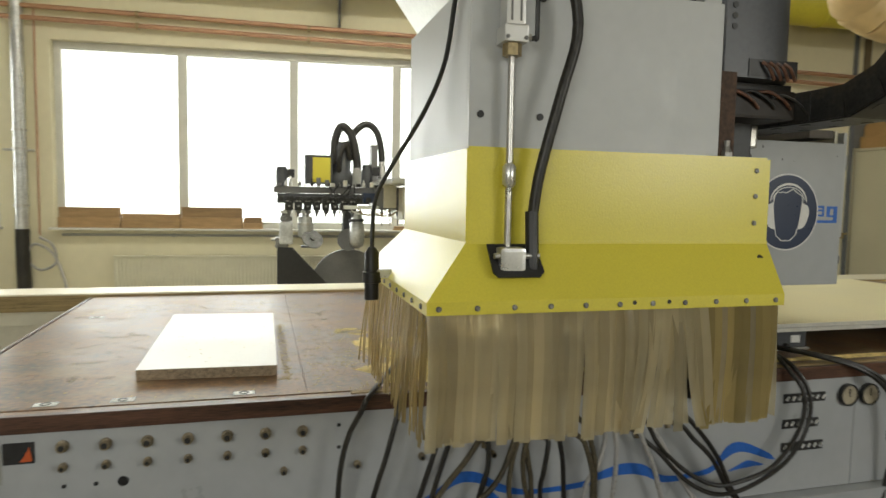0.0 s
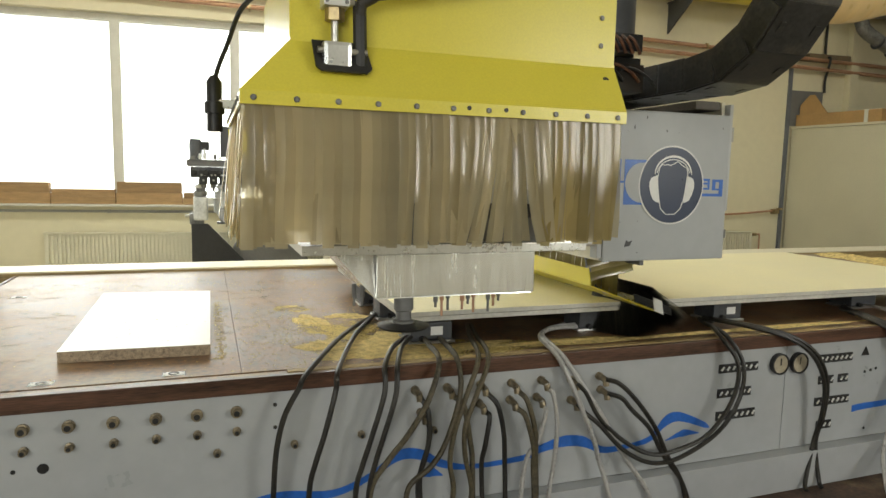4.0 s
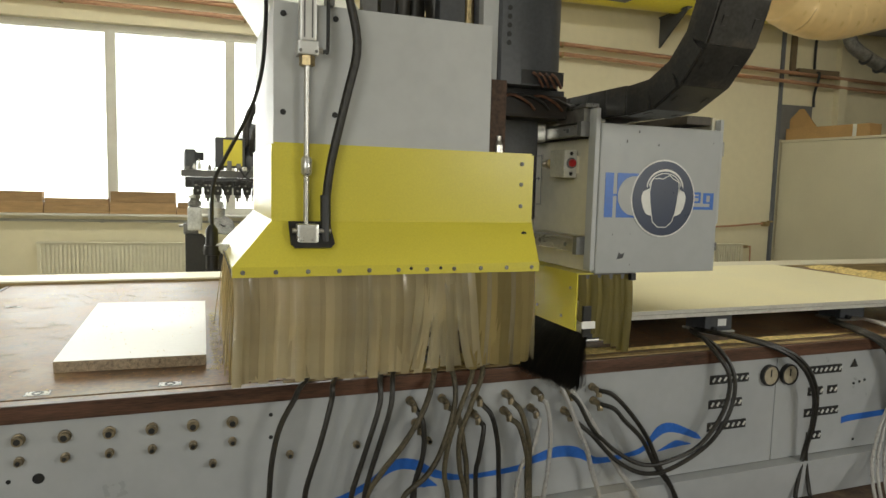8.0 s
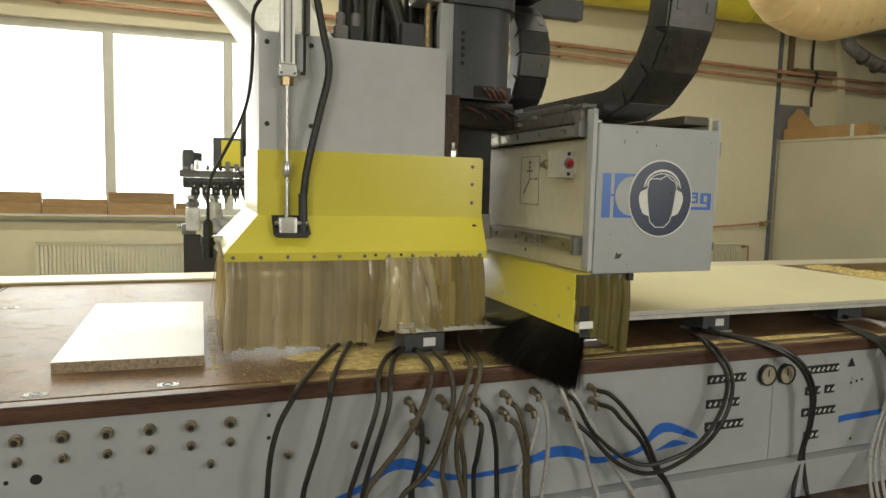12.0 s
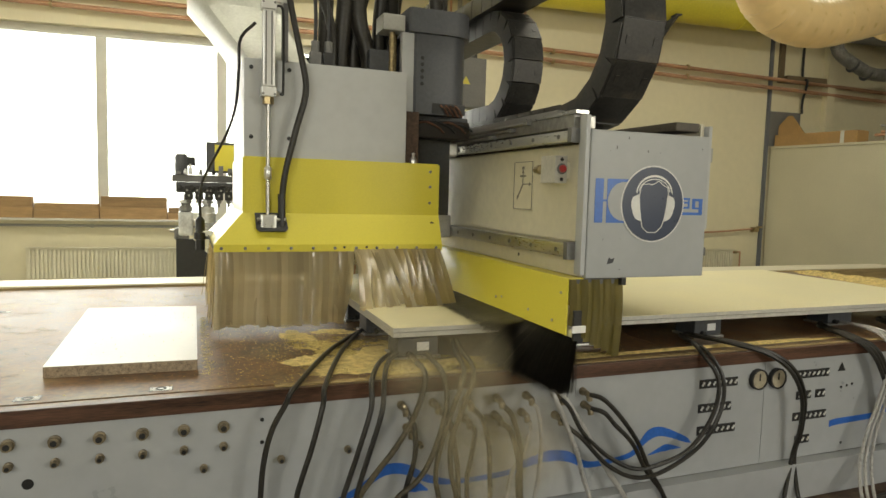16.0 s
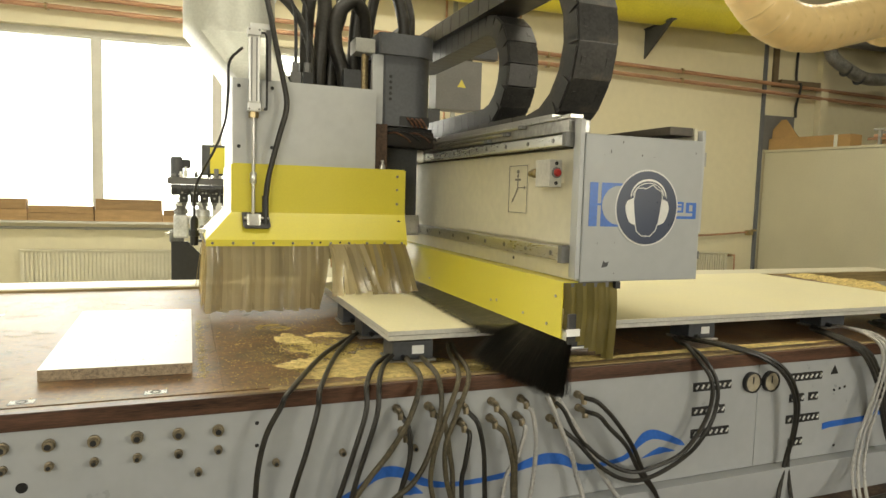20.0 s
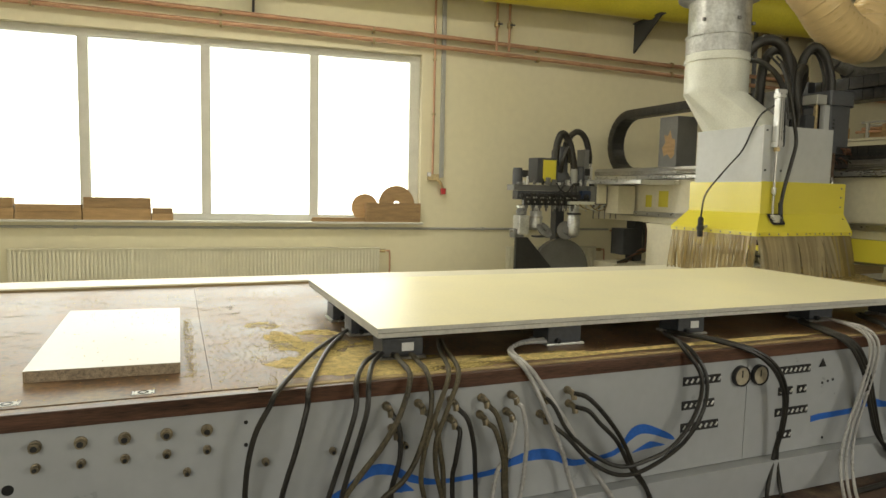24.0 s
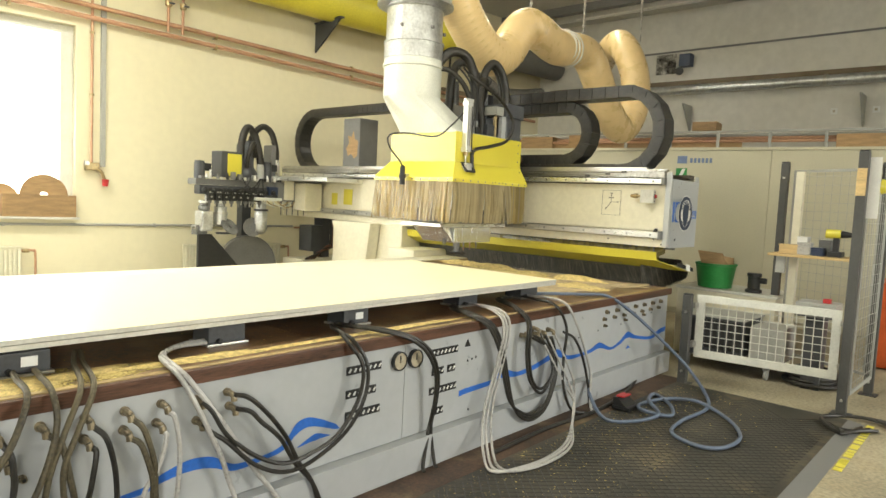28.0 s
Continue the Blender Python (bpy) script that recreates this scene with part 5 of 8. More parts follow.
for b, turn, lift in BRUSHES:
    b.matrix_basis = brush_pose(0, turn, lift)
random.seed(14)


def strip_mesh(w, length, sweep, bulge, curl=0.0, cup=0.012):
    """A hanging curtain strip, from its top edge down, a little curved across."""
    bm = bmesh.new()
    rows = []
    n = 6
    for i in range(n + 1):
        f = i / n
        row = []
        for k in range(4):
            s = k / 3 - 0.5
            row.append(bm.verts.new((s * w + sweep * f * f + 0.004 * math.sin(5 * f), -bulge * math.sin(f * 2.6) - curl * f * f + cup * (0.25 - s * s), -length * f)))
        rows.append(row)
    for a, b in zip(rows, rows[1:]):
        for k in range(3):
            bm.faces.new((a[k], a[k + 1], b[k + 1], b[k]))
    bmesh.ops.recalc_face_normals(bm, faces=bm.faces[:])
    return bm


# second curtain, of plastic strips, under the beam
part("strip_clamp", box(1.858, 1.878, YE + 0.022, 6.9, 1.150, 1.1755), MID_GREY, gantry)
for i in range(60):
    y = EDGE + 0.03 + i * 0.033
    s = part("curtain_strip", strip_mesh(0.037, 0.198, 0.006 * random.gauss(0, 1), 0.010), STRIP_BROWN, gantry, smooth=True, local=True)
    s.matrix_basis = pose(1.854 + 0.003 * (i % 2) - 1.95, y - 6.2, 1.165, 0, 0, -90 + random.uniform(-6, 6))
# short end curtain that closes the flap's side
on_flap("end_clamp", box(1.585, 1.858, YE + 0.036, YE + 0.046, 1.142, 1.169, 0.002), MID_GREY)
on_flap("clamp_end", box(1.846, 1.872, YE + 0.010, YE + 0.035, 1.138, 1.169, 0.003), BLACK)
for i in range(9):
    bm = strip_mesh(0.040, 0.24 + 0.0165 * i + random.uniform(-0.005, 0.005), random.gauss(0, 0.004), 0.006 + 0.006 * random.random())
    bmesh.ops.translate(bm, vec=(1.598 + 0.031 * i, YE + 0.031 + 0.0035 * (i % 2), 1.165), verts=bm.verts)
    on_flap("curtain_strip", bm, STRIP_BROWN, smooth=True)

# far leg of the gantry and its cross parts
part("leg", box(1.55, 2.40, 6.0, 7.4, 0.14, 1.178, 0.02), BEAM_CREAM, gantry, "cream gantry leg behind the table")
part("leg_foot", box(1.2, 2.8, 5.56, 7.2, 0.001, 0.139, 0.01), DARK_GREY, gantry)
part("carriage_foot", box(1.3, 2.6, 5.53, 5.99, 0.30, 0.90, 0.02), BEAM_CREAM, gantry)
part("leg_rib", prism([(1.36, 6.4, 1.176), (1.36, 7.2, 1.176), (1.36, 6.9, 0.5), (1.36, 6.5, 0.5)], (0.18, 0, 0)), BEAM_CREAM, gantry)

# far side: steel deck, white unit boxes and yellow labels
part("far_unit", box(1.30, 1.60, 7.75, 8.3, 1.28, 1.68, 0.01), BEAM_CREAM, gantry, "cream unit housing")
for y0, y1, z0, z1 in ((7.44, 7.57, 1.39, 1.56), (7.11, 7.30, 1.40, 1.62)):
    part("yellow_label", box(BX0 + 0.0085, BX0 + 0.0115, y0, y1, z0, z1), YELLOW, gantry, "yellow warning label")
part("far_deck", box(1.0, 1.66, 6.9, 8.6, 1.70, 1.76, 0.006), ALU, gantry)
part("switch_box", box(1.64, 1.98, 7.0, 7.35, 1.92, 2.62, 0.01), MID_GREY, gantry, "dark grey switch box with ochre stains")
part("switch_box_foot", box(1.70, 1.94, 7.05, 7.3, 1.836, 1.919), DARK_GREY, gantry)
part("stain", prism([(1.6388, y, z) for y, z in ((7.04, 2.10), (7.10, 2.05), (7.17, 2.12), (7.24, 2.09), (7.28, 2.20), (7.22, 2.28), (7.25, 2.38), (7.17, 2.36), (7.13, 2.44), (7.10, 2.33), (7.03, 2.30))], (-0.0012, 0, 0)), OFFCUT, gantry, "flaked ochre patch")
e = part("terminal_box", box(2.24, 2.72, 6.0, 6.2, 2.38, 2.86, 0.008), MID_GREY, gantry, "grey terminal box with a yellow warning triangle")
part("warning_triangle", prism([(2.46, 5.998, 2.60), (2.55, 5.998, 2.60), (2.505, 5.998, 2.675)], (0, -0.0015, 0)), YELLOW, e)
part("box_stem", box(2.14, 2.30, 6.03, 6.17, 1.836, 2.379), DARK_GREY, e)
part("box_cable", tube([(2.62, 6.1, 2.86), (2.62, 6.1, 3.0), (2.6, 6.1, 3.2)], 0.04, 8), BLACK, e)

# aggregate unit hanging at the far end, on the left
part("aggregate_rail", box(-0.20, 1.10, 8.08, 8.30, 1.585, 1.665, 0.01), MID_GREY, gantry, "grey aggregate crossbar")
part("aggregate_mount", box(1.0, 1.60, 8.0, 8.5, 1.40, 1.67, 0.01), MID_GREY, gantry)
part("valve_bar", box(-0.16, 0.95, 8.06, 8.20, 1.46, 1.582, 0.008), DARK_GREY, gantry)
for i in range(8):
    x = -0.02 + i * 0.108
    v = part("valve_block", box(x - 0.045, x + 0.045, 8.00, 8.10, 1.38, 1.545, 0.012), BLACK, gantry)
    for dx, dz in ((-0.02, 1.49), (0.02, 1.49), (0.0, 1.43)):
        part("port", cyl((x + dx, 7.9995, dz), (x + dx, 7.988, dz), 0.012, seg=10), GREY_PIPE, v)
    part("nozzle", turned([(0.028, 0), (0.028, -0.03), (0.014, -0.04), (0.014, -0.08)][::-1], (x, 8.05, 1.38), (0, 0, 1), 10), MID_GREY, v)
for x, z1 in ((-0.10, 1.90), (0.93, 1.95)):
    mtr = part("small_motor", turned([(0.07, 0), (0.07, 0.2), (0.06, 0.22), (0.06, z1 - 1.667)], (x, 8.18, 1.667), seg=16), DARK_GREY, gantry, "small dark motor", smooth=True)
    part("plug", box(x + 0.06, x + 0.15, 8.14, 8.22, z1 - 0.13, z1 - 0.03, 0.01), BLACK, mtr)
part("control_box", box(0.17, 0.50, 8.1, 8.36, 1.70, 2.05, 0.008), DARK_GREY, gantry, "dark control box")
part("yellow_plate", box(0.26, 0.47, 8.092, 8.098, 1.72, 2.02), YELLOW, gantry, "yellow label plate")
part("spindle_motor", turned([(0.15, 0), (0.17, 0.05), (0.17, 0.12), (0.12, 0.2), (0.12, 0.5), (0.08, 0.56)], (0.62, 8.25, 1.667), seg=20), DARK_GREY, gantry, smooth=True)
for pts, r in (([(0.52, 8.2, 1.95), (0.54, 8.2, 2.25), (0.62, 8.2, 2.41), (0.74, 8.2, 2.30), (0.80, 8.16, 2.0), (0.80, 8.14, 1.85)], 0.05),
               ([(0.72, 8.3, 2.0), (0.76, 8.3, 2.3), (0.92, 8.3, 2.46), (1.06, 8.28, 2.38), (1.12, 8.25, 2.15), (1.13, 8.25, 2.0)], 0.042),
               ([(0.60, 8.2, 1.7), (0.58, 8.1, 2.0), (0.66, 8.1, 2.2), (0.72, 8.15, 2.0)], 0.028)):
    part("corrugated_hose", tube(pts, r, 10, 12, 0.005), HOSE_BLACK, gantry, "black corrugated hose", smooth=True)
part("hose_sleeve", turned([(0.055, 0), (0.055, 0.2), (0.05, 0.24)], (0.80, 8.14, 1.668), seg=14), GREY_PIPE, gantry, smooth=True)
part("filter_glass", turned([(0.055, 0), (0.055, 0.24), (0.04, 0.26), (0.04, 0.32)], (1.13, 8.25, 1.70), seg=14), ALU, gantry, smooth=True)
part("tall_block", box(0.98, 1.06, 8.15, 8.35, 1.66, 2.20, 0.01), MID_GREY, gantry)
part("blue_valve", box(0.86, 1.02, 8.0, 8.10, 1.48, 1.60, 0.008), NAVY, gantry)
u = part("aggregate_head", box(-0.135, 0.025, 8.02, 8.22, 0.97, 1.24, 0.025), GALV, gantry, "pale metal box-shaped drilling aggregate")
part("collar", turned([(0.05, 0), (0.075, 0.01), (0.075, 0.06), (0.055, 0.07), (0.055, 0.14)], (-0.055, 8.12, 1.241), seg=18), AGGREGATE, u, smooth=True)
part("side_spindle", turned([(0.03, 0), (0.03, 0.04), (0.018, 0.05), (0.018, 0.09)], (-0.136, 8.12, 1.02), (-1, 0, 0), 12), STEEL, u, smooth=True)
u = part("aggregate_head", turned([(0.06, 0), (0.09, 0.02), (0.095, 0.18), (0.085, 0.19), (0.085, 0.26), (0.05, 0.27), (0.05, 0.36)], (0.18, 8.12, 1.04), seg=24), GALV, gantry, "round pale metal saw aggregate", smooth=True)
part("clamp_band", cyl((0.18, 8.12, 1.20), (0.18, 8.12, 1.225), 0.099, seg=24), STEEL, u, smooth=True)
part("saw_disc", turned([(0.005, 0), (0.13, 0.001), (0.13, 0.016), (0.03, 0.018), (0.03, 0.04)], (0.25, 8.0, 1.03), (0.25, -0.75, 0.62), 28), AGGREGATE, u)
part("low_guard", box(0.12, 0.30, 8.0, 8.12, 0.93, 0.955, 0.008), DARK_GREY, u)
u = part("aggregate_head", turned([(0.03, 0), (0.075, 0.03), (0.09, 0.08), (0.09, 0.30), (0.07, 0.33), (0.07, 0.46)], (0.80, 8.10, 0.92), seg=24), GALV, gantry, "capsule-shaped pale metal aggregate", smooth=True)
part("saw_wheel", turned([(0.01, 0), (0.135, 0.002), (0.135, 0.02), (0.05, 0.022), (0.05, 0.05)], (0.70, 8.14, 1.02), (-0.3, -1, 0.1), 28), MID_GREY, u, smooth=True)
part("collar", cyl((0.80, 8.10, 1.25), (0.80, 8.10, 1.28), 0.10, seg=20), DARK_GREY, u, smooth=True)
part("junction_box", box(1.11, 1.27, 7.98, 8.12, 1.42, 1.70, 0.01), BEAM_CREAM, gantry, "cream junction box")
part("box_cover", box(1.13, 1.25, 7.972, 7.979, 1.45, 1.67, 0.003), BEAM_CREAM, gantry)
part("pale_manifold", box(0.62, 1.05, 7.95, 8.05, 1.40, 1.445, 0.01), PALE_DUCT, gantry, "pale air manifold")
for i in range(4):
    part("manifold_line", tube([(0.70 + 0.09 * i, 7.96, 1.41), (0.75 + 0.1 * i, 7.92, 1.36 - 0.01 * i), (0.95 + 0.08 * i, 7.94, 1.33), (1.15 + 0.05 * i, 8.0, 1.40)], 0.008, 6), (PALE_DUCT, BRASS)[i % 2], gantry)
for i in range(5):
    part("drill_bit", turned([(0.018, 0), (0.018, -0.08), (0.007, -0.09), (0.007, -0.2)][::-1], (1.1 + i * 0.1, 8.05, 1.40), (0, 0, 1), 8), MID_GREY, gantry)
part("black_arm", prism([(-0.16, 8.05, 0.93), (0.02, 8.05, 0.93), (0.42, 8.05, 0.50), (0.50, 8.05, 0.38), (0.25, 8.05, 0.38), (0.10, 8.05, 0.47), (-0.16, 8.05, 0.47)], (0, 0.05, 0)), BLACK, gantry, "black steel arm")
part("arm_block", box(-0.18, -0.02, 8.08, 8.22, 0.92, 1.05, 0.02), AGGREGATE, gantry)
part("saw_guard", turned([(0.02, 0), (0.47, 0.004), (0.47, 0.09), (0.02, 0.10)], (0.72, 8.35, 0.42), (0, -1, 0), 40), MID_GREY, gantry, "large round grey saw guard", smooth=True)
part("guard_hanger", box(0.66, 0.80, 8.36, 8.5, 0.40, 1.60), DARK_GREY, gantry)
part("relay_box", box(1.62, 1.86, 8.0, 8.3, 0.66, 1.05, 0.01), DARK_GREY, gantry, "dark relay box")
part("cable_tray", box(1.40, 2.4, 7.9, 8.4, 0.40, 0.55, 0.01), BEAM_CREAM, gantry)
part("tray_post", box(1.9, 2.05, 8.1, 8.3, 0.551, 1.178), DARK_GREY, gantry)
for i in range(4):
    part("wire_bundle", tube([(1.45 + 0.05 * i, 7.9, 0.56), (1.7 + 0.04 * i, 7.85, 0.66 + 0.03 * i), (1.9 + 0.02 * i, 7.9, 0.75), (1.95 + 0.03 * i, 7.95, 1.15)], 0.018, 6), WIRES if i % 2 else HOSE_BLACK, gantry)


# small fittings, bits and lines on the aggregate bar
random.seed(52)
for i in range(16):
    x, h = -0.15 + 1.2 * i / 15 + random.uniform(-0.02, 0.02), random.uniform(0.03, 0.12)
    if random.random() < 0.5:
        part("valve", turned([(0.022, 0), (0.022, h * 0.6), (0.012, h * 0.62), (0.012, h)], (x, 8.07, 1.668), seg=10), random.choice((ALU, BLACK, MID_GREY)), gantry, smooth=True)
    else:
        part("fitting_block", box(x - 0.025, x + 0.025, 8.03, 8.10, 1.668, 1.668 + h, 0.006), random.choice((BLACK, MID_GREY, ALU)), gantry)
for i in range(9):
    x = -0.12 + 0.13 * i
    part("holder", turned([(0.034, 0), (0.034, 0.05), (0.02, 0.055), (0.02, 0.075)], (x, 8.02, 1.515), (0, -1, 0), 12), BLACK, gantry, smooth=True)
    part("short_bit", cyl((x + 0.05, 8.05, 1.45), (x + 0.05, 8.05, 1.36 - 0.03 * (i % 3)), 0.009, seg=8), STEEL, gantry)
for i in range(5):
    a, b = random.uniform(-0.1, 0.9), random.uniform(0.0, 1.0)
    part("thin_line", tube([(a, 8.0, 1.70), (a * 0.7 + b * 0.3, 7.98, 1.60 - 0.05 * random.random()), (b, 7.98, 1.52), (b + 0.05, 8.02, 1.40)], 0.009, 6), BLACK, gantry)
for x in (-0.055, 0.18, 0.80):
    part("bright_ring", turned([(0.065, 0), (0.075, 0.004), (0.075, 0.03), (0.065, 0.034)], (x, 8.12, 1.34), seg=16), ALU, gantry, smooth=True)


# ---- energy chains: links that follow the bend as the head moves ----
def chain_pose(s, apex, top_end, z_low, rad, far):
    """The pose at length s along the chain, from its fixed lower end, round the bend and back along the top. far: +1 bends at the far side."""
    low_end = chain_low
    run = (low_end - (apex + rad)) if far < 0 else ((apex - rad) - low_end)
    if s < run:
        return low_end + far * s, z_low, 0.0 if far > 0 else 180.0
    s2 = s - run
    arc = math.pi * rad
    if s2 < arc:
        a = s2 / rad
        yc = apex - far * rad
        return yc + far * rad * math.sin(a), z_low + rad - rad * math.cos(a), (math.degrees(a) if far > 0 else 180 - math.degrees(a))
    return (apex - far * rad) - far * (s2 - arc), z_low + 2 * rad, 180.0 if far > 0 else 0.0


CHAINS = []


def chain(name, x, w, low, apex0, gain, rad, z_low, far, count, label, LINK=0.15):
    t = thing(name, (x, low, z_low - 0.05), label, "cable carrier", "cable carriers")
    bmk = box(-w / 2 + 0.004, w / 2 - 0.004, -LINK * 0.57, LINK * 0.57, -0.066, 0.053, 0.004)
    for s in (-1, 1):
        bmk = box(s * w / 2 - 0.006, s * w / 2 + 0.003, -LINK * 0.56, LINK * 0.40, -0.068, 0.048, 0.003, bmk)
    bmk = box(-w / 2 + 0.03, -w / 2 + 0.05, -LINK * 0.12, LINK * 0.12, 0.053, 0.056, 0.001, bmk)
    bmk = box(w / 2 - 0.05, w / 2 - 0.03, -LINK * 0.12, LINK * 0.12, 0.053, 0.056, 0.001, bmk)
    links = [part("chain_link", bmk, CHAIN, t, "worn black plastic chain link", local=True)]
    for i in range(1, count):
        links.append(like(links[0], Matrix()))
    CHAINS.append((t, links, x, low, apex0, gain, rad, z_low, far, LINK))
    return t


chain("cable_carrier", 1.785, 0.22, 4.6, 1.90, 0.5, 0.40, 1.915, -1, 32, "worn black plastic cable carrier looping over the beam")
chain("cable_carrier", 1.815, 0.19, 5.4, 3.48, 0.0, 0.29, 2.02, -1, 36, "narrow black plastic cable carrier looping over the beam", 0.11)
chain("cable_carrier", 1.95, 0.22, 8.0, 8.72, 0.0, 0.43, 1.91, 1, 34, "black plastic cable carrier looping at the far beam end", 0.11)

# ---- the router head (drawn with its hood down) ----
head = thing("router_head", (0.75, 2.9, 1.1), "grey router head with yellow dust hood and plastic strip curtain", "router head")
part("front_plate", box(0.25, 1.115, 2.50, 2.52, 1.45, 2.195, 0.004), BODY_GREY, head, "pale grey front plate")
part("side_plate", box(0.25, 0.27, 2.521, 3.30, 1.45, 2.19, 0.004), BODY_GREY, head, "pale grey side plate")
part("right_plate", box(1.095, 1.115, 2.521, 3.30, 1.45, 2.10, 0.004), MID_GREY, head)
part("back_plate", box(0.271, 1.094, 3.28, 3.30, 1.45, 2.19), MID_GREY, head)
part("inner_core", box(0.30, 1.08, 2.56, 3.25, 1.40, 2.05), DARK_GREY, head)
for x in (0.285, 0.475):
    for z in (2.15, 1.80):
        part("plate_screw", cyl((x, 2.4995, z), (x, 2.495, z), 0.011, seg=10), BLACK, head)
part("slide", box(1.12, 1.50, 2.80, 3.35, 1.40, 1.96, 0.01), DARK_GREY, head, "dark greasy carriage slide")
part("slide_block", box(1.50, 1.57, 2.85, 3.2, 1.77, 1.86, 0.01), STEEL, head)
part("slide_block", box(1.36, 1.578, 2.95, 3.2, 1.25, 1.399, 0.01), STEEL, head)
part("slide_edge", box(1.12, 1.20, 2.53, 2.80, 1.66, 1.99, 0.004), PLINTH, head, "rusty oily edge")
part("grease_nipple", turned([(0.02, 0), (0.02, 0.03), (0.01, 0.05), (0.012, 0.07)], (1.17, 2.53, 1.69), seg=10), STEEL, head)
part("greasy_slide", box(1.21, 1.565, 2.66, 3.30, 1.86, 1.965, 0.012), RUST, head, "oily black-brown slide block")
random.seed(12)
for i in range(4):
    x, z = 1.24 + 0.07 * i, 1.935 + 0.02 * random.random()
    part("grease_line", tube([(x, 2.652, z), (x + 0.05, 2.645, z + 0.006), (x + 0.12, 2.648, z - 0.02), (x + 0.16, 2.656, z - 0.05)], 0.006, 6), (WIRES, BLACK)[i % 2], head)
part("slide_cover", box(1.22, 1.56, 2.68, 3.28, 1.9655, 1.9885), BLACK, head)
def column(x0, x1, y0, y1, z0, z1, r):
    """An upright housing with a rounded front edge on its outer side."""
    arc = [(x1 - r + r * math.sin(radians(a)), y0 + r - r * math.cos(radians(a))) for a in range(0, 91, 10)]
    return prism([(x, y, z0) for x, y in [(x0, y1), (x0, y0 + 0.012), (x0 + 0.012, y0)] + arc + [(x1, y1)]], (0, 0, z1 - z0))


col = part("motor_column", column(1.19, 1.535, 2.60, 2.95, 1.99, 2.44, 0.13), COLUMN_GREY, head, "dark grey motor column with a rounded edge", smooth=True)
part("column_cap", column(1.15, 1.555, 2.575, 2.97, 2.441, 2.575, 0.14), COLUMN_GREY, col, smooth=True)
part("column_flange", box(1.118, 1.188, 2.61, 2.66, 1.99, 2.44, 0.004), BODY_GREY, head)
for i in range(5):
    part("cable_hole", cyl((1.235, 2.5995, 2.16 + 0.036 * i), (1.235, 2.597, 2.16 + 0.036 * i), 0.011, seg=10), BLACK, col)
part("plug_opening", box(1.30, 1.505, 2.5965, 2.5985, 1.995, 2.055, 0.0), BLACK, col)
for i in range(4):
    part("wire", tube([(1.35 + 0.03 * i, 2.592, 2.045), (1.37 + 0.03 * i, 2.58, 2.025), (1.40 + 0.03 * i, 2.588, 1.985)], 0.006, 6), WIRES, col)
# rear bracket that carries the cable carriers
part("carrier_bracket", box(1.40, 2.30, 3.22, 3.30, 2.62, 2.74, 0.006), DARK_GREY, head)
part("carrier_post", box(1.42, 1.52, 3.05, 3.32, 1.96, 2.74, 0.006), DARK_GREY, head)

# extraction duct with its offset piece
DX, DY, DR = 0.27, 3.12, 0.29
rc = [[(DX + DR * math.cos(2 * math.pi * (k + 0.5) / 32 - 3 * math.pi / 4), DY + DR * math.sin(2 * math.pi * (k + 0.5) / 32 - 3 * math.pi / 4), z) for k in range(32)] for z in (2.60, 2.53)]


def square_ring(x0, x1, y0, y1, z, n=8):
    out = []
    c = [(x0, y0), (x1, y0), (x1, y1), (x0, y1)]
    for i in range(4):
        a, b = c[i], c[(i + 1) % 4]
        for k in range(n):
            f = (k + 0.5) / n
            out.append((a[0] + (b[0] - a[0]) * f, a[1] + (b[1] - a[1]) * f, z))
    return out


part("offset_piece", loft([*rc, square_ring(0.262, 0.60, 2.53, 3.27, 2.19), square_ring(0.265, 0.595, 2.535, 3.265, 2.10)]), PALE_DUCT, head, "pale offset duct piece", smooth=True)
part("lower_duct", turned([(DR, 0), (DR, 0.22), (DR + 0.012, 0.225), (DR + 0.012, 0.255), (DR, 0.26), (DR, 0.30)], (DX, DY, 2.60), seg=40), PALE_DUCT, head, "pale lower duct pipe", smooth=True)
d = part("duct", turned([(DR + 0.004, 0), (DR + 0.004, 0.15), (DR + 0.012, 0.155), (DR + 0.012, 0.17), (DR - 0.01, 0.175), (DR - 0.01, 0.48),
                        (DR + 0.012, 0.49), (DR - 0.015, 0.50), (DR - 0.02, 0.58)], (DX, DY, 2.901), seg=40), GALV, head, "galvanised round extraction duct", smooth=True)
part("duct_flange", turned([(DR, 0), (DR + 0.09, 0.005), (DR + 0.09, 0.03), (DR + 0.07, 0.05), (DR + 0.07, 0.30), (DR, 0.31)], (DX, DY, 3.42), seg=40), GALV, d, "wide galvanised collar", smooth=True)
for a in (200, 260, 320):
    part("hose_clip", box(DX + (DR + 0.01) * math.cos(radians(a)) - 0.015, DX + (DR + 0.01) * math.cos(radians(a)) + 0.015, DY + (DR + 0.01) * math.sin(radians(a)) - 0.01,
                          DY + (DR + 0.01) * math.sin(radians(a)) + 0.01, 3.17, 3.20, 0.004), MID_GREY, d)
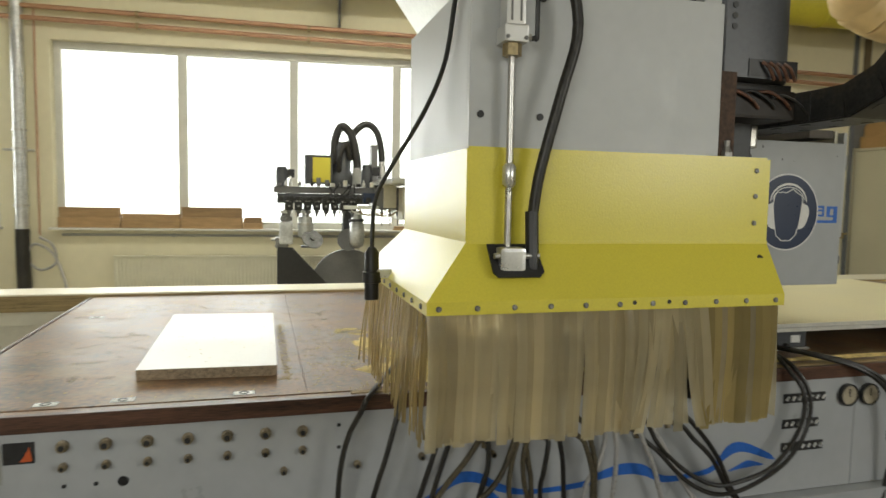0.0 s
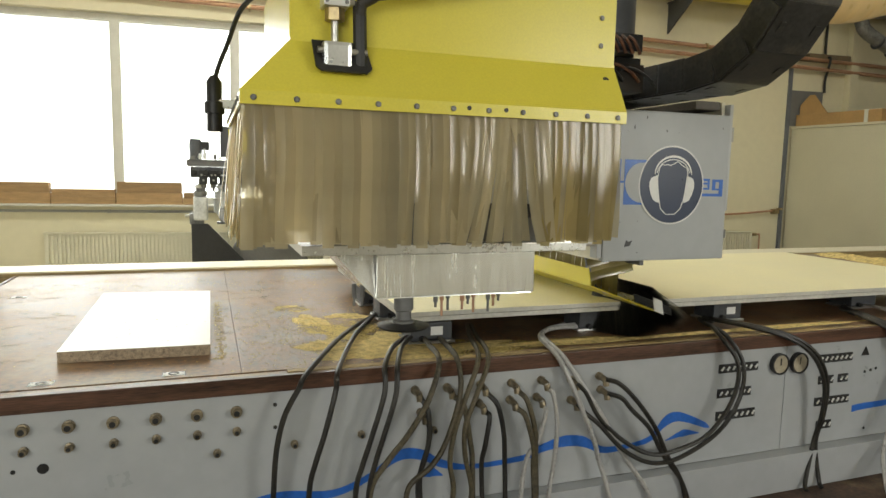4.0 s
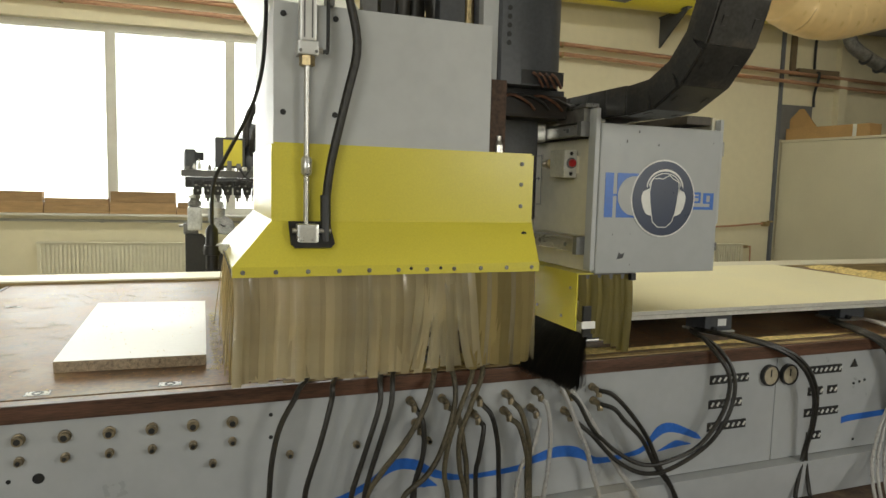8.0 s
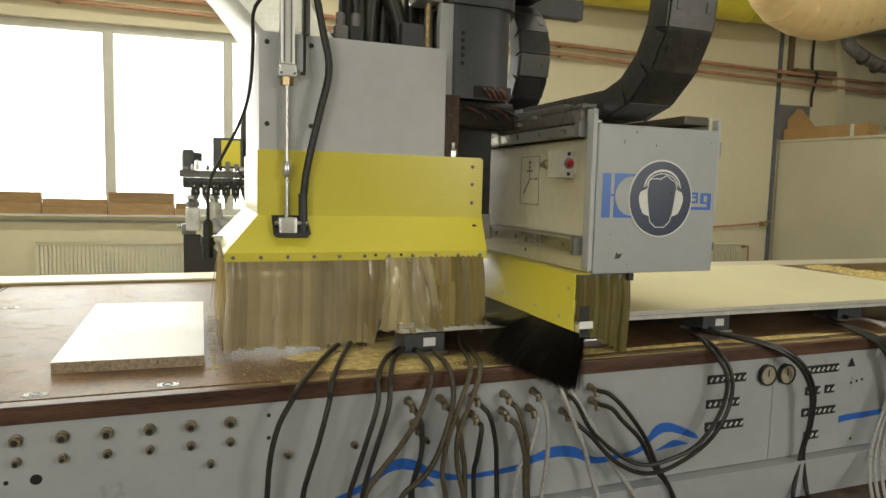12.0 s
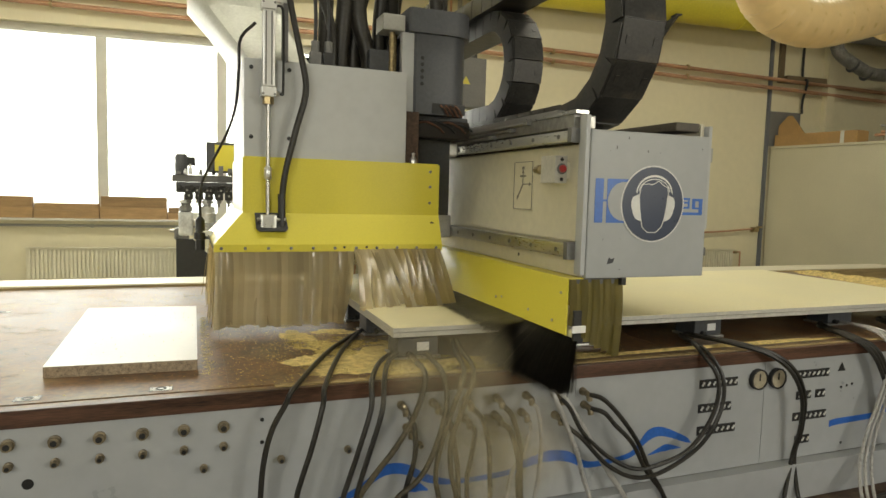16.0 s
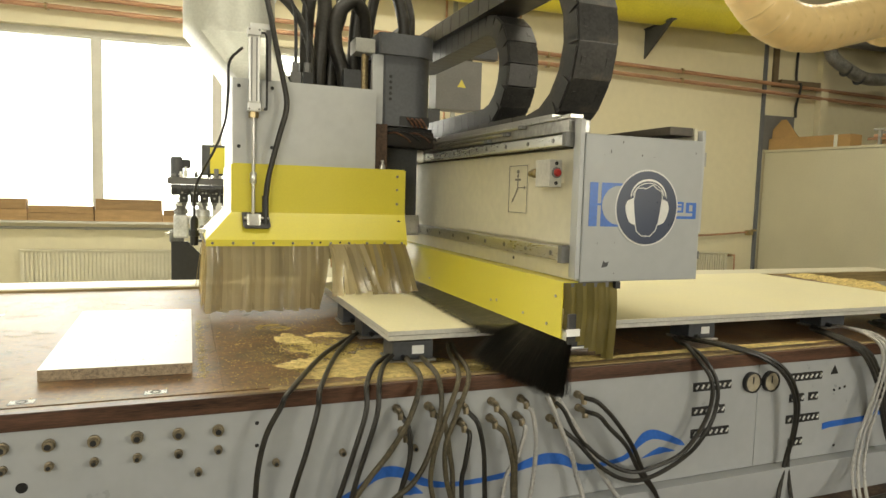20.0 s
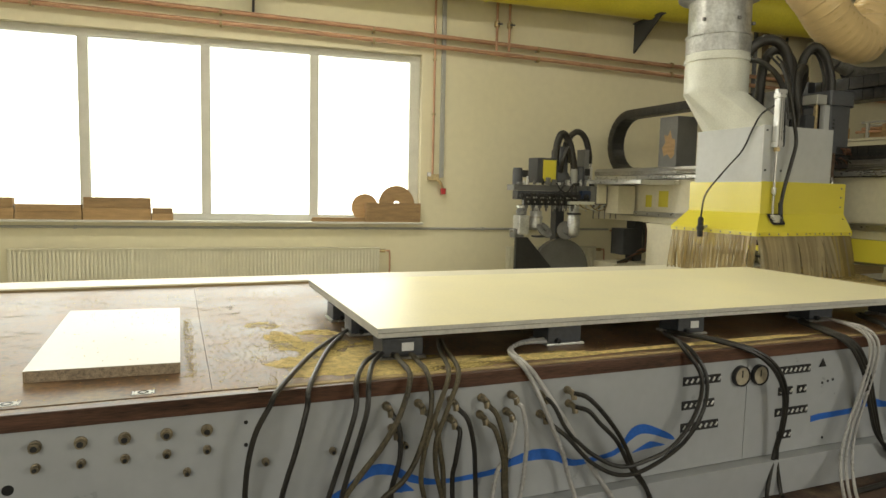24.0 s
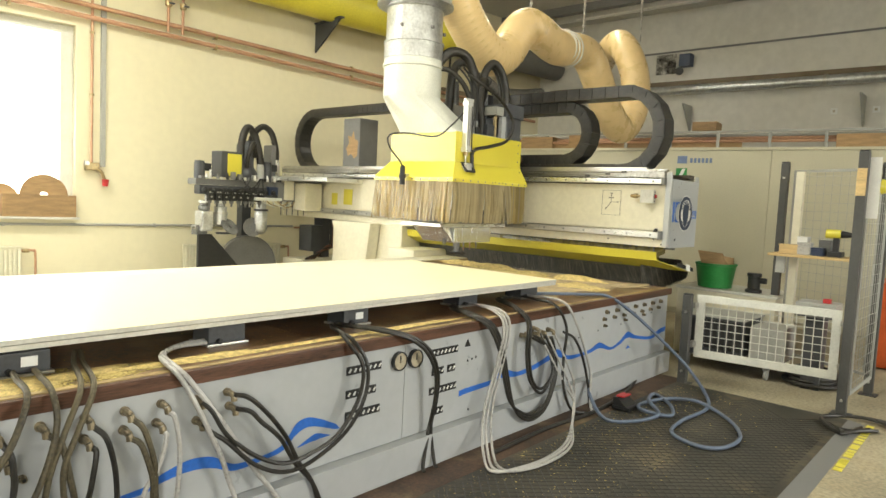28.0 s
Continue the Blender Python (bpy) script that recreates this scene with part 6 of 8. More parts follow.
# cylinder that lifts the hood
c = part("lift_cylinder", box(0.335, 0.395, 2.43, 2.49, 2.05, 2.43, 0.008), SMOOTH_ALU, head, "aluminium lift cylinder")
part("cylinder_groove", box(0.348, 0.354, 2.4285, 2.4295, 2.06, 2.42), MID_GREY, c)
part("cylinder_groove", box(0.376, 0.382, 2.4285, 2.4295, 2.06, 2.42), MID_GREY, c)
part("cylinder_end", box(0.328, 0.402, 2.423, 2.497, 2.0, 2.049, 0.006), SMOOTH_ALU, c)
part("cylinder_end", box(0.328, 0.402, 2.423, 2.497, 2.431, 2.475, 0.006), SMOOTH_ALU, c)
for x in (0.337, 0.393):
    for z in (2.012, 2.462):
        part("tie_screw", cyl((x, 2.4225, z), (x, 2.419, z), 0.006, seg=8), MID_GREY, c)
part("cylinder_nut", cyl((0.365, 2.46, 2.0), (0.365, 2.46, 1.965), 0.028, seg=6), BRASS, c)
part("air_elbow", tube([(0.402, 2.46, 2.02), (0.430, 2.45, 2.02), (0.438, 2.45, 2.05), (0.438, 2.46, 2.38), (0.430, 2.46, 2.45), (0.402, 2.46, 2.455)], 0.007, 6), BLACK, c)
part("elbow_nut", cyl((0.402, 2.46, 2.02), (0.422, 2.455, 2.02), 0.012, seg=8), STEEL, c)
part("rod_guide", turned([(0.011, 0), (0.011, 0.4)], (0.365, 2.46, 2.02), seg=10), STEEL, c)
part("top_clevis", box(0.345, 0.46, 2.462, 2.499, 2.476, 2.51, 0.006), SMOOTH_ALU, c)
part("clevis_arm", box(0.44, 0.465, 2.47, 2.55, 2.19, 2.51), MID_GREY, c)
# bundle of hoses and couplings above the body
for pts, r in (([(0.80, 2.78, 2.0), (0.80, 2.78, 2.3), (0.815, 2.76, 2.55), (0.83, 2.78, 2.8), (0.74, 2.82, 3.0), (0.56, 2.88, 3.02), (0.44, 2.95, 2.85), (0.42, 3.0, 2.5)], 0.048),
               ([(0.97, 2.76, 2.0), (0.96, 2.76, 2.30), (0.90, 2.75, 2.50), (0.91, 2.76, 2.68), (1.02, 2.80, 2.80), (1.12, 2.88, 2.72), (1.14, 2.98, 2.45), (1.10, 3.05, 2.0)], 0.048),
               ([(0.88, 2.84, 2.0), (0.90, 2.84, 2.5), (0.97, 2.86, 2.8), (0.92, 2.95, 2.98), (0.82, 3.02, 2.95), (0.77, 3.05, 2.7), (0.76, 3.05, 2.0)], 0.045),
               ([(0.74, 2.70, 2.1), (0.735, 2.70, 2.40), (0.69, 2.72, 2.58), (0.60, 2.75, 2.72), (0.48, 2.82, 2.82), (0.40, 2.95, 2.84)], 0.026),
               ([(1.37, 2.76, 2.57), (1.36, 2.76, 2.72), (1.30, 2.78, 2.92), (1.20, 2.82, 3.02), (1.10, 2.86, 2.9), (1.06, 2.9, 2.55), (1.05, 2.9, 2.0)], 0.042),
               ([(1.44, 2.86, 2.57), (1.44, 2.88, 2.8), (1.36, 2.92, 3.0), (1.24, 2.96, 2.96), (1.18, 3.0, 2.6), (1.17, 3.02, 2.0)], 0.036)):
    part("hose", tube(pts, r, 10, 8), HOSE_BLACK, head, "black rubber hose", smooth=True)
for x, y in ((0.63, 2.63), (0.70, 2.62)):
    k = part("coupling", box(x - 0.03, x + 0.03, y - 0.03, y + 0.03, 2.15, 2.28, 0.008), BLACK if x > 0.66 else MID_GREY, head)
    part("nut", cyl((x, y, 2.28), (x, y, 2.34), 0.022, seg=6), MID_GREY, k)
    part("thin_line", tube([(x, y, 2.34), (x, y, 2.5), (x - 0.02, y + 0.02, 2.7), (x - 0.12, y + 0.1, 2.86)], 0.010, 6), BLACK, k)
part("valve_body", box(0.94, 1.08, 2.66, 2.80, 2.08, 2.34, 0.01), DARK_GREY, head)
part("valve_top", box(1.0, 1.13, 2.60, 2.76, 2.44, 2.53, 0.01), GREY_PIPE, head)
part("valve_tube", cyl((1.07, 2.66, 2.15), (1.07, 2.66, 2.44), 0.016), BRASS, head)
part("valve_tube", cyl((1.10, 2.70, 2.1), (1.10, 2.70, 2.44), 0.011), BRASS, head)
part("inner_box", box(0.62, 1.06, 2.88, 3.2, 2.05, 2.30, 0.01), BLACK, head)

# spindle block, seen when the hood is up
SY = 2.73
part("spindle_block", prism([(0.42, SY + 0.03, 1.265), (0.52, SY, 1.15), (0.56, SY, 1.105), (1.165, SY, 1.105), (1.165, SY, 1.265)], (0, 0.42, 0)), POLISHED, head, "bright milled spindle block")
part("block_front", box(0.56, 1.164, SY - 0.012, SY - 0.001, 1.112, 1.262, 0.003), POLISHED, head, "polished front cover")
part("base_plate", box(0.30, 1.36, SY - 0.05, SY + 0.5, 1.267, 1.30, 0.003), ALU, head, "aluminium base plate")
part("hanger_block", box(0.40, 1.2, SY, SY + 0.45, 1.301, 1.40), MID_GREY, head)
s = part("spindle", turned([(0.035, 0), (0.035, -0.05), (0.028, -0.055), (0.028, -0.085), (0.04, -0.09), (0.04, -0.105)][::-1], (0.675, SY + 0.05, 1.105), seg=18), MID_GREY, head, "spindle nose", smooth=True)
part("cutter_collar", turned([(0.02, 0), (0.09, 0.012), (0.095, 0.02), (0.04, 0.03)], (0.675, SY + 0.05, 0.978), seg=28), BLACK, s, "black round tool collar", smooth=True)
for i in range(9):
    x, L = 0.80 + 0.035 * i, 0.05 + 0.04 * ((i * 7) % 4) / 3
    part("drill_bit", turned([(0.009, 0), (0.009, -0.03), (0.005, -0.032), (0.005, -L)][::-1], (x, SY + 0.06 + 0.03 * (i % 3), 1.105), seg=8), COPPER if i % 2 else MID_GREY, head)
for x in (0.50, 0.53):
    part("drill_bit", turned([(0.008, 0), (0.008, -0.05), (0.005, -0.052), (0.005, -0.08)][::-1], (x, SY + 0.08, 1.15), seg=8), MID_GREY, head)

# the hood, which slides up and down on the body
HX0, HX1, HY0, HY1 = 0.100, 1.300, 2.378, 3.442
ux0, ux1, uy0, uy1 = 0.245, 1.315, 2.488, 3.36
W = 0.006


def shell(rings, t):
    """A thin sheet-metal shell through rectangular rings."""
    outer = [[Vector(q) for q in r] for r in rings]
    inner = []
    for r in outer:
        c = sum(r, Vector()) / 4
        inner.append([q + Vector((math.copysign(t, c.x - q.x), math.copysign(t, c.y - q.y), 0)) for q in r])
    return loft(outer + inner[::-1] + [outer[0]])


hood = part("hood", shell([rect(ux0, ux1, uy0, uy1, 1.683), rect(ux0, ux1, uy0, uy1, 1.405), rect(HX0, HX1, HY0, HY1, 1.245), rect(HX0, HX1, HY0, HY1, 1.208)], W), YELLOW, head, "yellow sheet-metal dust hood")
part("top_lip", shell([rect(ux0 + 0.007, ux1 - 0.007, uy0 + 0.007, uy1 - 0.007, 1.690), rect(ux0 + 0.007, ux1 - 0.007, uy0 + 0.007, uy1 - 0.007, 1.66)], 0.004), YELLOW, hood)
part("fold_seam", box(ux0 - 0.001, ux1 + 0.001, uy0 - 0.003, uy0 - 0.0005, 1.400, 1.410, 0.001), YELLOW, hood)
part("corner_seam", box(ux0 - 0.003, ux0 + 0.002, uy0 - 0.003, uy0 + 0.002, 1.41, 1.683), YELLOW, hood)
for i in range(11):
    x = HX0 + 0.035 + i * 0.113
    part("hood_screw", turned([(0.0085, 0), (0.0085, 0.003), (0.0055, 0.0055)], (x, HY0 - 0.0005, 1.226), (0, -1, 0), 10), AGGREGATE, hood)
for i in range(9):
    y = HY0 + 0.06 + i * 0.115
    part("hood_screw", turned([(0.0085, 0), (0.0085, 0.003), (0.0055, 0.0055)], (HX0 - 0.0005, y, 1.226), (-1, 0, 0), 10), AGGREGATE, hood)
for x in (0.75, 0.87):
    part("empty_hole", cyl((x, HY0 - 0.0005, 1.23), (x, HY0 - 0.002, 1.23), 0.007, seg=8), BLACK, hood)
for z in (1.645, 1.56, 1.47):
    part("hood_screw", turned([(0.0085, 0), (0.0085, 0.003), (0.0055, 0.0055)], (ux1 - 0.055, uy0 - 0.0005, z), (0, -1, 0), 10), AGGREGATE, hood)
part("hole", turned([(0.012, 0), (0.012, 0.002)], (ux1 - 0.05, uy0 - 0.032, 1.355), (0, -0.8, 0.5), 12), BLACK, hood)
# opening for the rod with its clevis
part("rod_opening", prism([(0.300, 2.4635, 1.400), (0.452, 2.4635, 1.400), (0.462, 2.408, 1.322), (0.447, 2.400, 1.308), (0.318, 2.400, 1.308), (0.303, 2.408, 1.322)], (0, -0.006, 0.003)), BLACK, hood, "dark cut-out at the rod foot")
part("rod", cyl((0.365, 2.46, 1.38), (0.365, 2.46, 1.99), 0.0105, seg=12), STEEL, hood, "polished piston rod", smooth=True)
part("rod_joint", turned([(0.013, 0), (0.02, 0.01), (0.02, 0.06), (0.013, 0.07)], (0.365, 2.46, 1.57), seg=12), ALU, hood, smooth=True)
part("clevis", box(0.325, 0.405, 2.405, 2.475, 1.312, 1.395, 0.012), ALU, hood, "aluminium clevis")
part("clevis_pin", cyl((0.31, 2.42, 1.37), (0.45, 2.42, 1.37), 0.009), STEEL, hood)
part("hose_socket", cyl((0.432, 2.425, 1.33), (0.432, 2.44, 1.50), 0.020, seg=10), BLACK, hood)
# sensor beside the hood
part("sensor_arm", box(0.03, 0.115, 2.96, 3.00, 1.245, 1.275, 0.004), ALU, hood)
part("sensor", turned([(0.026, 0), (0.026, 0.06), (0.034, 0.062), (0.034, 0.10), (0.026, 0.102), (0.026, 0.17), (0.012, 0.19)], (0.045, 2.98, 1.165), seg=16), BLACK, hood, "black light sensor", smooth=True)


def even(pts, n):
    """n places with their directions, evenly spread along a smooth line."""
    line = spline(pts, 12)
    run = [0.0]
    for a, b in zip(line, line[1:]):
        run.append(run[-1] + (b - a).length)

    def point(d):
        for k in range(len(run) - 1):
            if d <= run[k + 1] + 1e-9:
                return line[k].lerp(line[k + 1], (d - run[k]) / max(run[k + 1] - run[k], 1e-9))
        return line[-1]

    step = run[-1] / n
    ends = [point(i * step) for i in range(n + 1)]
    return [((a + b) / 2, (b - a).normalized()) for a, b in zip(ends, ends[1:])], step


BENT = []


def bending(name, parent, origin, states, n, r, material, label, ribs=0.0, seg=10):
    """A hose in short stiff pieces, which take up the line of each state (seconds, points) in turn."""
    lines = [(t, even(pts, n)) for t, pts in states]
    size = max(step for _, (_, step) in lines) * 1.18
    k = 8 if ribs else 2
    prof = [(r * 0.96, -size / 2)] + [(r + (ribs if i % 2 else 0), -size / 2 + size * (i + 0.5) / k) for i in range(k)] + [(r * 0.96, size / 2)]
    pieces = [part(name, turned(prof, (0, 0, 0), (0, 0, 1), seg), material, parent, label, True, True)]
    for i in range(1, n):
        pieces.append(like(pieces[0], Matrix()))
    BENT.append((pieces, [(t, [Matrix.Translation(p - Vector(origin)) @ d.to_track_quat("Z", "Y").to_matrix().to_4x4() for p, d in places]) for t, (places, _) in lines]))


HOOD_Z = [(0, 0.015), (1.1, 0.02), (1.2, 0.06), (1.5, 0.43), (1.65, 0.495), (1.8, 0.504), (6.2, 0.507), (6.5, 0.485), (6.65, 0.42), (7.0, 0.13), (7.3, 0.04), (7.6, 0.012), (8.0, 0.0), (14.0, 0.0), (15.0, 0.01),
          (25.0, 0.012), (25.1, 0.03), (25.2, 0.12), (25.4, 0.42), (25.5, 0.485), (25.7, 0.50), (28.0, 0.50)]


def with_hood(down, up):
    """States of a hose between the hood down and the hood up."""
    return [(t, [Vector(a).lerp(Vector(b), min(1, z / 0.5)) for a, b in zip(down, up(t))]) for t, z in HOOD_Z]


AIR_DOWN = ((0.432, 2.44, 1.46), (0.45, 2.43, 1.62), (0.50, 2.42, 1.85), (0.54, 2.42, 2.04), (0.512, 2.43, 2.21), (0.485, 2.44, 2.36), (0.455, 2.46, 2.55), (0.43, 2.52, 2.74))
AIR_UP = ((0.432, 2.44, 1.96), (0.455, 2.42, 2.03), (0.68, 2.41, 2.08), (0.98, 2.43, 2.17), (1.08, 2.44, 2.36), (0.88, 2.45, 2.55), (0.62, 2.47, 2.66), (0.43, 2.52, 2.74))
bending("air_hose", head, (0.75, 2.9, 1.1), with_hood(AIR_DOWN, lambda t: AIR_UP), 30, 0.0165, HOSE_BLACK, "black air hose")
CABLE_DOWN = ((0.045, 2.98, 1.34), (0.05, 2.96, 1.52), (0.094, 2.93, 1.631), (0.19, 2.82, 1.826), (0.228, 2.70, 1.976), (0.235, 2.62, 2.15), (0.235, 2.53, 2.289), (0.30, 2.46, 2.359))
CABLE_UP = ((0.045, 2.98, 1.84), (0.06, 2.96, 1.89), (0.085, 2.92, 1.95), (0.127, 2.80, 2.048), (0.19, 2.66, 2.09), (0.22, 2.54, 2.12), (0.225, 2.47, 2.22), (0.30, 2.46, 2.359))
CABLE_LAST = ((0.045, 2.98, 1.84), (-0.03, 2.96, 1.90), (-0.15, 2.97, 2.01), (-0.17, 2.96, 2.12), (-0.03, 2.86, 2.15), (0.13, 2.64, 2.13), (0.195, 2.50, 2.24), (0.30, 2.46, 2.359))
bending("sensor_cable", head, (0.75, 2.9, 1.1), with_hood(CABLE_DOWN, lambda t: CABLE_UP if t < 15 else CABLE_LAST), 34, 0.008, BLACK, "thin black sensor cable", seg=8)
# curtain strips
random.seed(77)
fans = {24: -0.03, 25: -0.05, 26: -0.035, 27: -0.06, 28: -0.02, 29: 0.015, 30: 0.045, 31: 0.06, 32: 0.04, 33: 0.05}
nf = 44
FRONT = []
for layer in (0, 1):
    for i in range(nf):
        x = HX0 + 0.018 + (HX1 - HX0 - 0.036) * (i + 0.5 * layer) / (nf - 0.5)
        if layer and random.random() < 0.25:
            continue
        calm = 2 < i < 18 or 19 < i < 23
        draped = i > 33  # these lie over the panel, side by side
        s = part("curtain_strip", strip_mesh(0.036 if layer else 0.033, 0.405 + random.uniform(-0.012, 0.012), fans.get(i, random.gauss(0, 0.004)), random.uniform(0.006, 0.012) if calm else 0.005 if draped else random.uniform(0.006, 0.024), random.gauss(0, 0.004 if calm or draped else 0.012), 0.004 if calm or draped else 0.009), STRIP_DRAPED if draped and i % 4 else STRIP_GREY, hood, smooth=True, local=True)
        tilt, twist = (random.uniform(-0.6, 0.8), random.uniform(-3, 3)) if calm else (random.uniform(-1.0, 1.0), random.uniform(-4, 4)) if draped else (random.uniform(-1.5, 2), random.uniform(-9, 9))
        s.matrix_basis = pose(x - 0.75, HY0 + 0.012 + 0.008 * layer - 2.9, 1.232 - 1.1, tilt, 0, twist)
        FRONT.append((s, x, HY0 + 0.012 + 0.008 * layer, tilt, twist))
for i in range(62):
    y = HY0 + 0.02 + (HY1 - HY0 - 0.04) * i / 61
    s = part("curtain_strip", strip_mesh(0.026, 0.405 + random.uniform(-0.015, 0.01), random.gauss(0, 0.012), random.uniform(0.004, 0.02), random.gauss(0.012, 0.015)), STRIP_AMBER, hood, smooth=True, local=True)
    s.matrix_basis = pose(HX0 + 0.012 + 0.004 * (i % 2) - 0.75, y - 2.9, 1.232 - 1.1, 0, 0, -90 + random.uniform(-7, 7))
for i in range(30):
    y = HY0 + 0.03 + (HY1 - HY0 - 0.06) * i / 29
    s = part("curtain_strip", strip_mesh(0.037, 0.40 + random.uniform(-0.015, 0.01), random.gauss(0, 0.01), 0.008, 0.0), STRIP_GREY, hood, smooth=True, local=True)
    s.matrix_basis = pose(HX1 - 0.012 - 0.75, y - 2.9, 1.232 - 1.1, 0, 0, 90 + random.uniform(-10, 10))

# ---- hoses from the pods and the table edge to the panel ----


def hose(pts, r=0.0125, material=None, label="black air hose hanging over the bed edge", plug=True, category="hose"):
    """An air hose; points are (x, y, z). Ends on the panel get a brass elbow."""
    pts = [(x, min(y, 2.358) if z < 0.215 else y, z) for x, y, z in pts]  # clear of the skirt panel
    t = thing("air_hose", pts[0], label, category, "air hoses on the bed")
    part("tube", tube(pts, r * 0.84, 8, 7), material or HOSE_BLACK, t, smooth=True)
    if plug:
        x, y, z = pts[-1]
        part("elbow", tube([(x, DF + 0.019, z), (x, DF - 0.015, z), (x + 0.004, DF - 0.03, z - 0.008), (x + 0.006, DF - 0.034, z - 0.03)], 0.0135, 8, 4), FITTING, t, "brass elbow", smooth=True)
        part("collar", cyl((x, DF + 0.0195, z), (x, DF + 0.008, z), 0.018, seg=12), FITTING, t)
    return t


def hang(start, edge, line, r=0.0125, material=None, label="black air hose hanging over the bed edge"):
    """A hose from a pod over the table's edge, then down through (x, z) to the plinth."""
    ze = [(x, 2.345 + 0.05 * abs(0.55 - z), z) for x, z in line]
    xl = line[-1][0]
    hose([start, (start[0] * 0.45 + edge * 0.55, start[1] * 0.45 + 1.36, 0.83), (edge, 2.40, 0.812)] + ze + [(xl - 0.01, 2.385, 0.17), (xl - 0.02, 2.34, 0.026)], r, material, label, False)


# left pair, from the rear pods, then pairs from the first pod
hang((0.83, 3.30, 0.816), 0.352, [(0.312, 0.765), (0.262, 0.672), (0.233, 0.555), (0.222, 0.402)])
hang((0.80, 3.25, 0.816), 0.464, [(0.446, 0.745), (0.405, 0.591), (0.371, 0.481), (0.350, 0.384)])
hang((0.83, 2.74, 0.830), 0.642, [(0.630, 0.72), (0.580, 0.557), (0.545, 0.444), (0.524, 0.359)])
hang((0.85, 2.73, 0.835), 0.692, [(0.674, 0.71), (0.630, 0.565), (0.596, 0.452), (0.575, 0.351)])
DUSTY = "sawdust-covered air hose hanging over the bed edge"
hang((0.90, 2.70, 0.825), 0.862, [(0.806, 0.680), (0.726, 0.554), (0.639, 0.446), (0.582, 0.350)], 0.0135, HOSE_DUSTY, DUSTY)
hang((0.97, 2.70, 0.825), 0.938, [(0.935, 0.690), (0.880, 0.506), (0.820, 0.407), (0.730, 0.329)], 0.0135, HOSE_DUSTY, DUSTY)
hang((1.20, 2.95, 0.815), 1.028, [(0.956, 0.666), (0.911, 0.533), (0.898, 0.412), (0.917, 0.302)], 0.0125, HOSE_DUSTY, DUSTY)
hang((1.22, 2.95, 0.815), 1.072, [(1.004, 0.677), (0.958, 0.559), (0.961, 0.435), (0.995, 0.290)], 0.0125, HOSE_DUSTY, DUSTY)
# hoses plugged into the panel's elbows
PLUGS = ((0.775, 0.692, (0.808, 0.620), (0.810, 0.499), (0.783, 0.367), 0), (0.910, 0.690, (0.955, 0.635), (0.984, 0.494), (1.003, 0.399), 1), (1.055, 0.688, (1.102, 0.621), (1.131, 0.508), (1.147, 0.380), 0),
         (1.195, 0.684, (1.236, 0.623), (1.276, 0.492), (1.290, 0.361), 1), (0.80, 0.598, (0.815, 0.54), (0.80, 0.45), (0.775, 0.34), 0), (1.050, 0.612, (1.067, 0.572), (1.050, 0.455), (1.044, 0.378), 0),
         (1.190, 0.612, (1.230, 0.560), (1.270, 0.428), (1.280, 0.330), 1))
for x, z, a, b, c, dusty in PLUGS:
    hose([(c[0] - 0.01, 2.34, 0.026), (c[0], 2.385, 0.2), (c[0], 2.375, c[1]), (b[0], 2.36, b[1]), (a[0], 2.36, a[1]), (x + 0.012, DF - 0.036, z - 0.022), (x, DF - 0.03, z)],
         0.0135 if dusty else 0.0125, HOSE_DUSTY if dusty else HOSE_BLACK, "air hose plugged into a brass elbow on the panel")
for x, z, a, b, c in ((1.335, 0.684, (1.357, 0.640), (1.380, 0.512), (1.379, 0.349)), (1.316, 0.612, (1.325, 0.567), (1.295, 0.457), (1.247, 0.367))):
    hose([(c[0] - 0.03, 2.34, 0.026), (c[0] - 0.03, 2.385, 0.2), (c[0], 2.375, c[1]), (b[0], 2.365, b[1]), (a[0], 2.365, a[1]), (x + 0.008, DF - 0.036, z - 0.025), (x, DF - 0.03, z)],
         0.012, HOSE_CLEAR, "milky air hose plugged into a brass elbow on the panel")
# milky pair from the second pod, falling to the right
hose([(1.70, 2.78, 0.825), (1.56, 2.74, 0.83), (1.42, 2.60, 0.835), (1.395, 2.42, 0.815), (1.44, 2.402, 0.760), (1.56, 2.36, 0.575), (1.663, 2.36, 0.414), (1.747, 2.38, 0.301), (1.84, 2.38, 0.165), (1.90, 2.34, 0.026)], 0.0135, HOSE_CLEAR,
     "milky air hose hanging over the bed edge", False)
hose([(1.70, 2.76, 0.82), (1.54, 2.72, 0.83), (1.40, 2.58, 0.835), (1.38, 2.42, 0.81), (1.42, 2.402, 0.745), (1.475, 2.37, 0.616), (1.558, 2.36, 0.426), (1.602, 2.38, 0.320), (1.64, 2.38, 0.19), (1.67, 2.34, 0.026)], 0.0125, HOSE_CLEAR,
     "milky air hose hanging over the bed edge", False)
# black loops between the third pod and the right-hand elbows
for k, (x, z, zl) in enumerate(((1.469, 0.683, 0.315), (1.472, 0.593, 0.275))):
    hose([(2.45, 2.78, 0.815), (2.36 - 0.02 * k, 2.62, 0.835), (2.26 + 0.035 * k, 2.42, 0.82), (2.315 + 0.03 * k, 2.355, 0.70), (2.29 + 0.04 * k, 2.345, 0.54), (2.17 + 0.05 * k, 2.345, 0.39), (2.02, 2.345, zl + 0.02),
          (1.86, 2.345, zl + 0.01), (1.71, 2.35, 0.40 - 0.04 * k), (1.58, 2.355, 0.52 - 0.03 * k), (x + 0.045, 2.365, z - 0.05), (x + 0.01, DF - 0.036, z - 0.01)], 0.012, HOSE_BLACK, "black air hose looping along the panel")
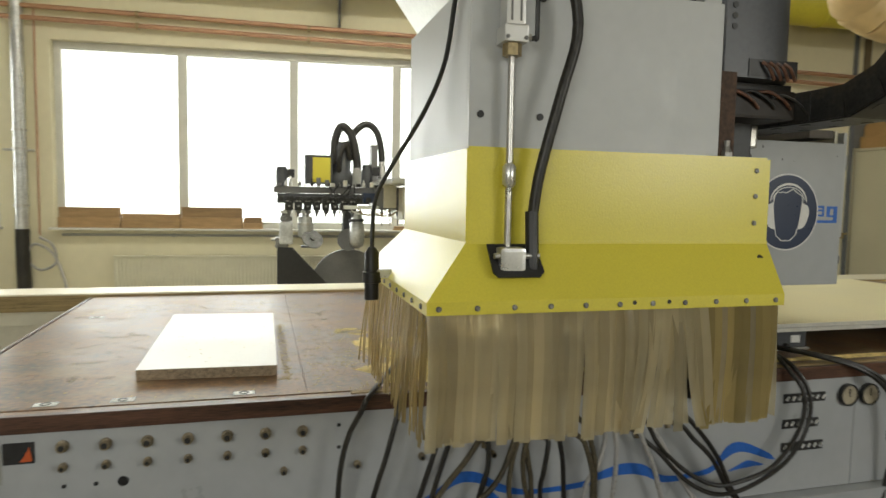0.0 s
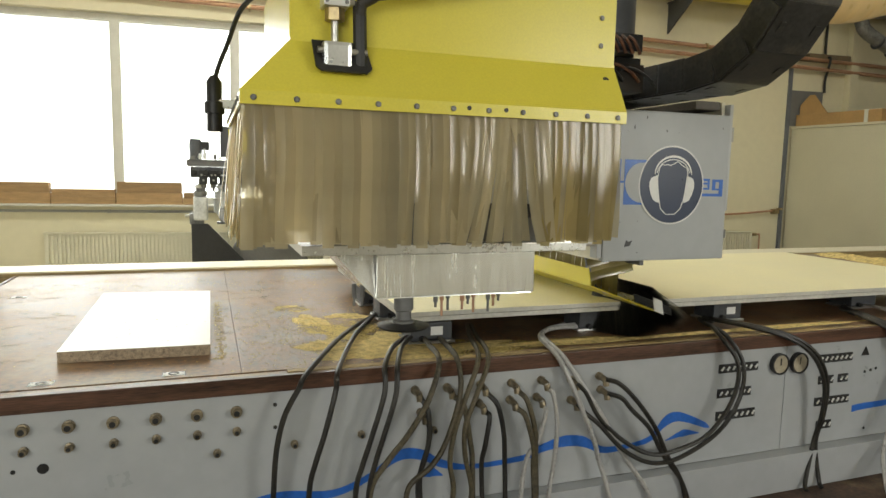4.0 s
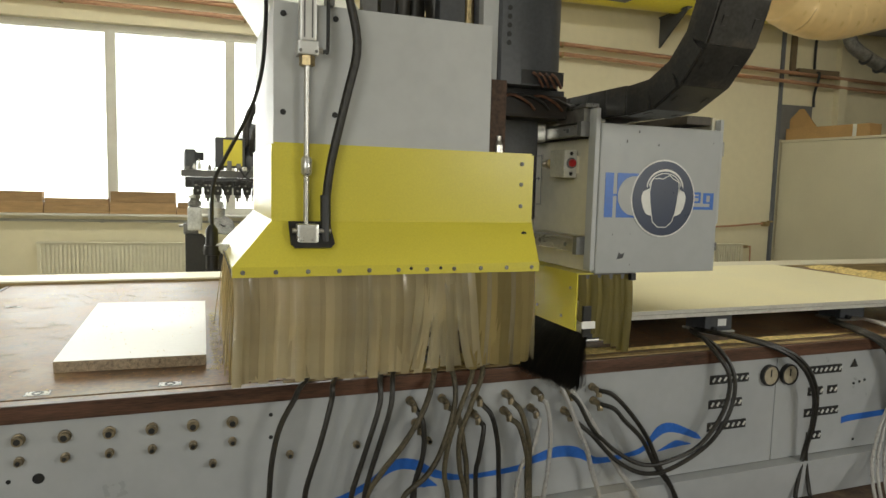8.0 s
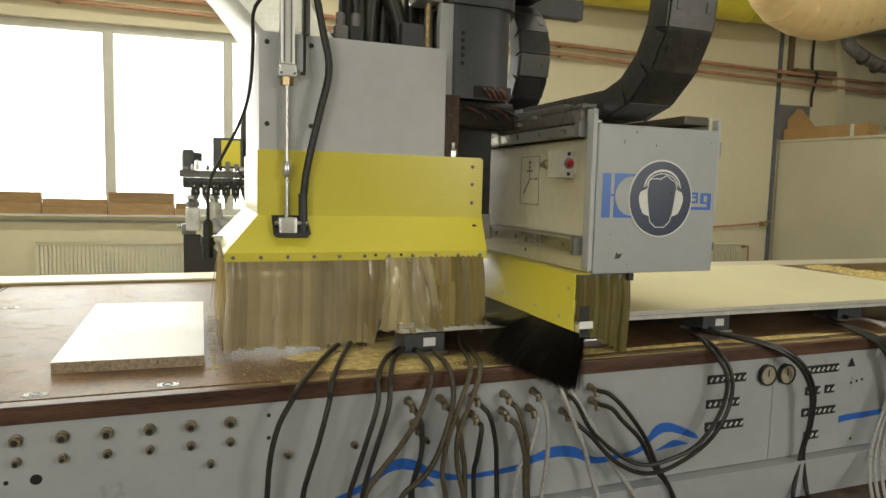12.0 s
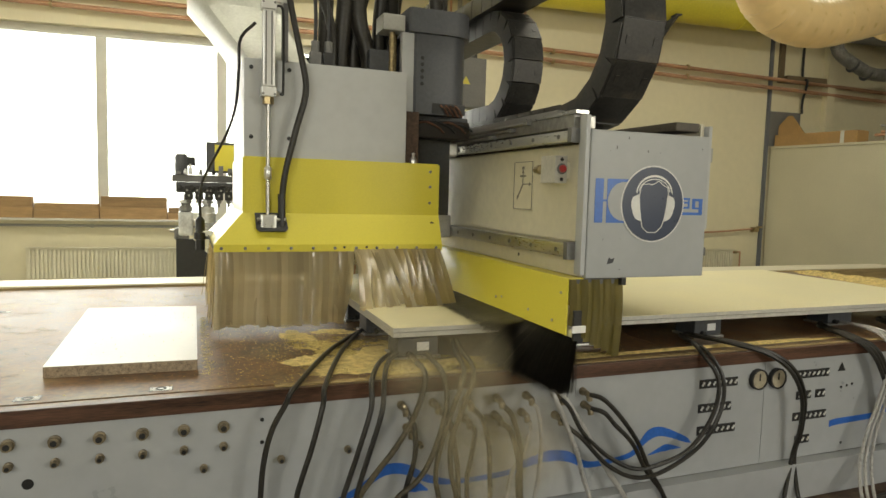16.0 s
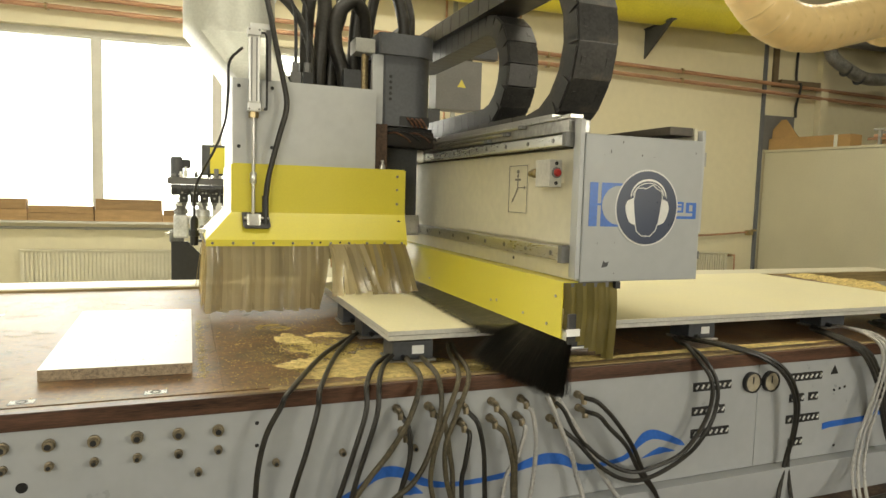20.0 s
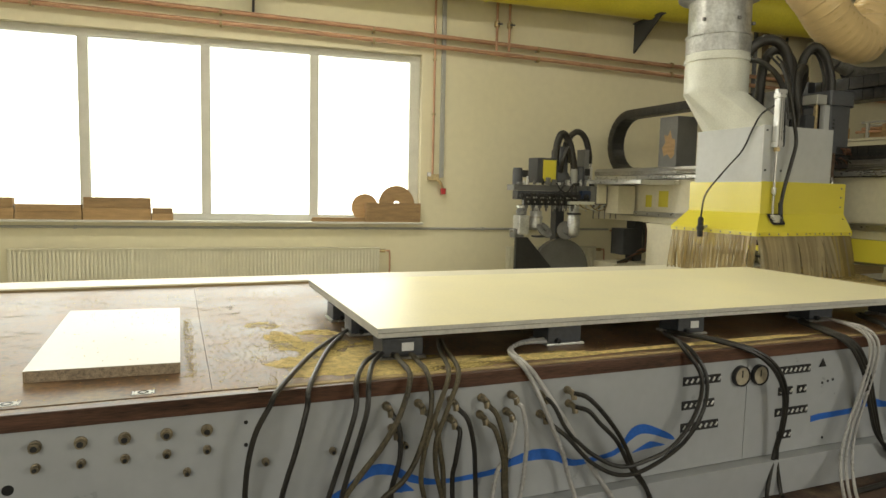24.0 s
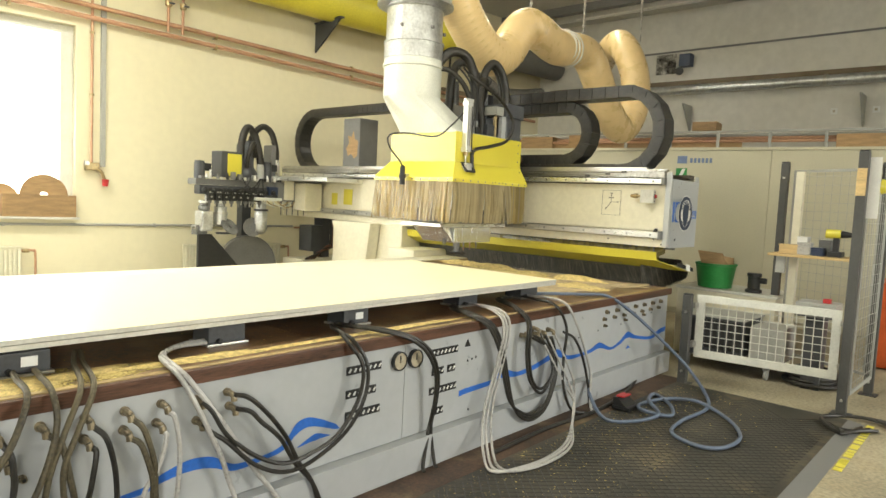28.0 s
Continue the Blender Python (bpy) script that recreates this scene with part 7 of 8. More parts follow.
for k, (x, z) in enumerate(((1.611, 0.682), (1.62, 0.62))):
    hose([(2.08 + 0.02 * k, 2.36, 0.026), (2.03, 2.38, 0.18), (1.94 - 0.02 * k, 2.35, 0.31), (1.86 - 0.03 * k, 2.34, 0.45), (1.77 - 0.03 * k, 2.35, 0.57 - 0.03 * k), (x + 0.07, 2.36, z - 0.025), (x + 0.01, DF - 0.036, z - 0.005)],
         0.0125, HOSE_BLACK, "black air hose plugged into the panel")
# pair from the third pod, straight down past the gauges
for k in (0, 1):
    hose([(2.50, 2.80, 0.815), (2.44 + 0.02 * k, 2.66, 0.835), (2.50 + 0.04 * k, 2.46, 0.835), (2.65 + 0.035 * k, 2.38, 0.79), (2.78 + 0.03 * k, 2.355, 0.70), (2.86 + 0.02 * k, 2.35, 0.56), (2.875 + 0.012 * k, 2.36, 0.40),
          (2.87 + 0.015 * k, 2.39, 0.24), (2.80 + 0.09 * k, 2.37, 0.055), (2.78 + 0.1 * k, 2.33, 0.026)], 0.0125, HOSE_BLACK, "black air hose hanging over the bed edge", False)
# bundle near the right end
for k in (0, 1, 2):
    hose([(3.60, 2.86, 0.815), (3.40 + 0.02 * k, 2.72, 0.83), (3.30 + 0.03 * k, 2.50, 0.83), (3.36 + 0.03 * k, 2.38, 0.77), (3.47 + 0.02 * k, 2.36, 0.60), (3.52 + 0.02 * k, 2.35, 0.42), (3.60 + 0.02 * k, 2.34, 0.24 - 0.02 * k),
          (3.80, 2.33, 0.13 - 0.02 * k), (4.00, 2.33, 0.17 - 0.02 * k), (4.09 + 0.02 * k, 2.34, 0.32), (4.08 + 0.03 * k, 2.36, 0.48), (3.98 + 0.06 * k, 2.37, 0.60), (3.95 + 0.08 * k, DF - 0.03, 0.68 - 0.04 * k)], 0.0125,
         HOSE_BLACK, "black air hose hanging in a loop")
for k in (0, 1, 2.2):
    hose([(3.72, 2.84, 0.815), (3.62, 2.70, 0.84), (3.53 + 0.03 * k, 2.48, 0.84), (3.50 + 0.03 * k, 2.37, 0.79), (3.485 + 0.03 * k, 2.355, 0.67), (3.41 + 0.03 * k, 2.35, 0.47), (3.33 + 0.035 * k, 2.34, 0.31), (3.25 + 0.04 * k, 2.30, 0.16),
          (3.12 + 0.04 * k, 2.17, 0.045), (3.06 + 0.03 * k, 2.07 - 0.01 * k, 0.032), (3.16 + 0.02 * k, 2.01 - 0.02 * k, 0.03), (3.44, 1.97 - 0.02 * k, 0.03), (3.76, 2.02 - 0.02 * k, 0.03), (4.12, 2.18, 0.045), (4.34, 2.30, 0.11),
          (4.27 + 0.05 * k, 2.33, 0.23), (4.13 + 0.07 * k, 2.34, 0.39), (4.0 + 0.08 * k, 2.36, 0.56), (3.94 + 0.09 * k, DF - 0.03, 0.65)], 0.0098,
         HOSE_CLEAR, "milky air hose drooping to the floor and back")
for k in (0, 1):
    hose([(4.28, 2.86, 0.815), (4.0 + 0.05 * k, 2.80, 0.83), (3.80 + 0.03 * k, 2.50, 0.83), (3.78 + 0.03 * k, 2.37, 0.75), (3.76 + 0.03 * k, 2.35, 0.55), (3.80 + 0.03 * k, 2.34, 0.36), (3.94, 2.33, 0.25 + 0.03 * k), (4.08, 2.34, 0.36),
          (4.06 + 0.02 * k, 2.36, 0.52), (3.94 - 0.05 * k, 2.37, 0.62), (3.86 - 0.05 * k, DF - 0.03, 0.65)], 0.0125, HOSE_BLACK, "black air hose hanging in a loop")
hose([(4.33, 2.80, 0.825), (4.22, 2.62, 0.84), (4.20, 2.42, 0.82), (4.27, 2.36, 0.66), (4.24, 2.35, 0.45), (4.22, 2.33, 0.26), (4.30, 2.30, 0.07), (4.42, 2.25, 0.026)], 0.0125, HOSE_BLACK, "black air hose hanging over the bed edge", False)
hose([(4.40, 2.80, 0.825), (4.36, 2.62, 0.84), (4.34, 2.42, 0.82), (4.42, 2.36, 0.66), (4.55, 2.35, 0.45), (4.62, 2.33, 0.26), (4.55, 2.28, 0.07), (4.48, 2.22, 0.026)], 0.0125, HOSE_CLEAR, "milky air hose hanging over the bed edge", False)
hose([(4.25, 2.37, 0.63), (4.40, 2.36, 0.56), (4.52, 2.35, 0.40), (4.60, 2.34, 0.2), (4.58, 2.30, 0.026)], 0.012, HOSE_BLACK, "black air hose hanging on the panel", False)

t = thing("blue_hose", (4.6, 1.9, 0.02), "blue-grey air hose lying in loops on the rubber mat", "hose")
part("tube", tube([(4.50, 2.85, 0.83), (4.85, 2.62, 0.825), (5.05, 2.46, 0.815), (5.30, 2.36, 0.68), (5.55, 2.20, 0.45), (5.72, 2.02, 0.22), (5.60, 1.80, 0.05), (5.25, 1.66, 0.033), (4.82, 1.68, 0.033), (4.50, 1.63, 0.033),
                   (4.38, 1.42, 0.033), (4.48, 1.28, 0.033), (4.78, 1.27, 0.033), (5.10, 1.45, 0.033), (5.30, 1.75, 0.055), (5.25, 1.98, 0.033), (4.95, 2.06, 0.033), (4.74, 1.95, 0.055), (4.85, 1.78, 0.033), (5.12, 1.90, 0.033),
                   (5.3, 2.1, 0.033), (5.0, 2.02, 0.06), (4.72, 1.82, 0.06), (4.50, 1.92, 0.033), (4.40, 2.08, 0.033), (4.55, 2.28, 0.11), (4.65, 2.36, 0.2)], 0.0135, 10, 8), HOSE_BLUE, t, smooth=True)
t = thing("floor_cable", (4.6, 2.2, 0.033), "black cable along the machine foot", "cable")
part("cable", tube([(3.3, 2.24, 0.026), (3.9, 2.26, 0.026), (4.5, 2.22, 0.026), (5.1, 2.28, 0.026), (5.6, 2.4, 0.05), (6.0, 2.5, 0.25), (6.1, 2.5, 0.45)], 0.014, 8), HOSE_BLACK, t, smooth=True)
t = thing("foot_pedal", (4.78, 2.17, 0.016), "black and red foot pedal on the mat", "foot pedal")
part("base", box(4.70, 4.88, 2.04, 2.18, 0.020, 0.05, 0.012), BLACK, t)
part("cover", prism([(4.71, 2.07, 0.051), (4.71, 2.175, 0.051), (4.71, 2.175, 0.11), (4.71, 2.14, 0.11)], (0.16, 0, 0)), BLACK, t)
part("treadle", box(4.73, 4.85, 2.10, 2.165, 0.111, 0.122, 0.005), RED, t, "red treadle")

# ---- right end of the hall ----
CAB = pose(9.36, 8.68, 0, 0, 0, 6.5)  # the row stands square to the window wall, roughly


def on_row(name, base, label, category, group=""):
    """A thing on the cabinet row: x into the row, y along it, from the window wall at 0 to minus."""
    ob = thing(name, (0, 0, 0), label, category, group)
    ob.matrix_world = CAB @ pose(*base)
    ORIGIN[ob.name] = Vector(base)
    return ob


t = on_row("cabinet_row", (0.4, -5.0, 0.0), "tall cream machine enclosure wall with a blue logo", "cabinet")
for y0, y1 in ((-11.2, -8.7), (-8.697, -6.06), (-6.057, -3.3), (-3.297, -0.02)):
    part("door_panel", box(0.0, 0.06, y0, y1, 0.08, 2.44, 0.006), CABINET, t, "cream sheet panel")
part("carcass", box(0.065, 0.8, -11.2, -0.02, 0.0, 2.43), CABINET, t)
part("top_edge", box(-0.02, 0.82, -11.22, -0.01, 2.445, 2.485, 0.004), CABINET, t)
part("logo_block", box(-0.004, -0.001, -4.92, -4.78, 2.25, 2.36), LOGO_PALE, t, "pale blue logo block")
for i in range(6):
    part("logo_stroke", box(-0.004, -0.001, -5.0 - 0.055 * i, -4.965 - 0.055 * i, 2.26, 2.33), LOGO_PALE, t)
part("green_sticker", box(-0.005, -0.002, -4.93, -4.77, 2.02, 2.18), GREEN, t, "green and white sticker")
part("sticker_stroke", prism([(-0.007, -4.80, 2.03), (-0.007, -4.85, 2.03), (-0.007, -4.91, 2.17), (-0.007, -4.86, 2.17)], (-0.0015, 0, 0)), WHITE_STICKER, t)
t = on_row("cable_tray", (0.5, -5.0, 2.486), "steel ladder tray with copper pipes on the cabinets", "cable tray")
for y in (0, 1, 2):
    part("rail", cyl((0.25 + 0.16 * y, -11.0, 2.60 + 0.06 * y), (0.25 + 0.16 * y, -1.6, 2.60 + 0.06 * y), 0.022, seg=8), COPPER if y < 2 else GREY_PIPE, t)
for i in range(14):
    part("stand", box(0.22, 0.26, -10.9 + 0.7 * i, -10.86 + 0.7 * i, 2.486, 2.74), GREY_PIPE, t)
part("side_board", box(0.3, 0.33, -5.6, -1.7, 2.50, 2.62), OFFCUT, t)
part("top_rail", box(0.20, 0.24, -11.0, -1.7, 2.72, 2.75, 0.004), GREY_PIPE, t)
for y0, y1, z0, z1 in ((-5.25, -4.9, 2.755, 2.89), (-3.3, -2.9, 2.486, 2.72), (-2.6, -2.0, 2.486, 2.70), (-7.4, -6.8, 2.486, 2.68)):
    t = on_row("wooden_box", (0.5, y0, z0), "brown wooden offcut box on the cabinets", "wooden box", "boxes on the cabinets")
    part("box_side", box(0.21, 0.55, y0, y1, z0 + 0.002, z1, 0.006), OFFCUT, t)
t = on_row("cardboard_beam", (0.2, -0.7, 2.486), "long brown cardboard box lying on the cabinets", "cardboard box")
part("box_body", box(0.05, 0.35, -1.45, -0.05, 2.487, 2.68, 0.006), CARDBOARD, t)
part("tape", box(0.046, 0.049, -1.25, -1.19, 2.487, 2.682), PALE_DUCT, t)
t = on_row("triangle_board", (0.1, -0.3, 2.69), "triangular brown board standing on the cardboard box", "wood offcut")
part("board", prism([(0.12, -0.06, 2.682), (0.12, -0.55, 2.682), (0.12, -0.50, 2.74), (0.12, -0.30, 3.0), (0.12, -0.22, 3.0), (0.12, -0.06, 2.84)], (0.02, 0, 0)), CARDBOARD, t)
t = thing("wall_duct", (12.5, 4, 3.7), "long dull metal duct on the end wall", "duct")
part("duct", turned([(0.08, 0), (0.086, 0.01), (0.086, 11.0), (0.08, 11.01)], (12.60, -3, 3.78), (0, 1, 0.0075), 24), GALV, t, smooth=True)
part("upper_trunking", prism([(12.62, -3, 3.85), (12.78, -3, 3.85), (12.78, -3, 3.955), (12.62, -3, 3.955)], (0, 11.0, 0.085)), FRAME_BROWN, t, "brownish cable trunking")
for y in (0.5, 2.6, 4.7):
    part("joint", cyl((12.60, y, 3.8025 + 0.0075 * y), (12.60, y + 0.05, 3.8025 + 0.0075 * y), 0.098, seg=24), STEEL, t)
for y in (2.05, 4.9):
    t = thing("wall_bracket", (12.7, y, 3.1), "grey triangular bracket on the end wall", "bracket", "wall brackets")
    part("plate", prism([(12.79, y, 3.05), (12.79, y, 3.55), (12.35, y, 3.55)], (0, 0.03, 0)), GREY_PIPE, t)
for y in (2.45, 1.85):
    t = thing("notice", (12.79, y, 3.3), "small white paper notice on the wall", "notice", "notices")
    part("sheet", box(12.785, 12.798, y, y + 0.1, 3.28, 3.38), WHITE_STICKER, t)
    part("stain", box(12.782, 12.784, y + 0.03, y + 0.07, 3.31, 3.35), DIAL, t)
t = thing("wall_crack_strip", (12.79, 3, 4.6), "dark dirty joint strip along the end wall", "wall joint")
part("strip", box(12.785, 12.799, -4, 6.5, 4.60, 4.635), MID_GREY, t)
t = thing("ceiling_trunking", (12.0, 3, 5.2), "pale conduit under the ceiling", "conduit")
part("trunking", box(11.9, 11.98, -4, 7.5, 5.22, 5.40, 0.01), CEILING, t)
part("tube", cyl((11.85, -4, 5.25), (11.85, 7, 5.25), 0.02, seg=8), WALL_WHITE, t)
t = thing("fan_box", (12.6, 4.9, 4.3), "small blue-grey fan and dark box on the end wall", "wall fan")
part("box", box(12.6, 12.78, 4.93, 5.15, 4.29, 4.52, 0.01), NAVY, t)
part("fan", turned([(0.045, 0), (0.075, 0.01), (0.075, 0.04), (0.045, 0.05)], (12.70, 5.16, 4.215), (-1, 0, 0), 20), DARK_GREY, t, smooth=True)
part("soot_panel", box(12.785, 12.797, 5.28, 5.68, 4.20, 4.58, 0.004), SOOT, t, "sooty smear on the wall")

# travel of the gantry and of the head on it
GANTRY_X = [(0, 0.295), (0.1, 0.23), (0.2, 0.14), (0.3, 0.065), (0.4, 0.022), (0.5, 0.010), (0.8, 0.0), (21.1, 0.0), (21.3, 0.08), (21.5, 0.275), (21.75, 0.70), (22.0, 1.23), (22.25, 1.72), (22.5, 2.20),
            (23.0, 3.17), (23.4, 3.90), (23.8, 4.42), (24.1, 4.60), (24.4, 4.64), (28.0, 4.64)]
HEAD_Y = [(0, -0.64), (0.5, -0.665), (2.5, -0.665), (3.0, -0.635), (3.5, -0.57), (4.5, -0.45), (5.5, -0.33), (6.5, -0.205), (7.5, -0.07), (8.0, 0.0), (9.0, 0.125), (10.0, 0.25), (11.0, 0.375),
          (12.0, 0.50), (12.5, 0.565), (14.5, 0.82), (15.0, 0.885), (16.0, 1.02), (17.0, 1.155), (18.0, 1.285), (19.0, 1.42), (20.0, 1.555), (20.5, 1.625), (21.0, 1.63), (22.5, 1.66), (23.5, 1.80),
          (24.5, 1.885), (25.0, 1.877), (25.5, 1.86), (26.0, 1.84), (26.5, 1.775), (27.0, 1.715), (27.5, 1.635), (28.0, 1.54)]
def at(rows, t):
    for (t0, a), (t1, b) in zip(rows, rows[1:]):
        if t <= t1:
            f = (t - t0) / (t1 - t0) if t1 > t0 else 0
            return a + (b - a) * max(0.0, f)
    return rows[-1][1]


# beige flexible extraction hose: fixed half on chains, and the half that follows the head's duct
flex = thing("flexible_hose", (8.5, 4.65, 5.39), "beige ribbed flexible extraction hose hanging on chains", "flexible hose")
part("hose", tube([(6.45, 4.65, 3.30), (6.60, 4.65, 3.50), (6.80, 4.65, 3.66), (7.04, 4.65, 3.66), (7.50, 4.65, 3.56), (7.95, 4.65, 3.62), (8.30, 4.65, 3.60), (8.593, 4.65, 3.358), (8.95, 4.65, 2.95), (9.396, 4.65, 2.736), (9.72, 4.65, 2.93),
                   (9.85, 4.65, 3.275), (9.84, 4.70, 3.66), (9.85, 4.85, 3.98), (10.05, 5.10, 4.18), (10.5, 5.5, 4.20), (11.3, 6.1, 4.15), (12.7, 7.0, 4.15)], 0.215, 24, 22, 0.006), HOSE_PU, flex, smooth=True)
for x, z0 in ((6.88, 3.87), (8.15, 3.84), (9.86, 4.12)):
    for i in range(int((5.38 - z0) / 0.055)):
        part("chain_link", turned([(0.012, 0), (0.02, 0.015), (0.02, 0.04), (0.012, 0.055)], (x, 4.65, z0 + i * 0.055), ((i % 2) * 0.2, 0.1, 1), 6), STEEL, flex)
for x in (7.62, 7.70, 7.78):
    part("clamp_band", turned([(0.222, 0), (0.230, 0.005), (0.230, 0.025), (0.222, 0.03)], (x, 4.65, 3.585), (1, 0, 0.15), 28), WALL_WHITE, flex, smooth=True)


def hose_line(t):
    """The line from the head's duct to the fixed half, for the gantry's place at t."""
    g, h = at(GANTRY_X, t), at(HEAD_Y, t)
    f = g / 4.64
    late = 1.0 if t > 26 else 0.0
    d = Vector((0.27 + g, 3.12 + h, 3.66))
    near = [(1.1, 4.4), (2.5, 4.6), (3.9, 4.25), (4.5, 3.70), (4.81, 3.38), (5.1, 3.23), (5.5, 3.21), (5.95, 3.32), (6.3, 3.42), (6.58, 3.52)]
    gone = [(5.0, 4.35), (5.2, 4.30), (5.35, 4.0), (5.50, 3.70), (5.62, 3.53), (5.84, 3.34), (6.08, 3.21), (6.30, 3.21), (6.45, 3.32), (6.58, 3.47)]
    out = [d, d + Vector((0, 0, 0.35))]
    for i, ((x0, z0), (x1, z1)) in enumerate(zip(near, gone)):
        y = d.y + (4.65 - d.y) * min(1, (i + 1) / 5)
        sway = 0.12 * f * (1 - late) * (1 if 2 < i < 8 else 0)
        out.append(Vector((x0 + (x1 - x0) * f + sway, y, z0 + (z1 - z0) * f - sway * 0.5)))
    return out


bending("hose_piece", flex, (8.5, 4.65, 5.39), [(t, hose_line(t)) for t in (0, 3, 5.5, 8, 11, 14, 17, 20.5, 21.1, 21.5, 22, 22.5, 23, 23.5, 24.1, 24.4, 25.5, 27, 28)], 40, 0.212, HOSE_PU, "beige ribbed hose piece", 0.006, 22)

# ---- safety fence with its clutter ----


def post(x, y, h, label="dark grey fence post bolted to the floor"):
    t = thing("fence_post", (x, y, 0), label, "fence post", "fence posts")
    part("tube", box(x - 0.035, x + 0.035, y - 0.035, y + 0.035, 0.008, h, 0.006), POST, t)
    part("foot", box(x - 0.07, x + 0.07, y - 0.07, y + 0.07, 0.001, 0.009, 0.003), POST, t)
    part("cap", box(x - 0.032, x + 0.032, y - 0.032, y + 0.032, h + 0.001, h + 0.012, 0.003), BLACK, t)
    for z in (h - 0.15, 0.12):
        part("bolt", cyl((x - 0.0355, y, z), (x - 0.045, y, z), 0.012, seg=6), STEEL, t)
    return t


post(5.95, 2.13, 0.80)
p2 = post(6.07, 0.91, 2.06, "dark grey fence post with a brown paper note")
part("note", box(6.022, 6.033, 0.88, 0.945, 1.72, 1.93), PINE, p2, "brown paper note")
post(7.42, 1.80, 2.07)
post(6.95, 0.86, 2.03)


def wire_panel(name, a, b, z0, z1, step, label, frame=0.03, wire=0.0035, tilt=0.0, material=None):
    """A welded wire panel in a frame between two plan points; tilt drops its second end."""
    t = thing(name, (a[0], a[1], z0), label, "mesh panel")
    A, B = Vector((a[0], a[1], 0)), Vector((b[0], b[1], 0))
    d = (B - A).normalized()
    L = (B - A).length

    def p(u, z):
        return A + d * u + Vector((0, 0, z - tilt * u / L))

    for u0, u1, w0, w1 in ((0, L, z1 - frame * 1.6, z1), (0, L, z0, z0 + frame * 1.6), (0, frame * 1.6, z0 + frame * 1.6, z1 - frame * 1.6), (L - frame * 1.6, L, z0 + frame * 1.6, z1 - frame * 1.6)):
        nrm = Vector((-d.y, d.x, 0)) * frame
        part("frame_bar", prism([p(u0, w0), p(u1, w0), p(u1, w1), p(u0, w1)], nrm), material or MESH_WHITE, t)
    mid = Vector((-d.y, d.x, 0)) * frame * 0.5
    u = step
    while u < L:
        part("wire", cyl(p(u, z0 + 0.01) + mid, p(u, z1 - 0.01) + mid, wire, seg=6), material or MESH_WHITE, t)
        u += step
    z = z0 + step
    while z < z1:
        part("wire", cyl(p(0.01, z) + mid, p(L - 0.01, z) + mid, wire, seg=6), material or MESH_WHITE, t)
        z += step
    return t


gate = wire_panel("mesh_gate", (6.06, 2.09), (6.20, 0.985), 0.235, 0.80, 0.066, "low white wire mesh gate between the fence posts", 0.04, 0.0034, 0.0)
for z in (0.33, 0.68):
    part("hinge", box(5.984, 6.066, 2.075, 2.115, z, z + 0.05, 0.004), STEEL, gate)
    part("latch_arm", prism([(6.10, 0.92, z), (6.20, 0.99, z), (6.21, 0.96, z), (6.10, 0.89, z)], (0, 0, 0.04)), STEEL, gate)
wire_panel("mesh_fence", (7.42, 1.72), (7.0, 0.90), 0.15, 2.0, 0.085, "tall thin wire mesh fence panel", 0.016, 0.0018, material=GREY_PIPE)
wire_panel("mesh_fence", (6.12, 0.87), (6.92, 0.84), 0.15, 2.0, 0.085, "tall thin wire mesh fence panel", 0.016, 0.0018, material=GREY_PIPE)
wire_panel("mesh_fence", (7.5, 0.75), (9.6, 0.3), 0.15, 2.1, 0.11, "tall wire mesh fence panel further back", 0.03, 0.003, material=GREY_PIPE)
t = thing("pale_post", (7.35, 1.62, 0), "pale cream post behind the shelf", "fence post")
part("tube", box(7.30, 7.38, 1.60, 1.67, 0.0, 1.98, 0.005), BEAM_CREAM, t)

t = thing("wall_shelf", (7.0, 1.4, 1.16), "raw pine shelf board on the fence", "shelf")
part("board", box(6.88, 7.28, 1.05, 1.76, 1.16, 1.185, 0.003), PINE, t)
part("bracket", box(6.95, 6.98, 1.62, 1.70, 1.0, 1.159), GREY_PIPE, t)
t = thing("cordless_drill", (7.02, 1.22, 1.186), "yellow and black cordless drill on the shelf", "cordless drill")
part("battery", box(6.95, 7.09, 1.16, 1.28, 1.187, 1.235, 0.01), BLACK, t)
part("grip", prism([(6.99, 1.20, 1.236), (7.04, 1.20, 1.236), (7.05, 1.20, 1.36), (6.99, 1.20, 1.36)], (0, 0.045, 0)), BLACK, t)
part("motor_housing", cyl((7.02, 1.31, 1.395), (7.02, 1.19, 1.395), 0.042, seg=16), YELLOW, t, "yellow motor housing", smooth=True)
part("chuck", cyl((7.02, 1.189, 1.395), (7.02, 1.10, 1.395), 0.034, 0.02, seg=14), BLACK, t, smooth=True)
for i, (y, w, h, m, nm) in enumerate(((1.60, 0.16, 0.075, PINE, "pale wooden block on the shelf"), (1.47, 0.11, 0.10, HOSE_CLEAR, "small grey carton on the shelf"), (1.36, 0.10, 0.06, NAVY, "small blue plastic box on the shelf"),
                                     (1.52, 0.09, 0.15, WHITE_STICKER, "white carton on the shelf"), (1.33, 0.1, 0.13, MID_GREY, "grey tin on the shelf"))):
    t = thing("small_box", (7.02, y, 1.186), nm, "box", "things on the shelf")
    x0 = 6.94 if i < 3 else 7.09
    part("body", box(x0, x0 + 0.12, y - w / 2, y + w / 2, 1.187, 1.187 + h, 0.006), m, t)
    part("lid", box(x0 - 0.003, x0 + 0.123, y - w / 2 - 0.003, y + w / 2 + 0.003, 1.1875 + h, 1.20 + h, 0.003), m, t)
t = thing("ear_defenders", (6.4, 0.85, 1.9), "yellow ear defenders hung on the fence", "ear defenders")
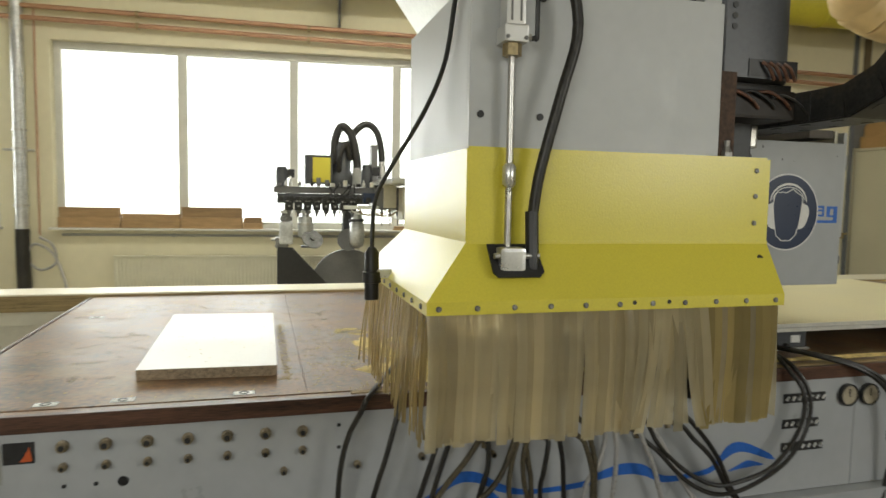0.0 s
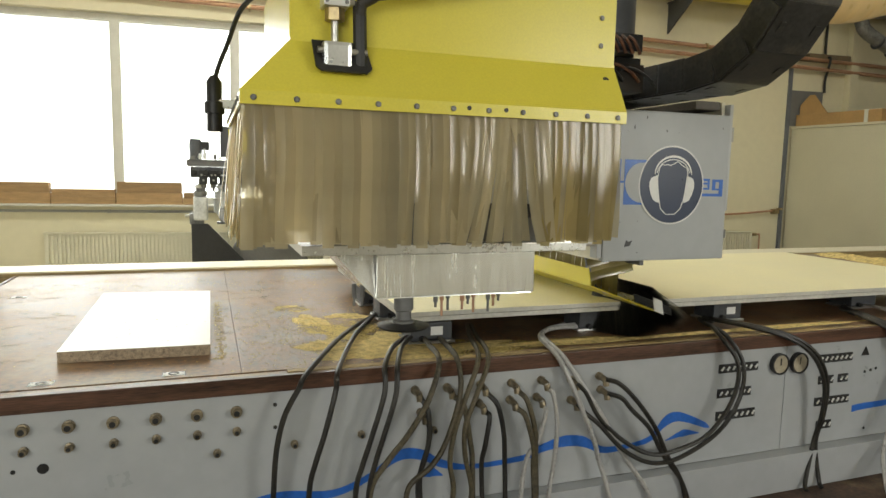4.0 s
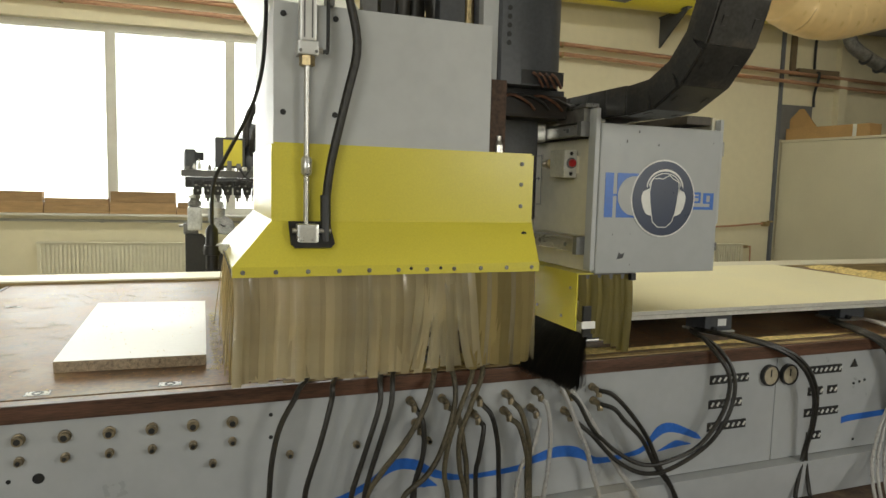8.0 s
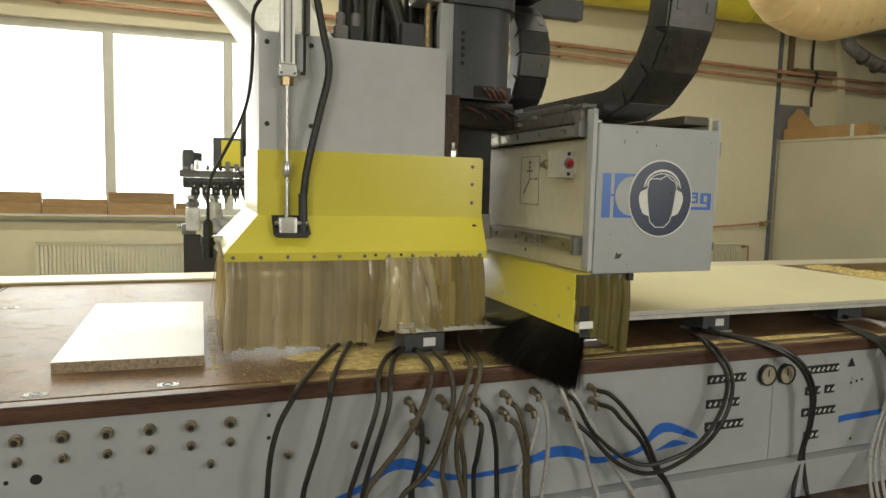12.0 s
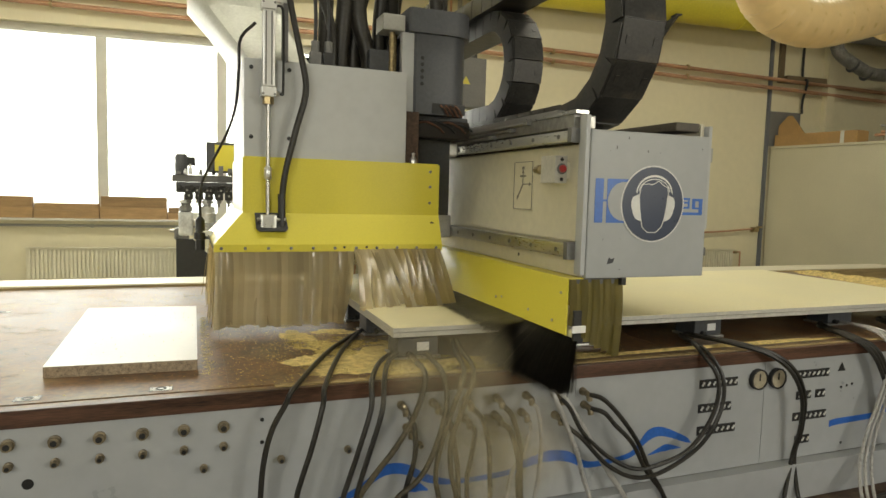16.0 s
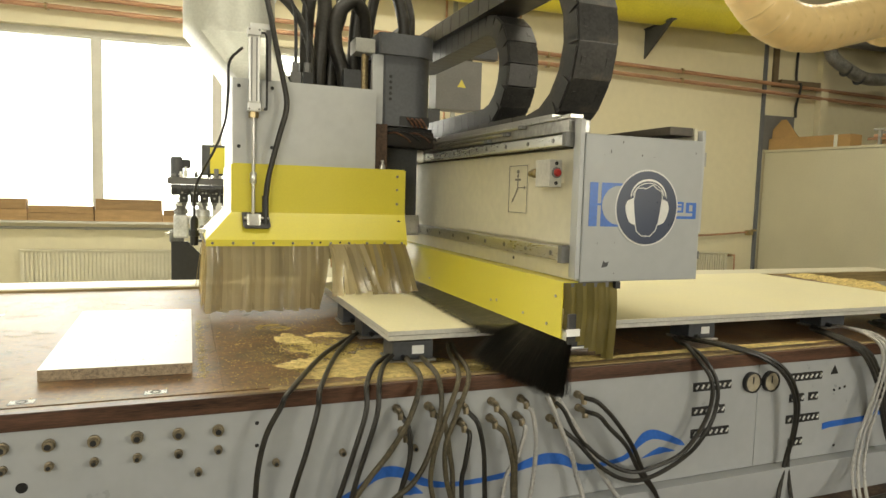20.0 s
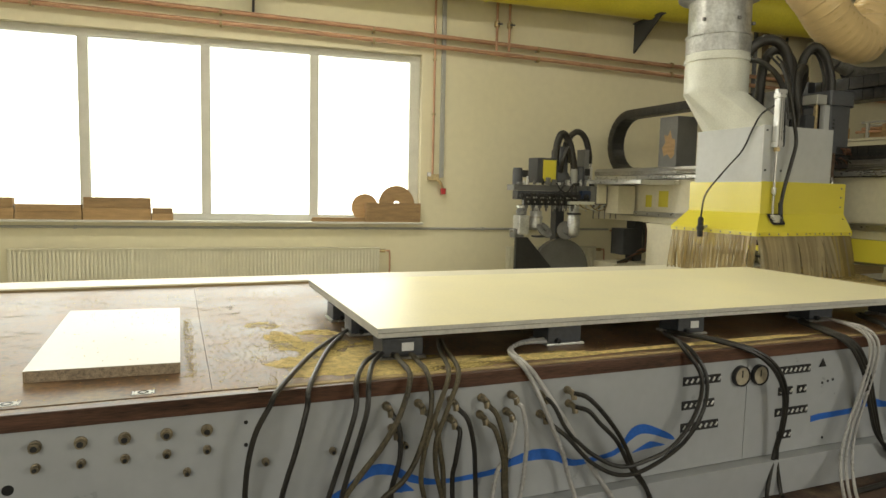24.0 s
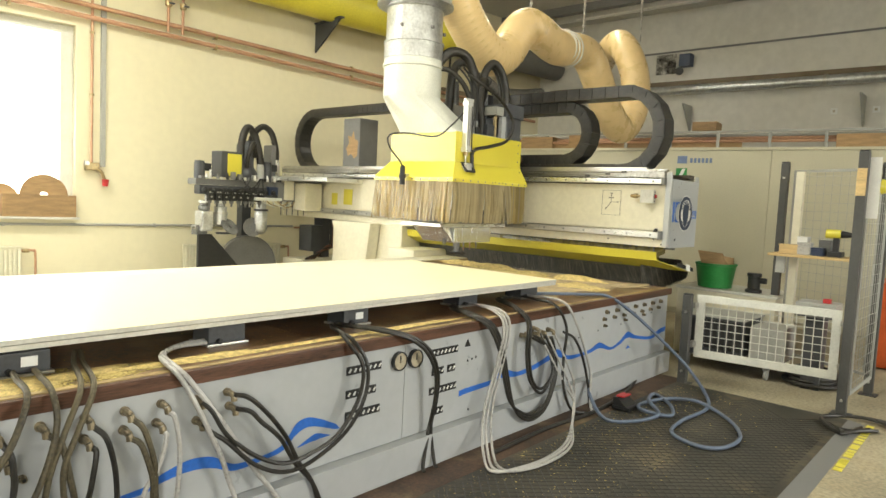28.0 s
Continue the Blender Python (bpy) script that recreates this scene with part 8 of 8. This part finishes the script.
part("cup", turned([(0.03, 0), (0.06, 0.02), (0.05, 0.05)], (6.20, 0.82, 1.80), (0, -1, 0), 16), YELLOW, t, smooth=True)
part("band", tube([(6.20, 0.80, 1.83), (6.24, 0.80, 1.95), (6.34, 0.82, 1.99), (6.42, 0.83, 1.93)], 0.008, 6), BLACK, t)
t = thing("white_notice", (6.09, 0.87, 1.6), "white paper sheet fixed beside the post", "notice")
part("sheet", box(6.108, 6.112, 0.80, 0.88, 1.55, 2.02), WHITE_STICKER, t)

t = thing("machine_trolley", (6.9, 2.0, 0), "low dark compressor trolley on castors behind the mesh gate", "trolley")
part("chassis", box(6.62, 7.25, 1.55, 2.42, 0.14, 0.19, 0.01), DARK_GREY, t)
part("grille_box", box(6.66, 7.2, 1.84, 2.40, 0.191, 0.52, 0.01), DARK_GREY, t, "dark slatted housing")
for i in range(7):
    part("slat", box(6.645, 6.659, 1.87 + 0.073 * i, 1.91 + 0.073 * i, 0.22, 0.50), BLACK, t)
part("pale_box", box(6.64, 7.1, 1.50, 1.79, 0.191, 0.50, 0.012), GREY_PIPE, t, "pale grey box")
part("lid_panel", box(6.63, 7.25, 1.83, 2.45, 0.521, 0.535, 0.004), GREY_PIPE, t)
for x, y in ((6.70, 2.36), (6.70, 1.62), (7.18, 2.36), (7.18, 1.62)):
    w = part("castor", turned([(0.02, 0), (0.055, 0.005), (0.055, 0.03), (0.02, 0.035)], (x, y, 0.057), (0, 1, 0), 18), GREY_PIPE, t, smooth=True)
    part("fork", box(x - 0.03, x + 0.03, y - 0.008, y + 0.043, 0.095, 0.139), STEEL, w)
t = thing("side_cabinet", (7.6, 2.3, 0), "low pale cabinet carrying a green tub", "cabinet")
part("carcass", box(7.26, 7.9, 1.75, 2.75, 0.0, 0.70, 0.01), BEAM_CREAM, t)
part("top", box(7.24, 7.92, 1.73, 2.77, 0.701, 0.73, 0.005), EDGE_GREY, t)
t = thing("green_tub", (7.45, 2.40, 0.73), "green plastic tub with wooden boards in it", "tub")
part("tub", turned([(0.15, 0), (0.17, 0.005), (0.205, 0.24), (0.215, 0.245), (0.215, 0.265), (0.195, 0.265), (0.16, 0.02)], (7.45, 2.42, 0.732), seg=28), GREEN, t, smooth=True)
part("board", prism([(7.40, 2.55, 0.95), (7.46, 2.30, 0.95), (7.50, 2.38, 1.10), (7.43, 2.62, 1.12)], (0.02, 0, 0.0)), OFFCUT, t)
part("board", prism([(7.46, 2.45, 0.95), (7.50, 2.25, 0.95), (7.53, 2.27, 1.06), (7.49, 2.46, 1.08)], (0.02, 0, 0.0)), OFFCUT, t)
t = thing("small_pump", (7.40, 2.02, 0.73), "small dark electric pump", "pump")
part("body", turned([(0.08, 0), (0.08, 0.03), (0.06, 0.04), (0.06, 0.16), (0.07, 0.165), (0.07, 0.2)], (7.38, 2.0, 0.732), seg=18), BLACK, t, smooth=True)
part("outlet", cyl((7.38, 1.94, 0.86), (7.38, 1.88, 0.86), 0.03), BLACK, t)
t = thing("tool_case", (6.75, 1.25, 0.68), "grey tool case with a red clasp on a stand", "tool case")
part("base", box(6.60, 6.88, 1.10, 1.42, 0.66, 0.72, 0.01), MID_GREY, t)
part("lid", box(6.60, 6.88, 1.10, 1.42, 0.722, 0.79, 0.012), GREY_PIPE, t)
part("clasp", box(6.66, 6.72, 1.16, 1.22, 0.791, 0.83, 0.006), RED, t)
part("stand", box(6.70, 6.85, 1.2, 1.35, 0.0, 0.659), DARK_GREY, t)
t = thing("coiled_hoses", (6.9, 1.35, 0.02), "dark hoses coiled on the floor behind the gate", "hose")
for k in range(4):
    pts = [(6.95 + (0.26 - 0.02 * k) * math.cos(a * math.pi / 5), 1.30 + (0.24 - 0.02 * k) * math.sin(a * math.pi / 5), 0.03 + 0.03 * k) for a in range(11)]
    part("coil", tube(pts, 0.02, 8, 5), HOSE_BLACK, t, smooth=True)
t = thing("floor_cables", (6.2, 0.6, 0.01), "black cables lying in loops on the floor", "cable")
for k in range(3):
    part("cable", tube([(5.75, 0.62 + 0.05 * k, 0.02), (5.55 - 0.05 * k, 0.80, 0.03), (5.75, 0.98, 0.035), (6.0, 0.75, 0.03), (5.85 + 0.05 * k, 0.5, 0.03), (5.4 + 0.1 * k, 0.35, 0.02), (5.2, 0.2, 0.02)], 0.013, 8, 8), HOSE_BLACK, t, smooth=True)
t = thing("orange_cabinet", (8.3, 0.9, 0), "orange painted cabinet behind the fence", "cabinet")
part("carcass", box(8.2, 8.9, 0.4, 1.08, 0.02, 0.90, 0.01), ORANGE, t)
part("door", box(8.185, 8.199, 0.42, 1.06, 0.05, 0.87, 0.005), ORANGE, t)
t = thing("floor_grate", (6.1, 0.35, 0.005), "dark rubber floor grate", "grate")
part("frame", box(5.6, 6.5, 0.05, 0.45, 0.001, 0.02, 0.003), RUBBER_MAT, t)
for i in range(12):
    part("bar", box(5.63 + 0.072 * i, 5.67 + 0.072 * i, 0.07, 0.43, 0.021, 0.028, 0.002), RUBBER_MAT, t)


# ---- sawdust in the air: clouds that lie low under the panel, are blown out over the bed's front and settle on the mat ----
random.seed(91)
CLOUDS = []
for i, (x, y, z, w, early) in enumerate(((0.82, 2.42, 0.90, 0.26, 0), (0.98, 2.36, 0.84, 0.28, 0), (1.08, 2.34, 0.92, 0.20, 0), (0.92, 2.30, 0.64, 0.26, 0), (1.12, 2.28, 0.60, 0.28, 0), (1.28, 2.30, 0.54, 0.24, 0),
                                         (1.06, 2.26, 0.42, 0.28, 0), (1.05, 2.46, 0.84, 0.22, 1), (1.34, 2.40, 0.80, 0.26, 1))):
    bm = bmesh.new()
    n = 14
    ph = random.random() * 6.28
    grid = [[bm.verts.new((w * (2 * k / n - 1), w * (2 * j / n - 1), 0.022 * math.sin(3.5 * k / n + ph) * math.cos(4 * j / n + ph))) for k in range(n + 1)] for j in range(n + 1)]
    for j in range(n):
        for k in range(n):
            bm.faces.new((grid[j][k], grid[j][k + 1], grid[j + 1][k + 1], grid[j + 1][k]))
    cloud = tagged(part("dust_cloud", bm, HAZE, None, "drifting haze of fine sawdust", smooth=True), kind="stuff")
    bm = bmesh.new()
    for k in range(260):
        a, r = random.random() * 6.283, abs(random.gauss(0, 0.45 * w))
        q = Vector((r * math.cos(a), r * math.sin(a), random.gauss(0, 0.014)))
        e = 0.0006 + 0.0010 * random.random()
        v = [bm.verts.new(q + Vector((random.uniform(-e, e), random.uniform(-e, e), random.uniform(-e, e)))) for _ in range(4)]
        for f in ((0, 1, 2), (0, 2, 3), (0, 3, 1), (1, 3, 2)):
            bm.faces.new([v[j] for j in f])
    part("motes", bm, MOTE, cloud, "flying sawdust grains", local=True)
    CLOUDS.append((cloud, i, x, y, z, early))


def cloud_rows(i, x, y, z, early):
    """Where a cloud lies, hangs and settles."""
    random.seed(300 + i)
    turn = random.uniform(-18, 18)
    rest, gone = pose(1.4 + 0.3 * (i % 6), 3.2 + 0.3 * (i // 6), 0.85, 0, 0, 40 * i), pose(x + 0.2, y - 0.75, 0.06, 0, 0, turn + 30)
    t0, t1, t2 = (4.0, 4.8, 6.4) if early else (12.8 + 0.05 * i, 13.9 + 0.05 * i, (18.0 if i < 3 else 16.8) + 0.1 * i)
    return [(0, rest), (t0, rest), (t0 + 0.4, pose(x * 0.9 + 0.1, 2.78, 0.86, 8, 0, turn)), (t1, pose(x - 0.06, y, z + 0.02, 80, 0, turn)), ((t1 + t2) / 2, pose(x, y - 0.02, z - 0.02, 84, 0, turn + 14)),
            (t2, pose(x + 0.08, y - 0.05, z - 0.06, 86, 0, turn + 24)), (t2 + 1.3, pose(x + 0.14, y - 0.30, 0.36, 60, 0, turn + 30)), (t2 + 2.0, pose(x + 0.18, y - 0.60, 0.16, 20, 0, turn + 30)), (t2 + 2.6, gone), (28.0, gone)]


# ---- what moves ----
FLAP = [(0, 0.0), (1.15, 0.0), (1.25, -6), (1.4, -42), (1.6, -68), (6.3, -68), (6.45, -63), (6.6, -44), (6.75, -8), (6.9, 0.0), (25.05, 0.0), (25.2, -20), (25.4, -62), (25.5, -68), (28.0, -68)]


def motions():
    global chain_low
    walk(gantry, [(t, pose(1.95 + x, 6.2, 0)) for t, x in GANTRY_X])
    times = sorted({t for t, _ in GANTRY_X} | {t for t, _ in HEAD_Y})
    walk(head, [(t, pose(0.75 + at(GANTRY_X, t), 2.9 + at(HEAD_Y, t), 1.1)) for t in times])
    walk(flap, [(t, flap_pose(a)) for t, a in FLAP])
    for b, turn, lift in BRUSHES:
        walk(b, [(t, brush_pose(a, turn, lift)) for t, a in FLAP])
    walk(hood, [(t, pose(0, 0, z)) for t, z in HOOD_Z])
    for cloud, i, x, y, z, early in CLOUDS:
        walk(cloud, cloud_rows(i, x, y, z, early))
    for pieces, states in BENT:
        for i, ob in enumerate(pieces):
            walk(ob, [(t, places[i]) for t, places in states])
    # front strips drag over the panel: behind its edge as the head draws back, then across it as the gantry runs
    for s, x, y, tilt, twist in FRONT:
        rows = []
        for t in (0, 9.8, 10.2, 11, 12, 12.5, 13.5, 20.5, 21.2, 21.7, 22.5, 23.6, 24.5, 25.1, 25.4, 28):
            back = y + at(HEAD_Y, t) - 2.648
            lean = math.degrees(math.atan2(max(0.0, back), 0.272)) if 9.8 < t < 21 else 0.0
            lean = min(46.0, lean) if x > 0.80 else 0.0
            if 21 < t < 25.2:
                lean = {21.2: lean if x < 0.8 else 46.0, 21.7: 42.0, 22.5: 38.0, 23.6: 20.0, 24.5: 10.0, 25.1: 8.0}[t]
            side = math.degrees(math.asin(0.26 * x * min(1.0, max(0.0, back) / 0.24))) if 9.8 < t < 13 and x > 0.80 else 0.0  # caught on the panel's edge
            rows.append((t, pose(x - 0.75, y - 2.9, 1.232 - 1.1, tilt - lean, side, twist)))
        walk(s, rows)
    steps = (0, 3.0, 5.5, 8.0, 10.0, 12.5, 15.0, 17.5, 20.5, 22.5, 24.5, 26.0, 27.0, 28.0)
    for t, links, x, low, apex0, gain, rad, z_low, far, pitch in CHAINS:
        walk(t, [(s, pose(x + g, low, z_low - 0.05)) for s, g in GANTRY_X])
        chain_low = low
        for i, ln in enumerate(links):
            rows = []
            for s in steps if gain else (0, 28.0):
                y, z, a = chain_pose(pitch * (i + 0.5), apex0 + gain * at(HEAD_Y, s), None, z_low, rad, far)
                rows.append((s, pose(0, y - low, z - z_low + 0.05, a, 0, 0)))
            walk(ln, rows)


motions()
